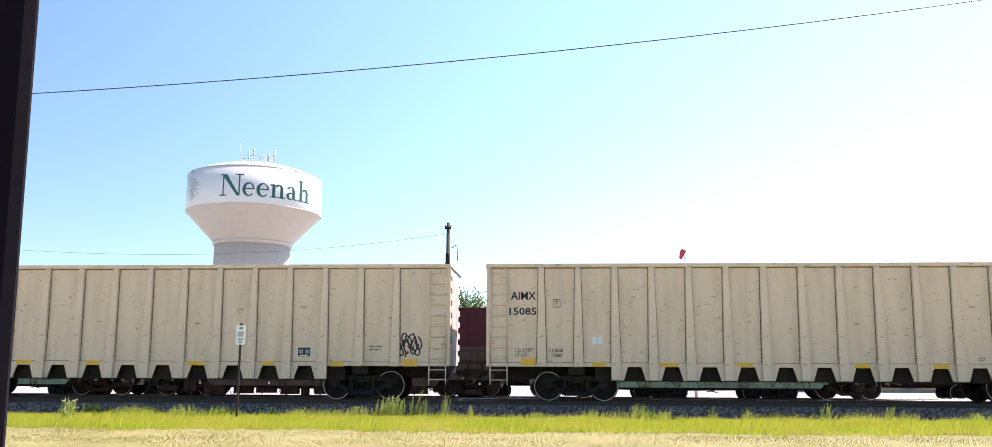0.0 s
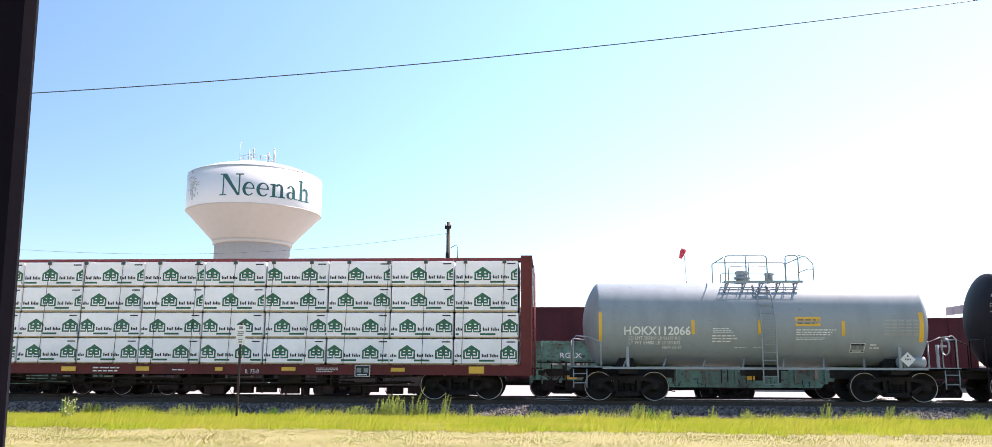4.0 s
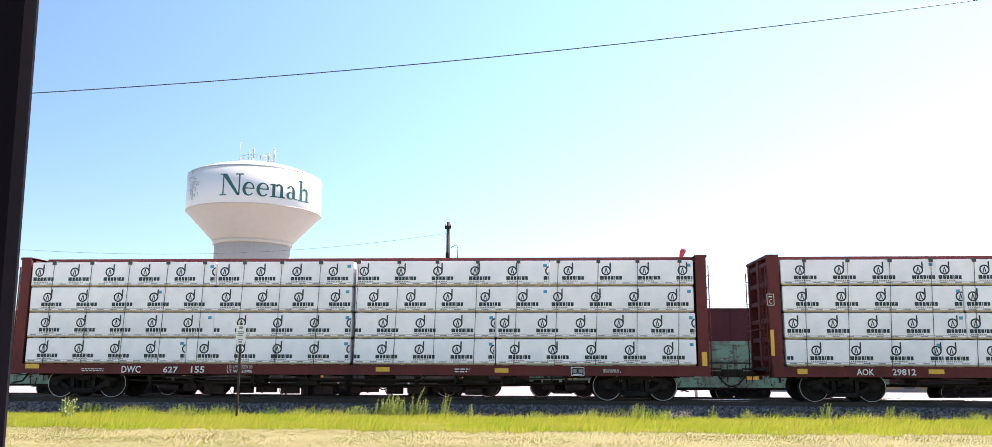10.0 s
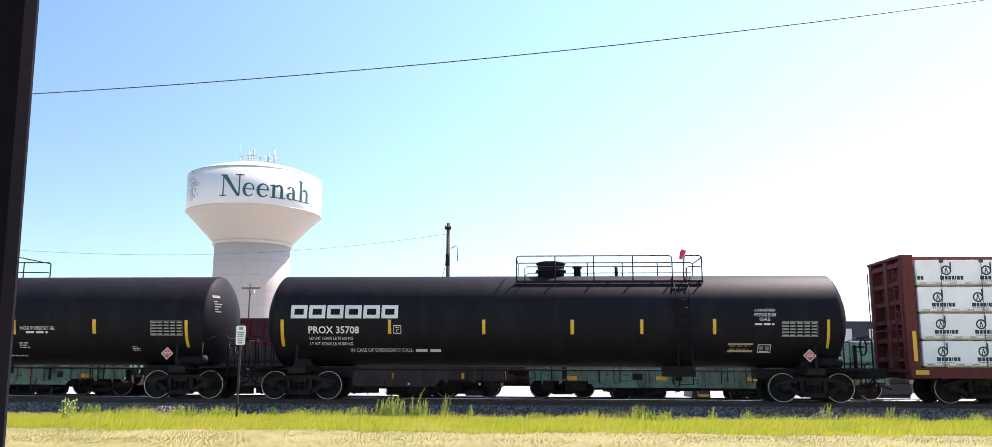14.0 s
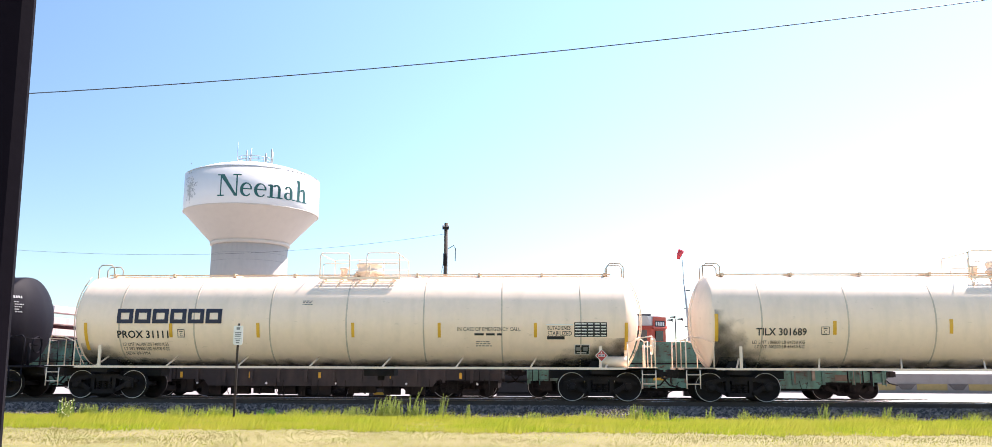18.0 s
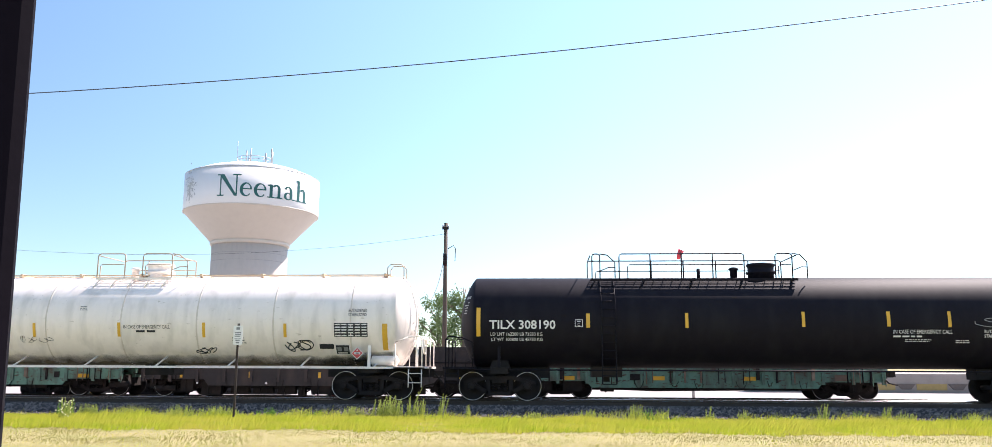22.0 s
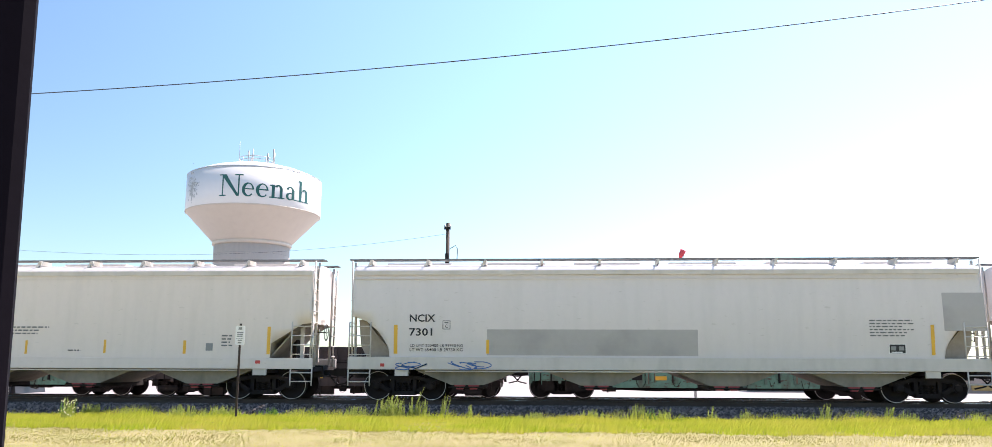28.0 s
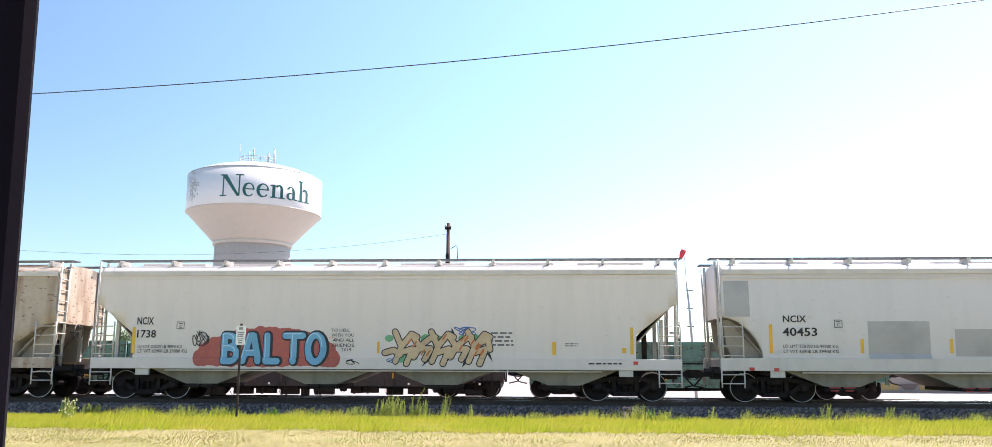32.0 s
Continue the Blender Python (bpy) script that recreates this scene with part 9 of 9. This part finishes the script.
patch(6.62, 7.09, 1.63, 1.79, s16, BLACK_MARK, c16, "painted_patch")
data_panel(7.14, 7.61, 1.45, 1.77, s16, BLACK_MARK, c16)
placard(7.92, 1.49, 0.20, s16, RED_MARK, c16)
bars(-1.43, -1.17, 2.86, 3.02, 3, s16, FADED_MARK, c16, 1)
bars(3.74, 4.30, 1.78, 2.02, 3, s16, FADED_MARK, c16, 2)
letter("NCIX", -7.77, -6.99, 2.41, 2.65, s17, BLACK_MARK, c17, 0.018)
letter("6504", -7.78, -6.95, 1.97, 2.19, s17, BLACK_MARK, c17, 0.018)
letter("LD LMT 221200 LB 100300 KG", -7.78, -6.12, 1.57, 1.67, s17, BLACK_MARK, c17)
letter("LT WT 64800 LB 29400 KG", -7.78, -6.12, 1.43, 1.53, s17, BLACK_MARK, c17, 0.005)
plate_box(-6.70, -6.48, 2.19, 2.43, s17, BLACK_MARK, c17)
patch(-6.58, -5.61, 1.63, 2.07, s17, PATCH_GRAY, c17, "painted_patch")
reflectors([(-8.23, -8.13, 1.48, 2.39), (8.15, 8.27, 1.51, 2.35), (-5.53, -5.43, 1.47, 1.93), (-2.81, -2.71, 1.46, 1.98), (-0.10, 0.00, 1.49, 1.92), (2.58, 2.68, 1.46, 1.91), (5.36, 5.46, 1.43, 1.90)], s17, c17)
bars(3.67, 4.92, 1.93, 2.58, 7, s17, FADED_MARK, c17, 1)
bars(6.11, 6.93, 1.80, 1.96, 3, s17, FADED_MARK, c17, 1)
bars(7.31, 7.82, 1.73, 1.96, 3, s17, FADED_MARK, c17, 2)
patch(-7.53, -7.37, 1.15, 1.25, s17, RED_MARK, c17, "painted_patch")
bars(-9.03, -8.51, 1.14, 1.24, 1, s17, BLACK_MARK, c17, 1)
bars(-6.08, -5.88, 1.19, 1.25, 1, s17, BLACK_MARK, c17, 2)
letter("NCIX", -7.92, -7.22, 2.48, 2.73, s18, BLACK_MARK, c18, 0.018)
letter("40428", -8.04, -6.91, 2.03, 2.30, s18, BLACK_MARK, c18, 0.018)
letter("LD LMT 220400 LB 99900 KG", -8.02, -6.28, 1.67, 1.77, s18, BLACK_MARK, c18)
letter("LT WT 65600 LB 29800 KG", -8.01, -6.27, 1.52, 1.63, s18, BLACK_MARK, c18, 0.005)
plate_box(-6.37, -6.12, 2.26, 2.53, s18, BLACK_MARK, c18)
patch(-5.45, 5.55, 1.37, 2.33, s18, PATCH_GRAY, c18, "painted_patch")
patch(5.86, 7.57, 1.37, 1.88, s18, PATCH_GRAY, c18, "painted_patch")
reflectors([(-8.41, -8.30, 1.50, 2.42), (8.20, 8.31, 1.51, 2.42), (-5.59, -5.47, 1.51, 1.95), (-2.86, -2.76, 1.54, 1.96), (-0.08, 0.02, 1.52, 1.97), (2.61, 2.71, 1.53, 1.95), (5.33, 5.44, 1.52, 1.96)], s18, c18)
bars(4.79, 5.98, 2.32, 2.66, 4, s18, FADED_MARK, c18, 1)
bars(5.57, 6.07, 1.94, 2.28, 4, s18, FADED_MARK, c18, 1)
brand_blocks(2.52, 3.36, 1.08, 1.20, 10, s18, NAVY_MARK, c18)
patch(8.06, 8.21, 0.98, 1.08, s18, RED_MARK, c18, "painted_patch")
patch(8.85, 9.03, 0.97, 1.06, s18, RED_MARK, c18, "painted_patch")
patch(-8.31, -8.14, 0.97, 1.05, s18, RED_MARK, c18, "painted_patch")
bars(8.01, 8.79, 1.10, 1.32, 3, s18, FADED_MARK, c18, 1)
bars(7.48, 7.90, 1.71, 2.02, 3, s18, WHITE_MARK, c18, 1)
letter("NCIX", -8.04, -7.21, 2.50, 2.74, s19, BLACK_MARK, c19, 0.018)
letter("7301", -8.05, -7.30, 2.05, 2.30, s19, BLACK_MARK, c19, 0.018)
letter("LD LMT 220400 LB 99950 KG", -8.02, -6.31, 1.70, 1.79, s19, BLACK_MARK, c19)
letter("LT WT 65400 LB 29750 KG", -8.03, -6.32, 1.56, 1.66, s19, BLACK_MARK, c19, 0.005)
plate_box(-6.97, -6.72, 2.26, 2.54, s19, BLACK_MARK, c19)
reflectors([(-8.55, -8.43, 1.48, 2.40), (-5.56, -5.47, 1.49, 1.93)], s19, c19)
reflectors([(8.29, 8.40, 1.49, 2.42)], s19, c19)
patch(-5.54, 1.14, 1.44, 2.26, s19, PATCH_GRAY, c19, "painted_patch")
patch(8.71, 9.98, 2.23, 3.42, s19, PATCH_GRAY, c19, "painted_patch")
bars(6.44, 7.79, 2.04, 2.60, 6, s19, FADED_MARK, c19, 1)
data_panel(7.00, 7.52, 1.52, 1.83, s19, BLACK_MARK, c19)
scrawl(-8.46, -7.46, 0.98, 1.23, 4, 0.03, s19, BLUE_MARK, c19, 21)
scrawl(-6.89, -5.36, 0.98, 1.23, 5, 0.03, s19, BLUE_MARK, c19, 22)
patch(-8.96, -8.83, 1.07, 1.17, s19, RED_MARK, c19, "painted_patch")
letter("NCIX", -7.82, -7.06, 2.22, 2.46, s20, BLACK_MARK, c20, 0.018)
letter("7704", -7.78, -7.06, 1.91, 2.15, s20, BLACK_MARK, c20, 0.018)
letter("LD LMT 220600 100050 KG", -7.76, -6.32, 1.64, 1.74, s20, BLACK_MARK, c20)
letter("LT WT 65400 29650 KG", -7.75, -6.31, 1.50, 1.60, s20, BLACK_MARK, c20, 0.005)
reflectors([(-8.22, -8.11, 1.41, 2.36), (-5.48, -5.37, 1.42, 1.89), (-2.76, -2.66, 1.45, 1.88), (-0.04, 0.04, 1.44, 1.88), (2.64, 2.72, 1.47, 1.91), (5.32, 5.42, 1.46, 1.89), (8.11, 8.22, 1.45, 2.34)], s20, c20)
bars(-0.84, 0.79, 2.06, 2.37, 3, s20, FADED_MARK, c20, 1)
bars(6.60, 6.96, 1.68, 2.10, 4, s20, FADED_MARK, c20, 1)
patch(6.08, 6.31, 1.56, 1.80, s20, GREY_PRINT, c20, "painted_patch")
bars(-1.95, -1.03, 1.52, 1.60, 1, s20, BLACK_MARK, c20, 1)
bars(1.43, 2.04, 1.52, 1.61, 1, s20, BLACK_MARK, c20, 2)
patch(7.77, 7.93, 1.15, 1.25, s20, RED_MARK, c20, "painted_patch")
patch(-9.02, -8.87, 1.10, 1.21, s20, RED_MARK, c20, "painted_patch")
plate_box(-6.36, -6.08, 2.08, 2.36, s20, BLACK_MARK, c20)
letter("NCIX", -7.85, -7.13, 2.49, 2.71, s21, BLACK_MARK, c21, 0.018)
letter("40453", -7.88, -6.81, 2.06, 2.33, s21, BLACK_MARK, c21, 0.018)
letter("LD LMT 220100 LB 99900 KG", -7.87, -6.18, 1.70, 1.80, s21, BLACK_MARK, c21)
letter("LT WT 65900 LB 29900 KG", -7.86, -6.17, 1.54, 1.64, s21, BLACK_MARK, c21, 0.005)
plate_box(-6.28, -6.03, 2.33, 2.57, s21, BLACK_MARK, c21)
patch(-9.65, -8.86, 2.67, 3.81, s21, PATCH_GRAY, c21, "painted_patch")
patch(-5.26, -3.38, 1.36, 2.53, s21, PATCH_GRAY, c21, "painted_patch")
patch(-2.63, -0.60, 1.45, 2.29, s21, PATCH_GRAY, c21, "painted_patch")
reflectors([(-8.29, -8.19, 1.53, 2.43), (-5.50, -5.40, 1.54, 1.98), (-2.80, -2.70, 1.55, 1.99), (0.04, 0.14, 1.54, 2.01), (2.77, 2.87, 1.55, 2.00), (5.45, 5.57, 1.53, 1.99), (8.35, 8.46, 1.48, 2.40)], s21, c21)
bars(4.90, 6.03, 2.06, 2.66, 6, s21, FADED_MARK, c21, 1)
bars(7.55, 8.19, 1.72, 1.91, 3, s21, FADED_MARK, c21, 1)
brand_blocks(2.59, 3.44, 1.09, 1.21, 10, s21, NAVY_MARK, c21)
patch(-8.96, -8.80, 0.99, 1.09, s21, RED_MARK, c21, "painted_patch")
patch(-8.20, -8.05, 0.97, 1.07, s21, RED_MARK, c21, "painted_patch")
patch(8.21, 8.34, 0.96, 1.08, s21, RED_MARK, c21, "painted_patch")
letter("NCIX", -8.12, -7.56, 2.40, 2.65, s22, BLACK_MARK, c22, 0.018)
letter("1738", -8.10, -7.46, 1.97, 2.23, s22, BLACK_MARK, c22, 0.018)
letter("LD LMT 200200 LB 90800 KG", -8.05, -6.56, 1.64, 1.74, s22, BLACK_MARK, c22)
letter("LT WT 62900 LB 29000 KG", -8.04, -6.38, 1.49, 1.60, s22, BLACK_MARK, c22, 0.005)
plate_box(-6.78, -6.52, 2.26, 2.50, s22, BLACK_MARK, c22)
reflectors([(-8.26, -8.15, 1.47, 2.32), (-0.11, -0.03, 1.49, 1.86), (5.53, 5.65, 1.45, 1.87), (8.00, 8.10, 1.48, 2.33)], s22, c22)
mural(-6.20, -1.27, 1.08, 2.36, -5.33, -1.81, 1.10, 2.18, s22, c22)
wild_style(0.08, 3.65, 1.10, 2.27, s22, c22)
letter("TO HELL", -1.62, -1.02, 2.18, 2.28, s22, BLACK_MARK, c22, 0.005)
letter("WITH YOU", -1.61, -0.87, 2.02, 2.12, s22, BLACK_MARK, c22, 0.005)
letter("AND ALL", -1.57, -0.86, 1.86, 1.96, s22, BLACK_MARK, c22, 0.005)
letter("FRIENDS", -1.56, -0.86, 1.69, 1.80, s22, BLACK_MARK, c22, 0.005)
letter("2019", -1.27, -0.95, 1.55, 1.65, s22, BLACK_MARK, c22, 0.005)
scrawl(-6.26, -5.62, 1.72, 2.30, 6, 0.03, s22, BLACK_MARK, c22, 31)
bars(3.57, 4.30, 1.71, 2.21, 4, s22, FADED_MARK, c22, 1)
bars(5.94, 6.40, 1.71, 1.85, 2, s22, FADED_MARK, c22, 1)
scrawl(2.39, 3.08, 2.03, 2.33, 4, 0.03, s22, BLUE_MARK, c22, 33)
scrawl(-1.09, -0.67, 1.13, 1.29, 3, 0.025, s22, BLACK_MARK, c22, 34)
scrawl(0.23, 0.64, 1.18, 1.36, 3, 0.025, s22, BLUE_MARK, c22, 35)
patch(8.08, 8.22, 1.16, 1.26, s22, RED_MARK, c22, "painted_patch")
bars(6.67, 7.76, 1.14, 1.24, 1, s22, BLACK_MARK, c22, 1)
patch(7.73, 7.87, 1.52, 1.68, s22, YELLOW_TAPE, c22, "painted_patch")


# ---- everything that moves ----
def spin_rows(x_start, speed):
    """Rows for a wheelset: it turns while it is anywhere near the view, at the pace of its train."""
    lo, hi = -24.0, 24.0
    t_in, t_out = sorted(((lo - x_start) / speed, (hi - x_start) / speed))
    t_in, t_out = max(0.0, t_in), min(32.0, t_out)
    turn = math.degrees(speed / WHEEL_R)

    def at(t):
        return pose(0, 0, 0, 0, turn * (t - t_in), 0)
    if t_in >= t_out:
        return [(0.0, at(t_in)), (32.0, at(t_in))]
    step = 1 / 30
    rows = [] if t_in < step else [(0.0, at(t_in))]
    n = int((t_out - t_in) / step)
    base = round(t_in / step)
    for i in range(n + 1):
        t = (base + i) * step
        rows.append((t, at(max(t, t_in))))
    if rows[-1][0] < 32.0 - step / 2:
        rows.append((32.0, rows[-1][1]))
    return rows


PACE_TIMES = (0, 2, 3.4, 5.55, 8.5, 11, 13.4, 15, 18.5, 24, 32)
PACE = (0.05, 0.43, 0.95, 1.97, 3.0, 3.9, 4.25, 4.1, 3.73, 3.5, 3.3)


def far_way():
    """How far the far train has gone: it starts almost at rest and gathers speed."""
    ts = np.arange(0, 32.001, 0.05)
    v = np.interp(ts, PACE_TIMES, PACE)
    gone = np.concatenate([[0.0], np.cumsum((v[1:] + v[:-1]) * 0.025)])
    return lambda t: float(np.interp(t, ts, gone))


def motions():
    for car in TRAIN:
        x, y, z = car.matrix_basis.translation
        walk(car, [(0.0, pose(x, y, z)), (16.0, pose(x + SPEED * 16.0, y, z)), (32.0, pose(x + SPEED * 32.0, y, z))])
        for ob in car.children_recursive:
            if ob.name.startswith("wheelset"):
                p = ob.matrix_basis.translation.copy()
                rows = spin_rows(x + ob.parent.matrix_basis.translation.x + p.x, SPEED)
                walk(ob, [(t, pose(p.x, p.y, p.z) @ r) for t, r in rows])
    way = far_way()
    for car in FAR_TRAIN:
        x, y, z = car.matrix_basis.translation
        walk(car, [(t, pose(x - way(t), y, z)) for t in range(33)])
        for ob in car.children_recursive:
            if ob.name.startswith("wheelset"):
                p = ob.matrix_basis.translation.copy()
                walk(ob, [(k * 0.16, pose(p.x, p.y, p.z, 0, -math.degrees(way(k * 0.16) / WHEEL_R), 0)) for k in range(201)])


motions()
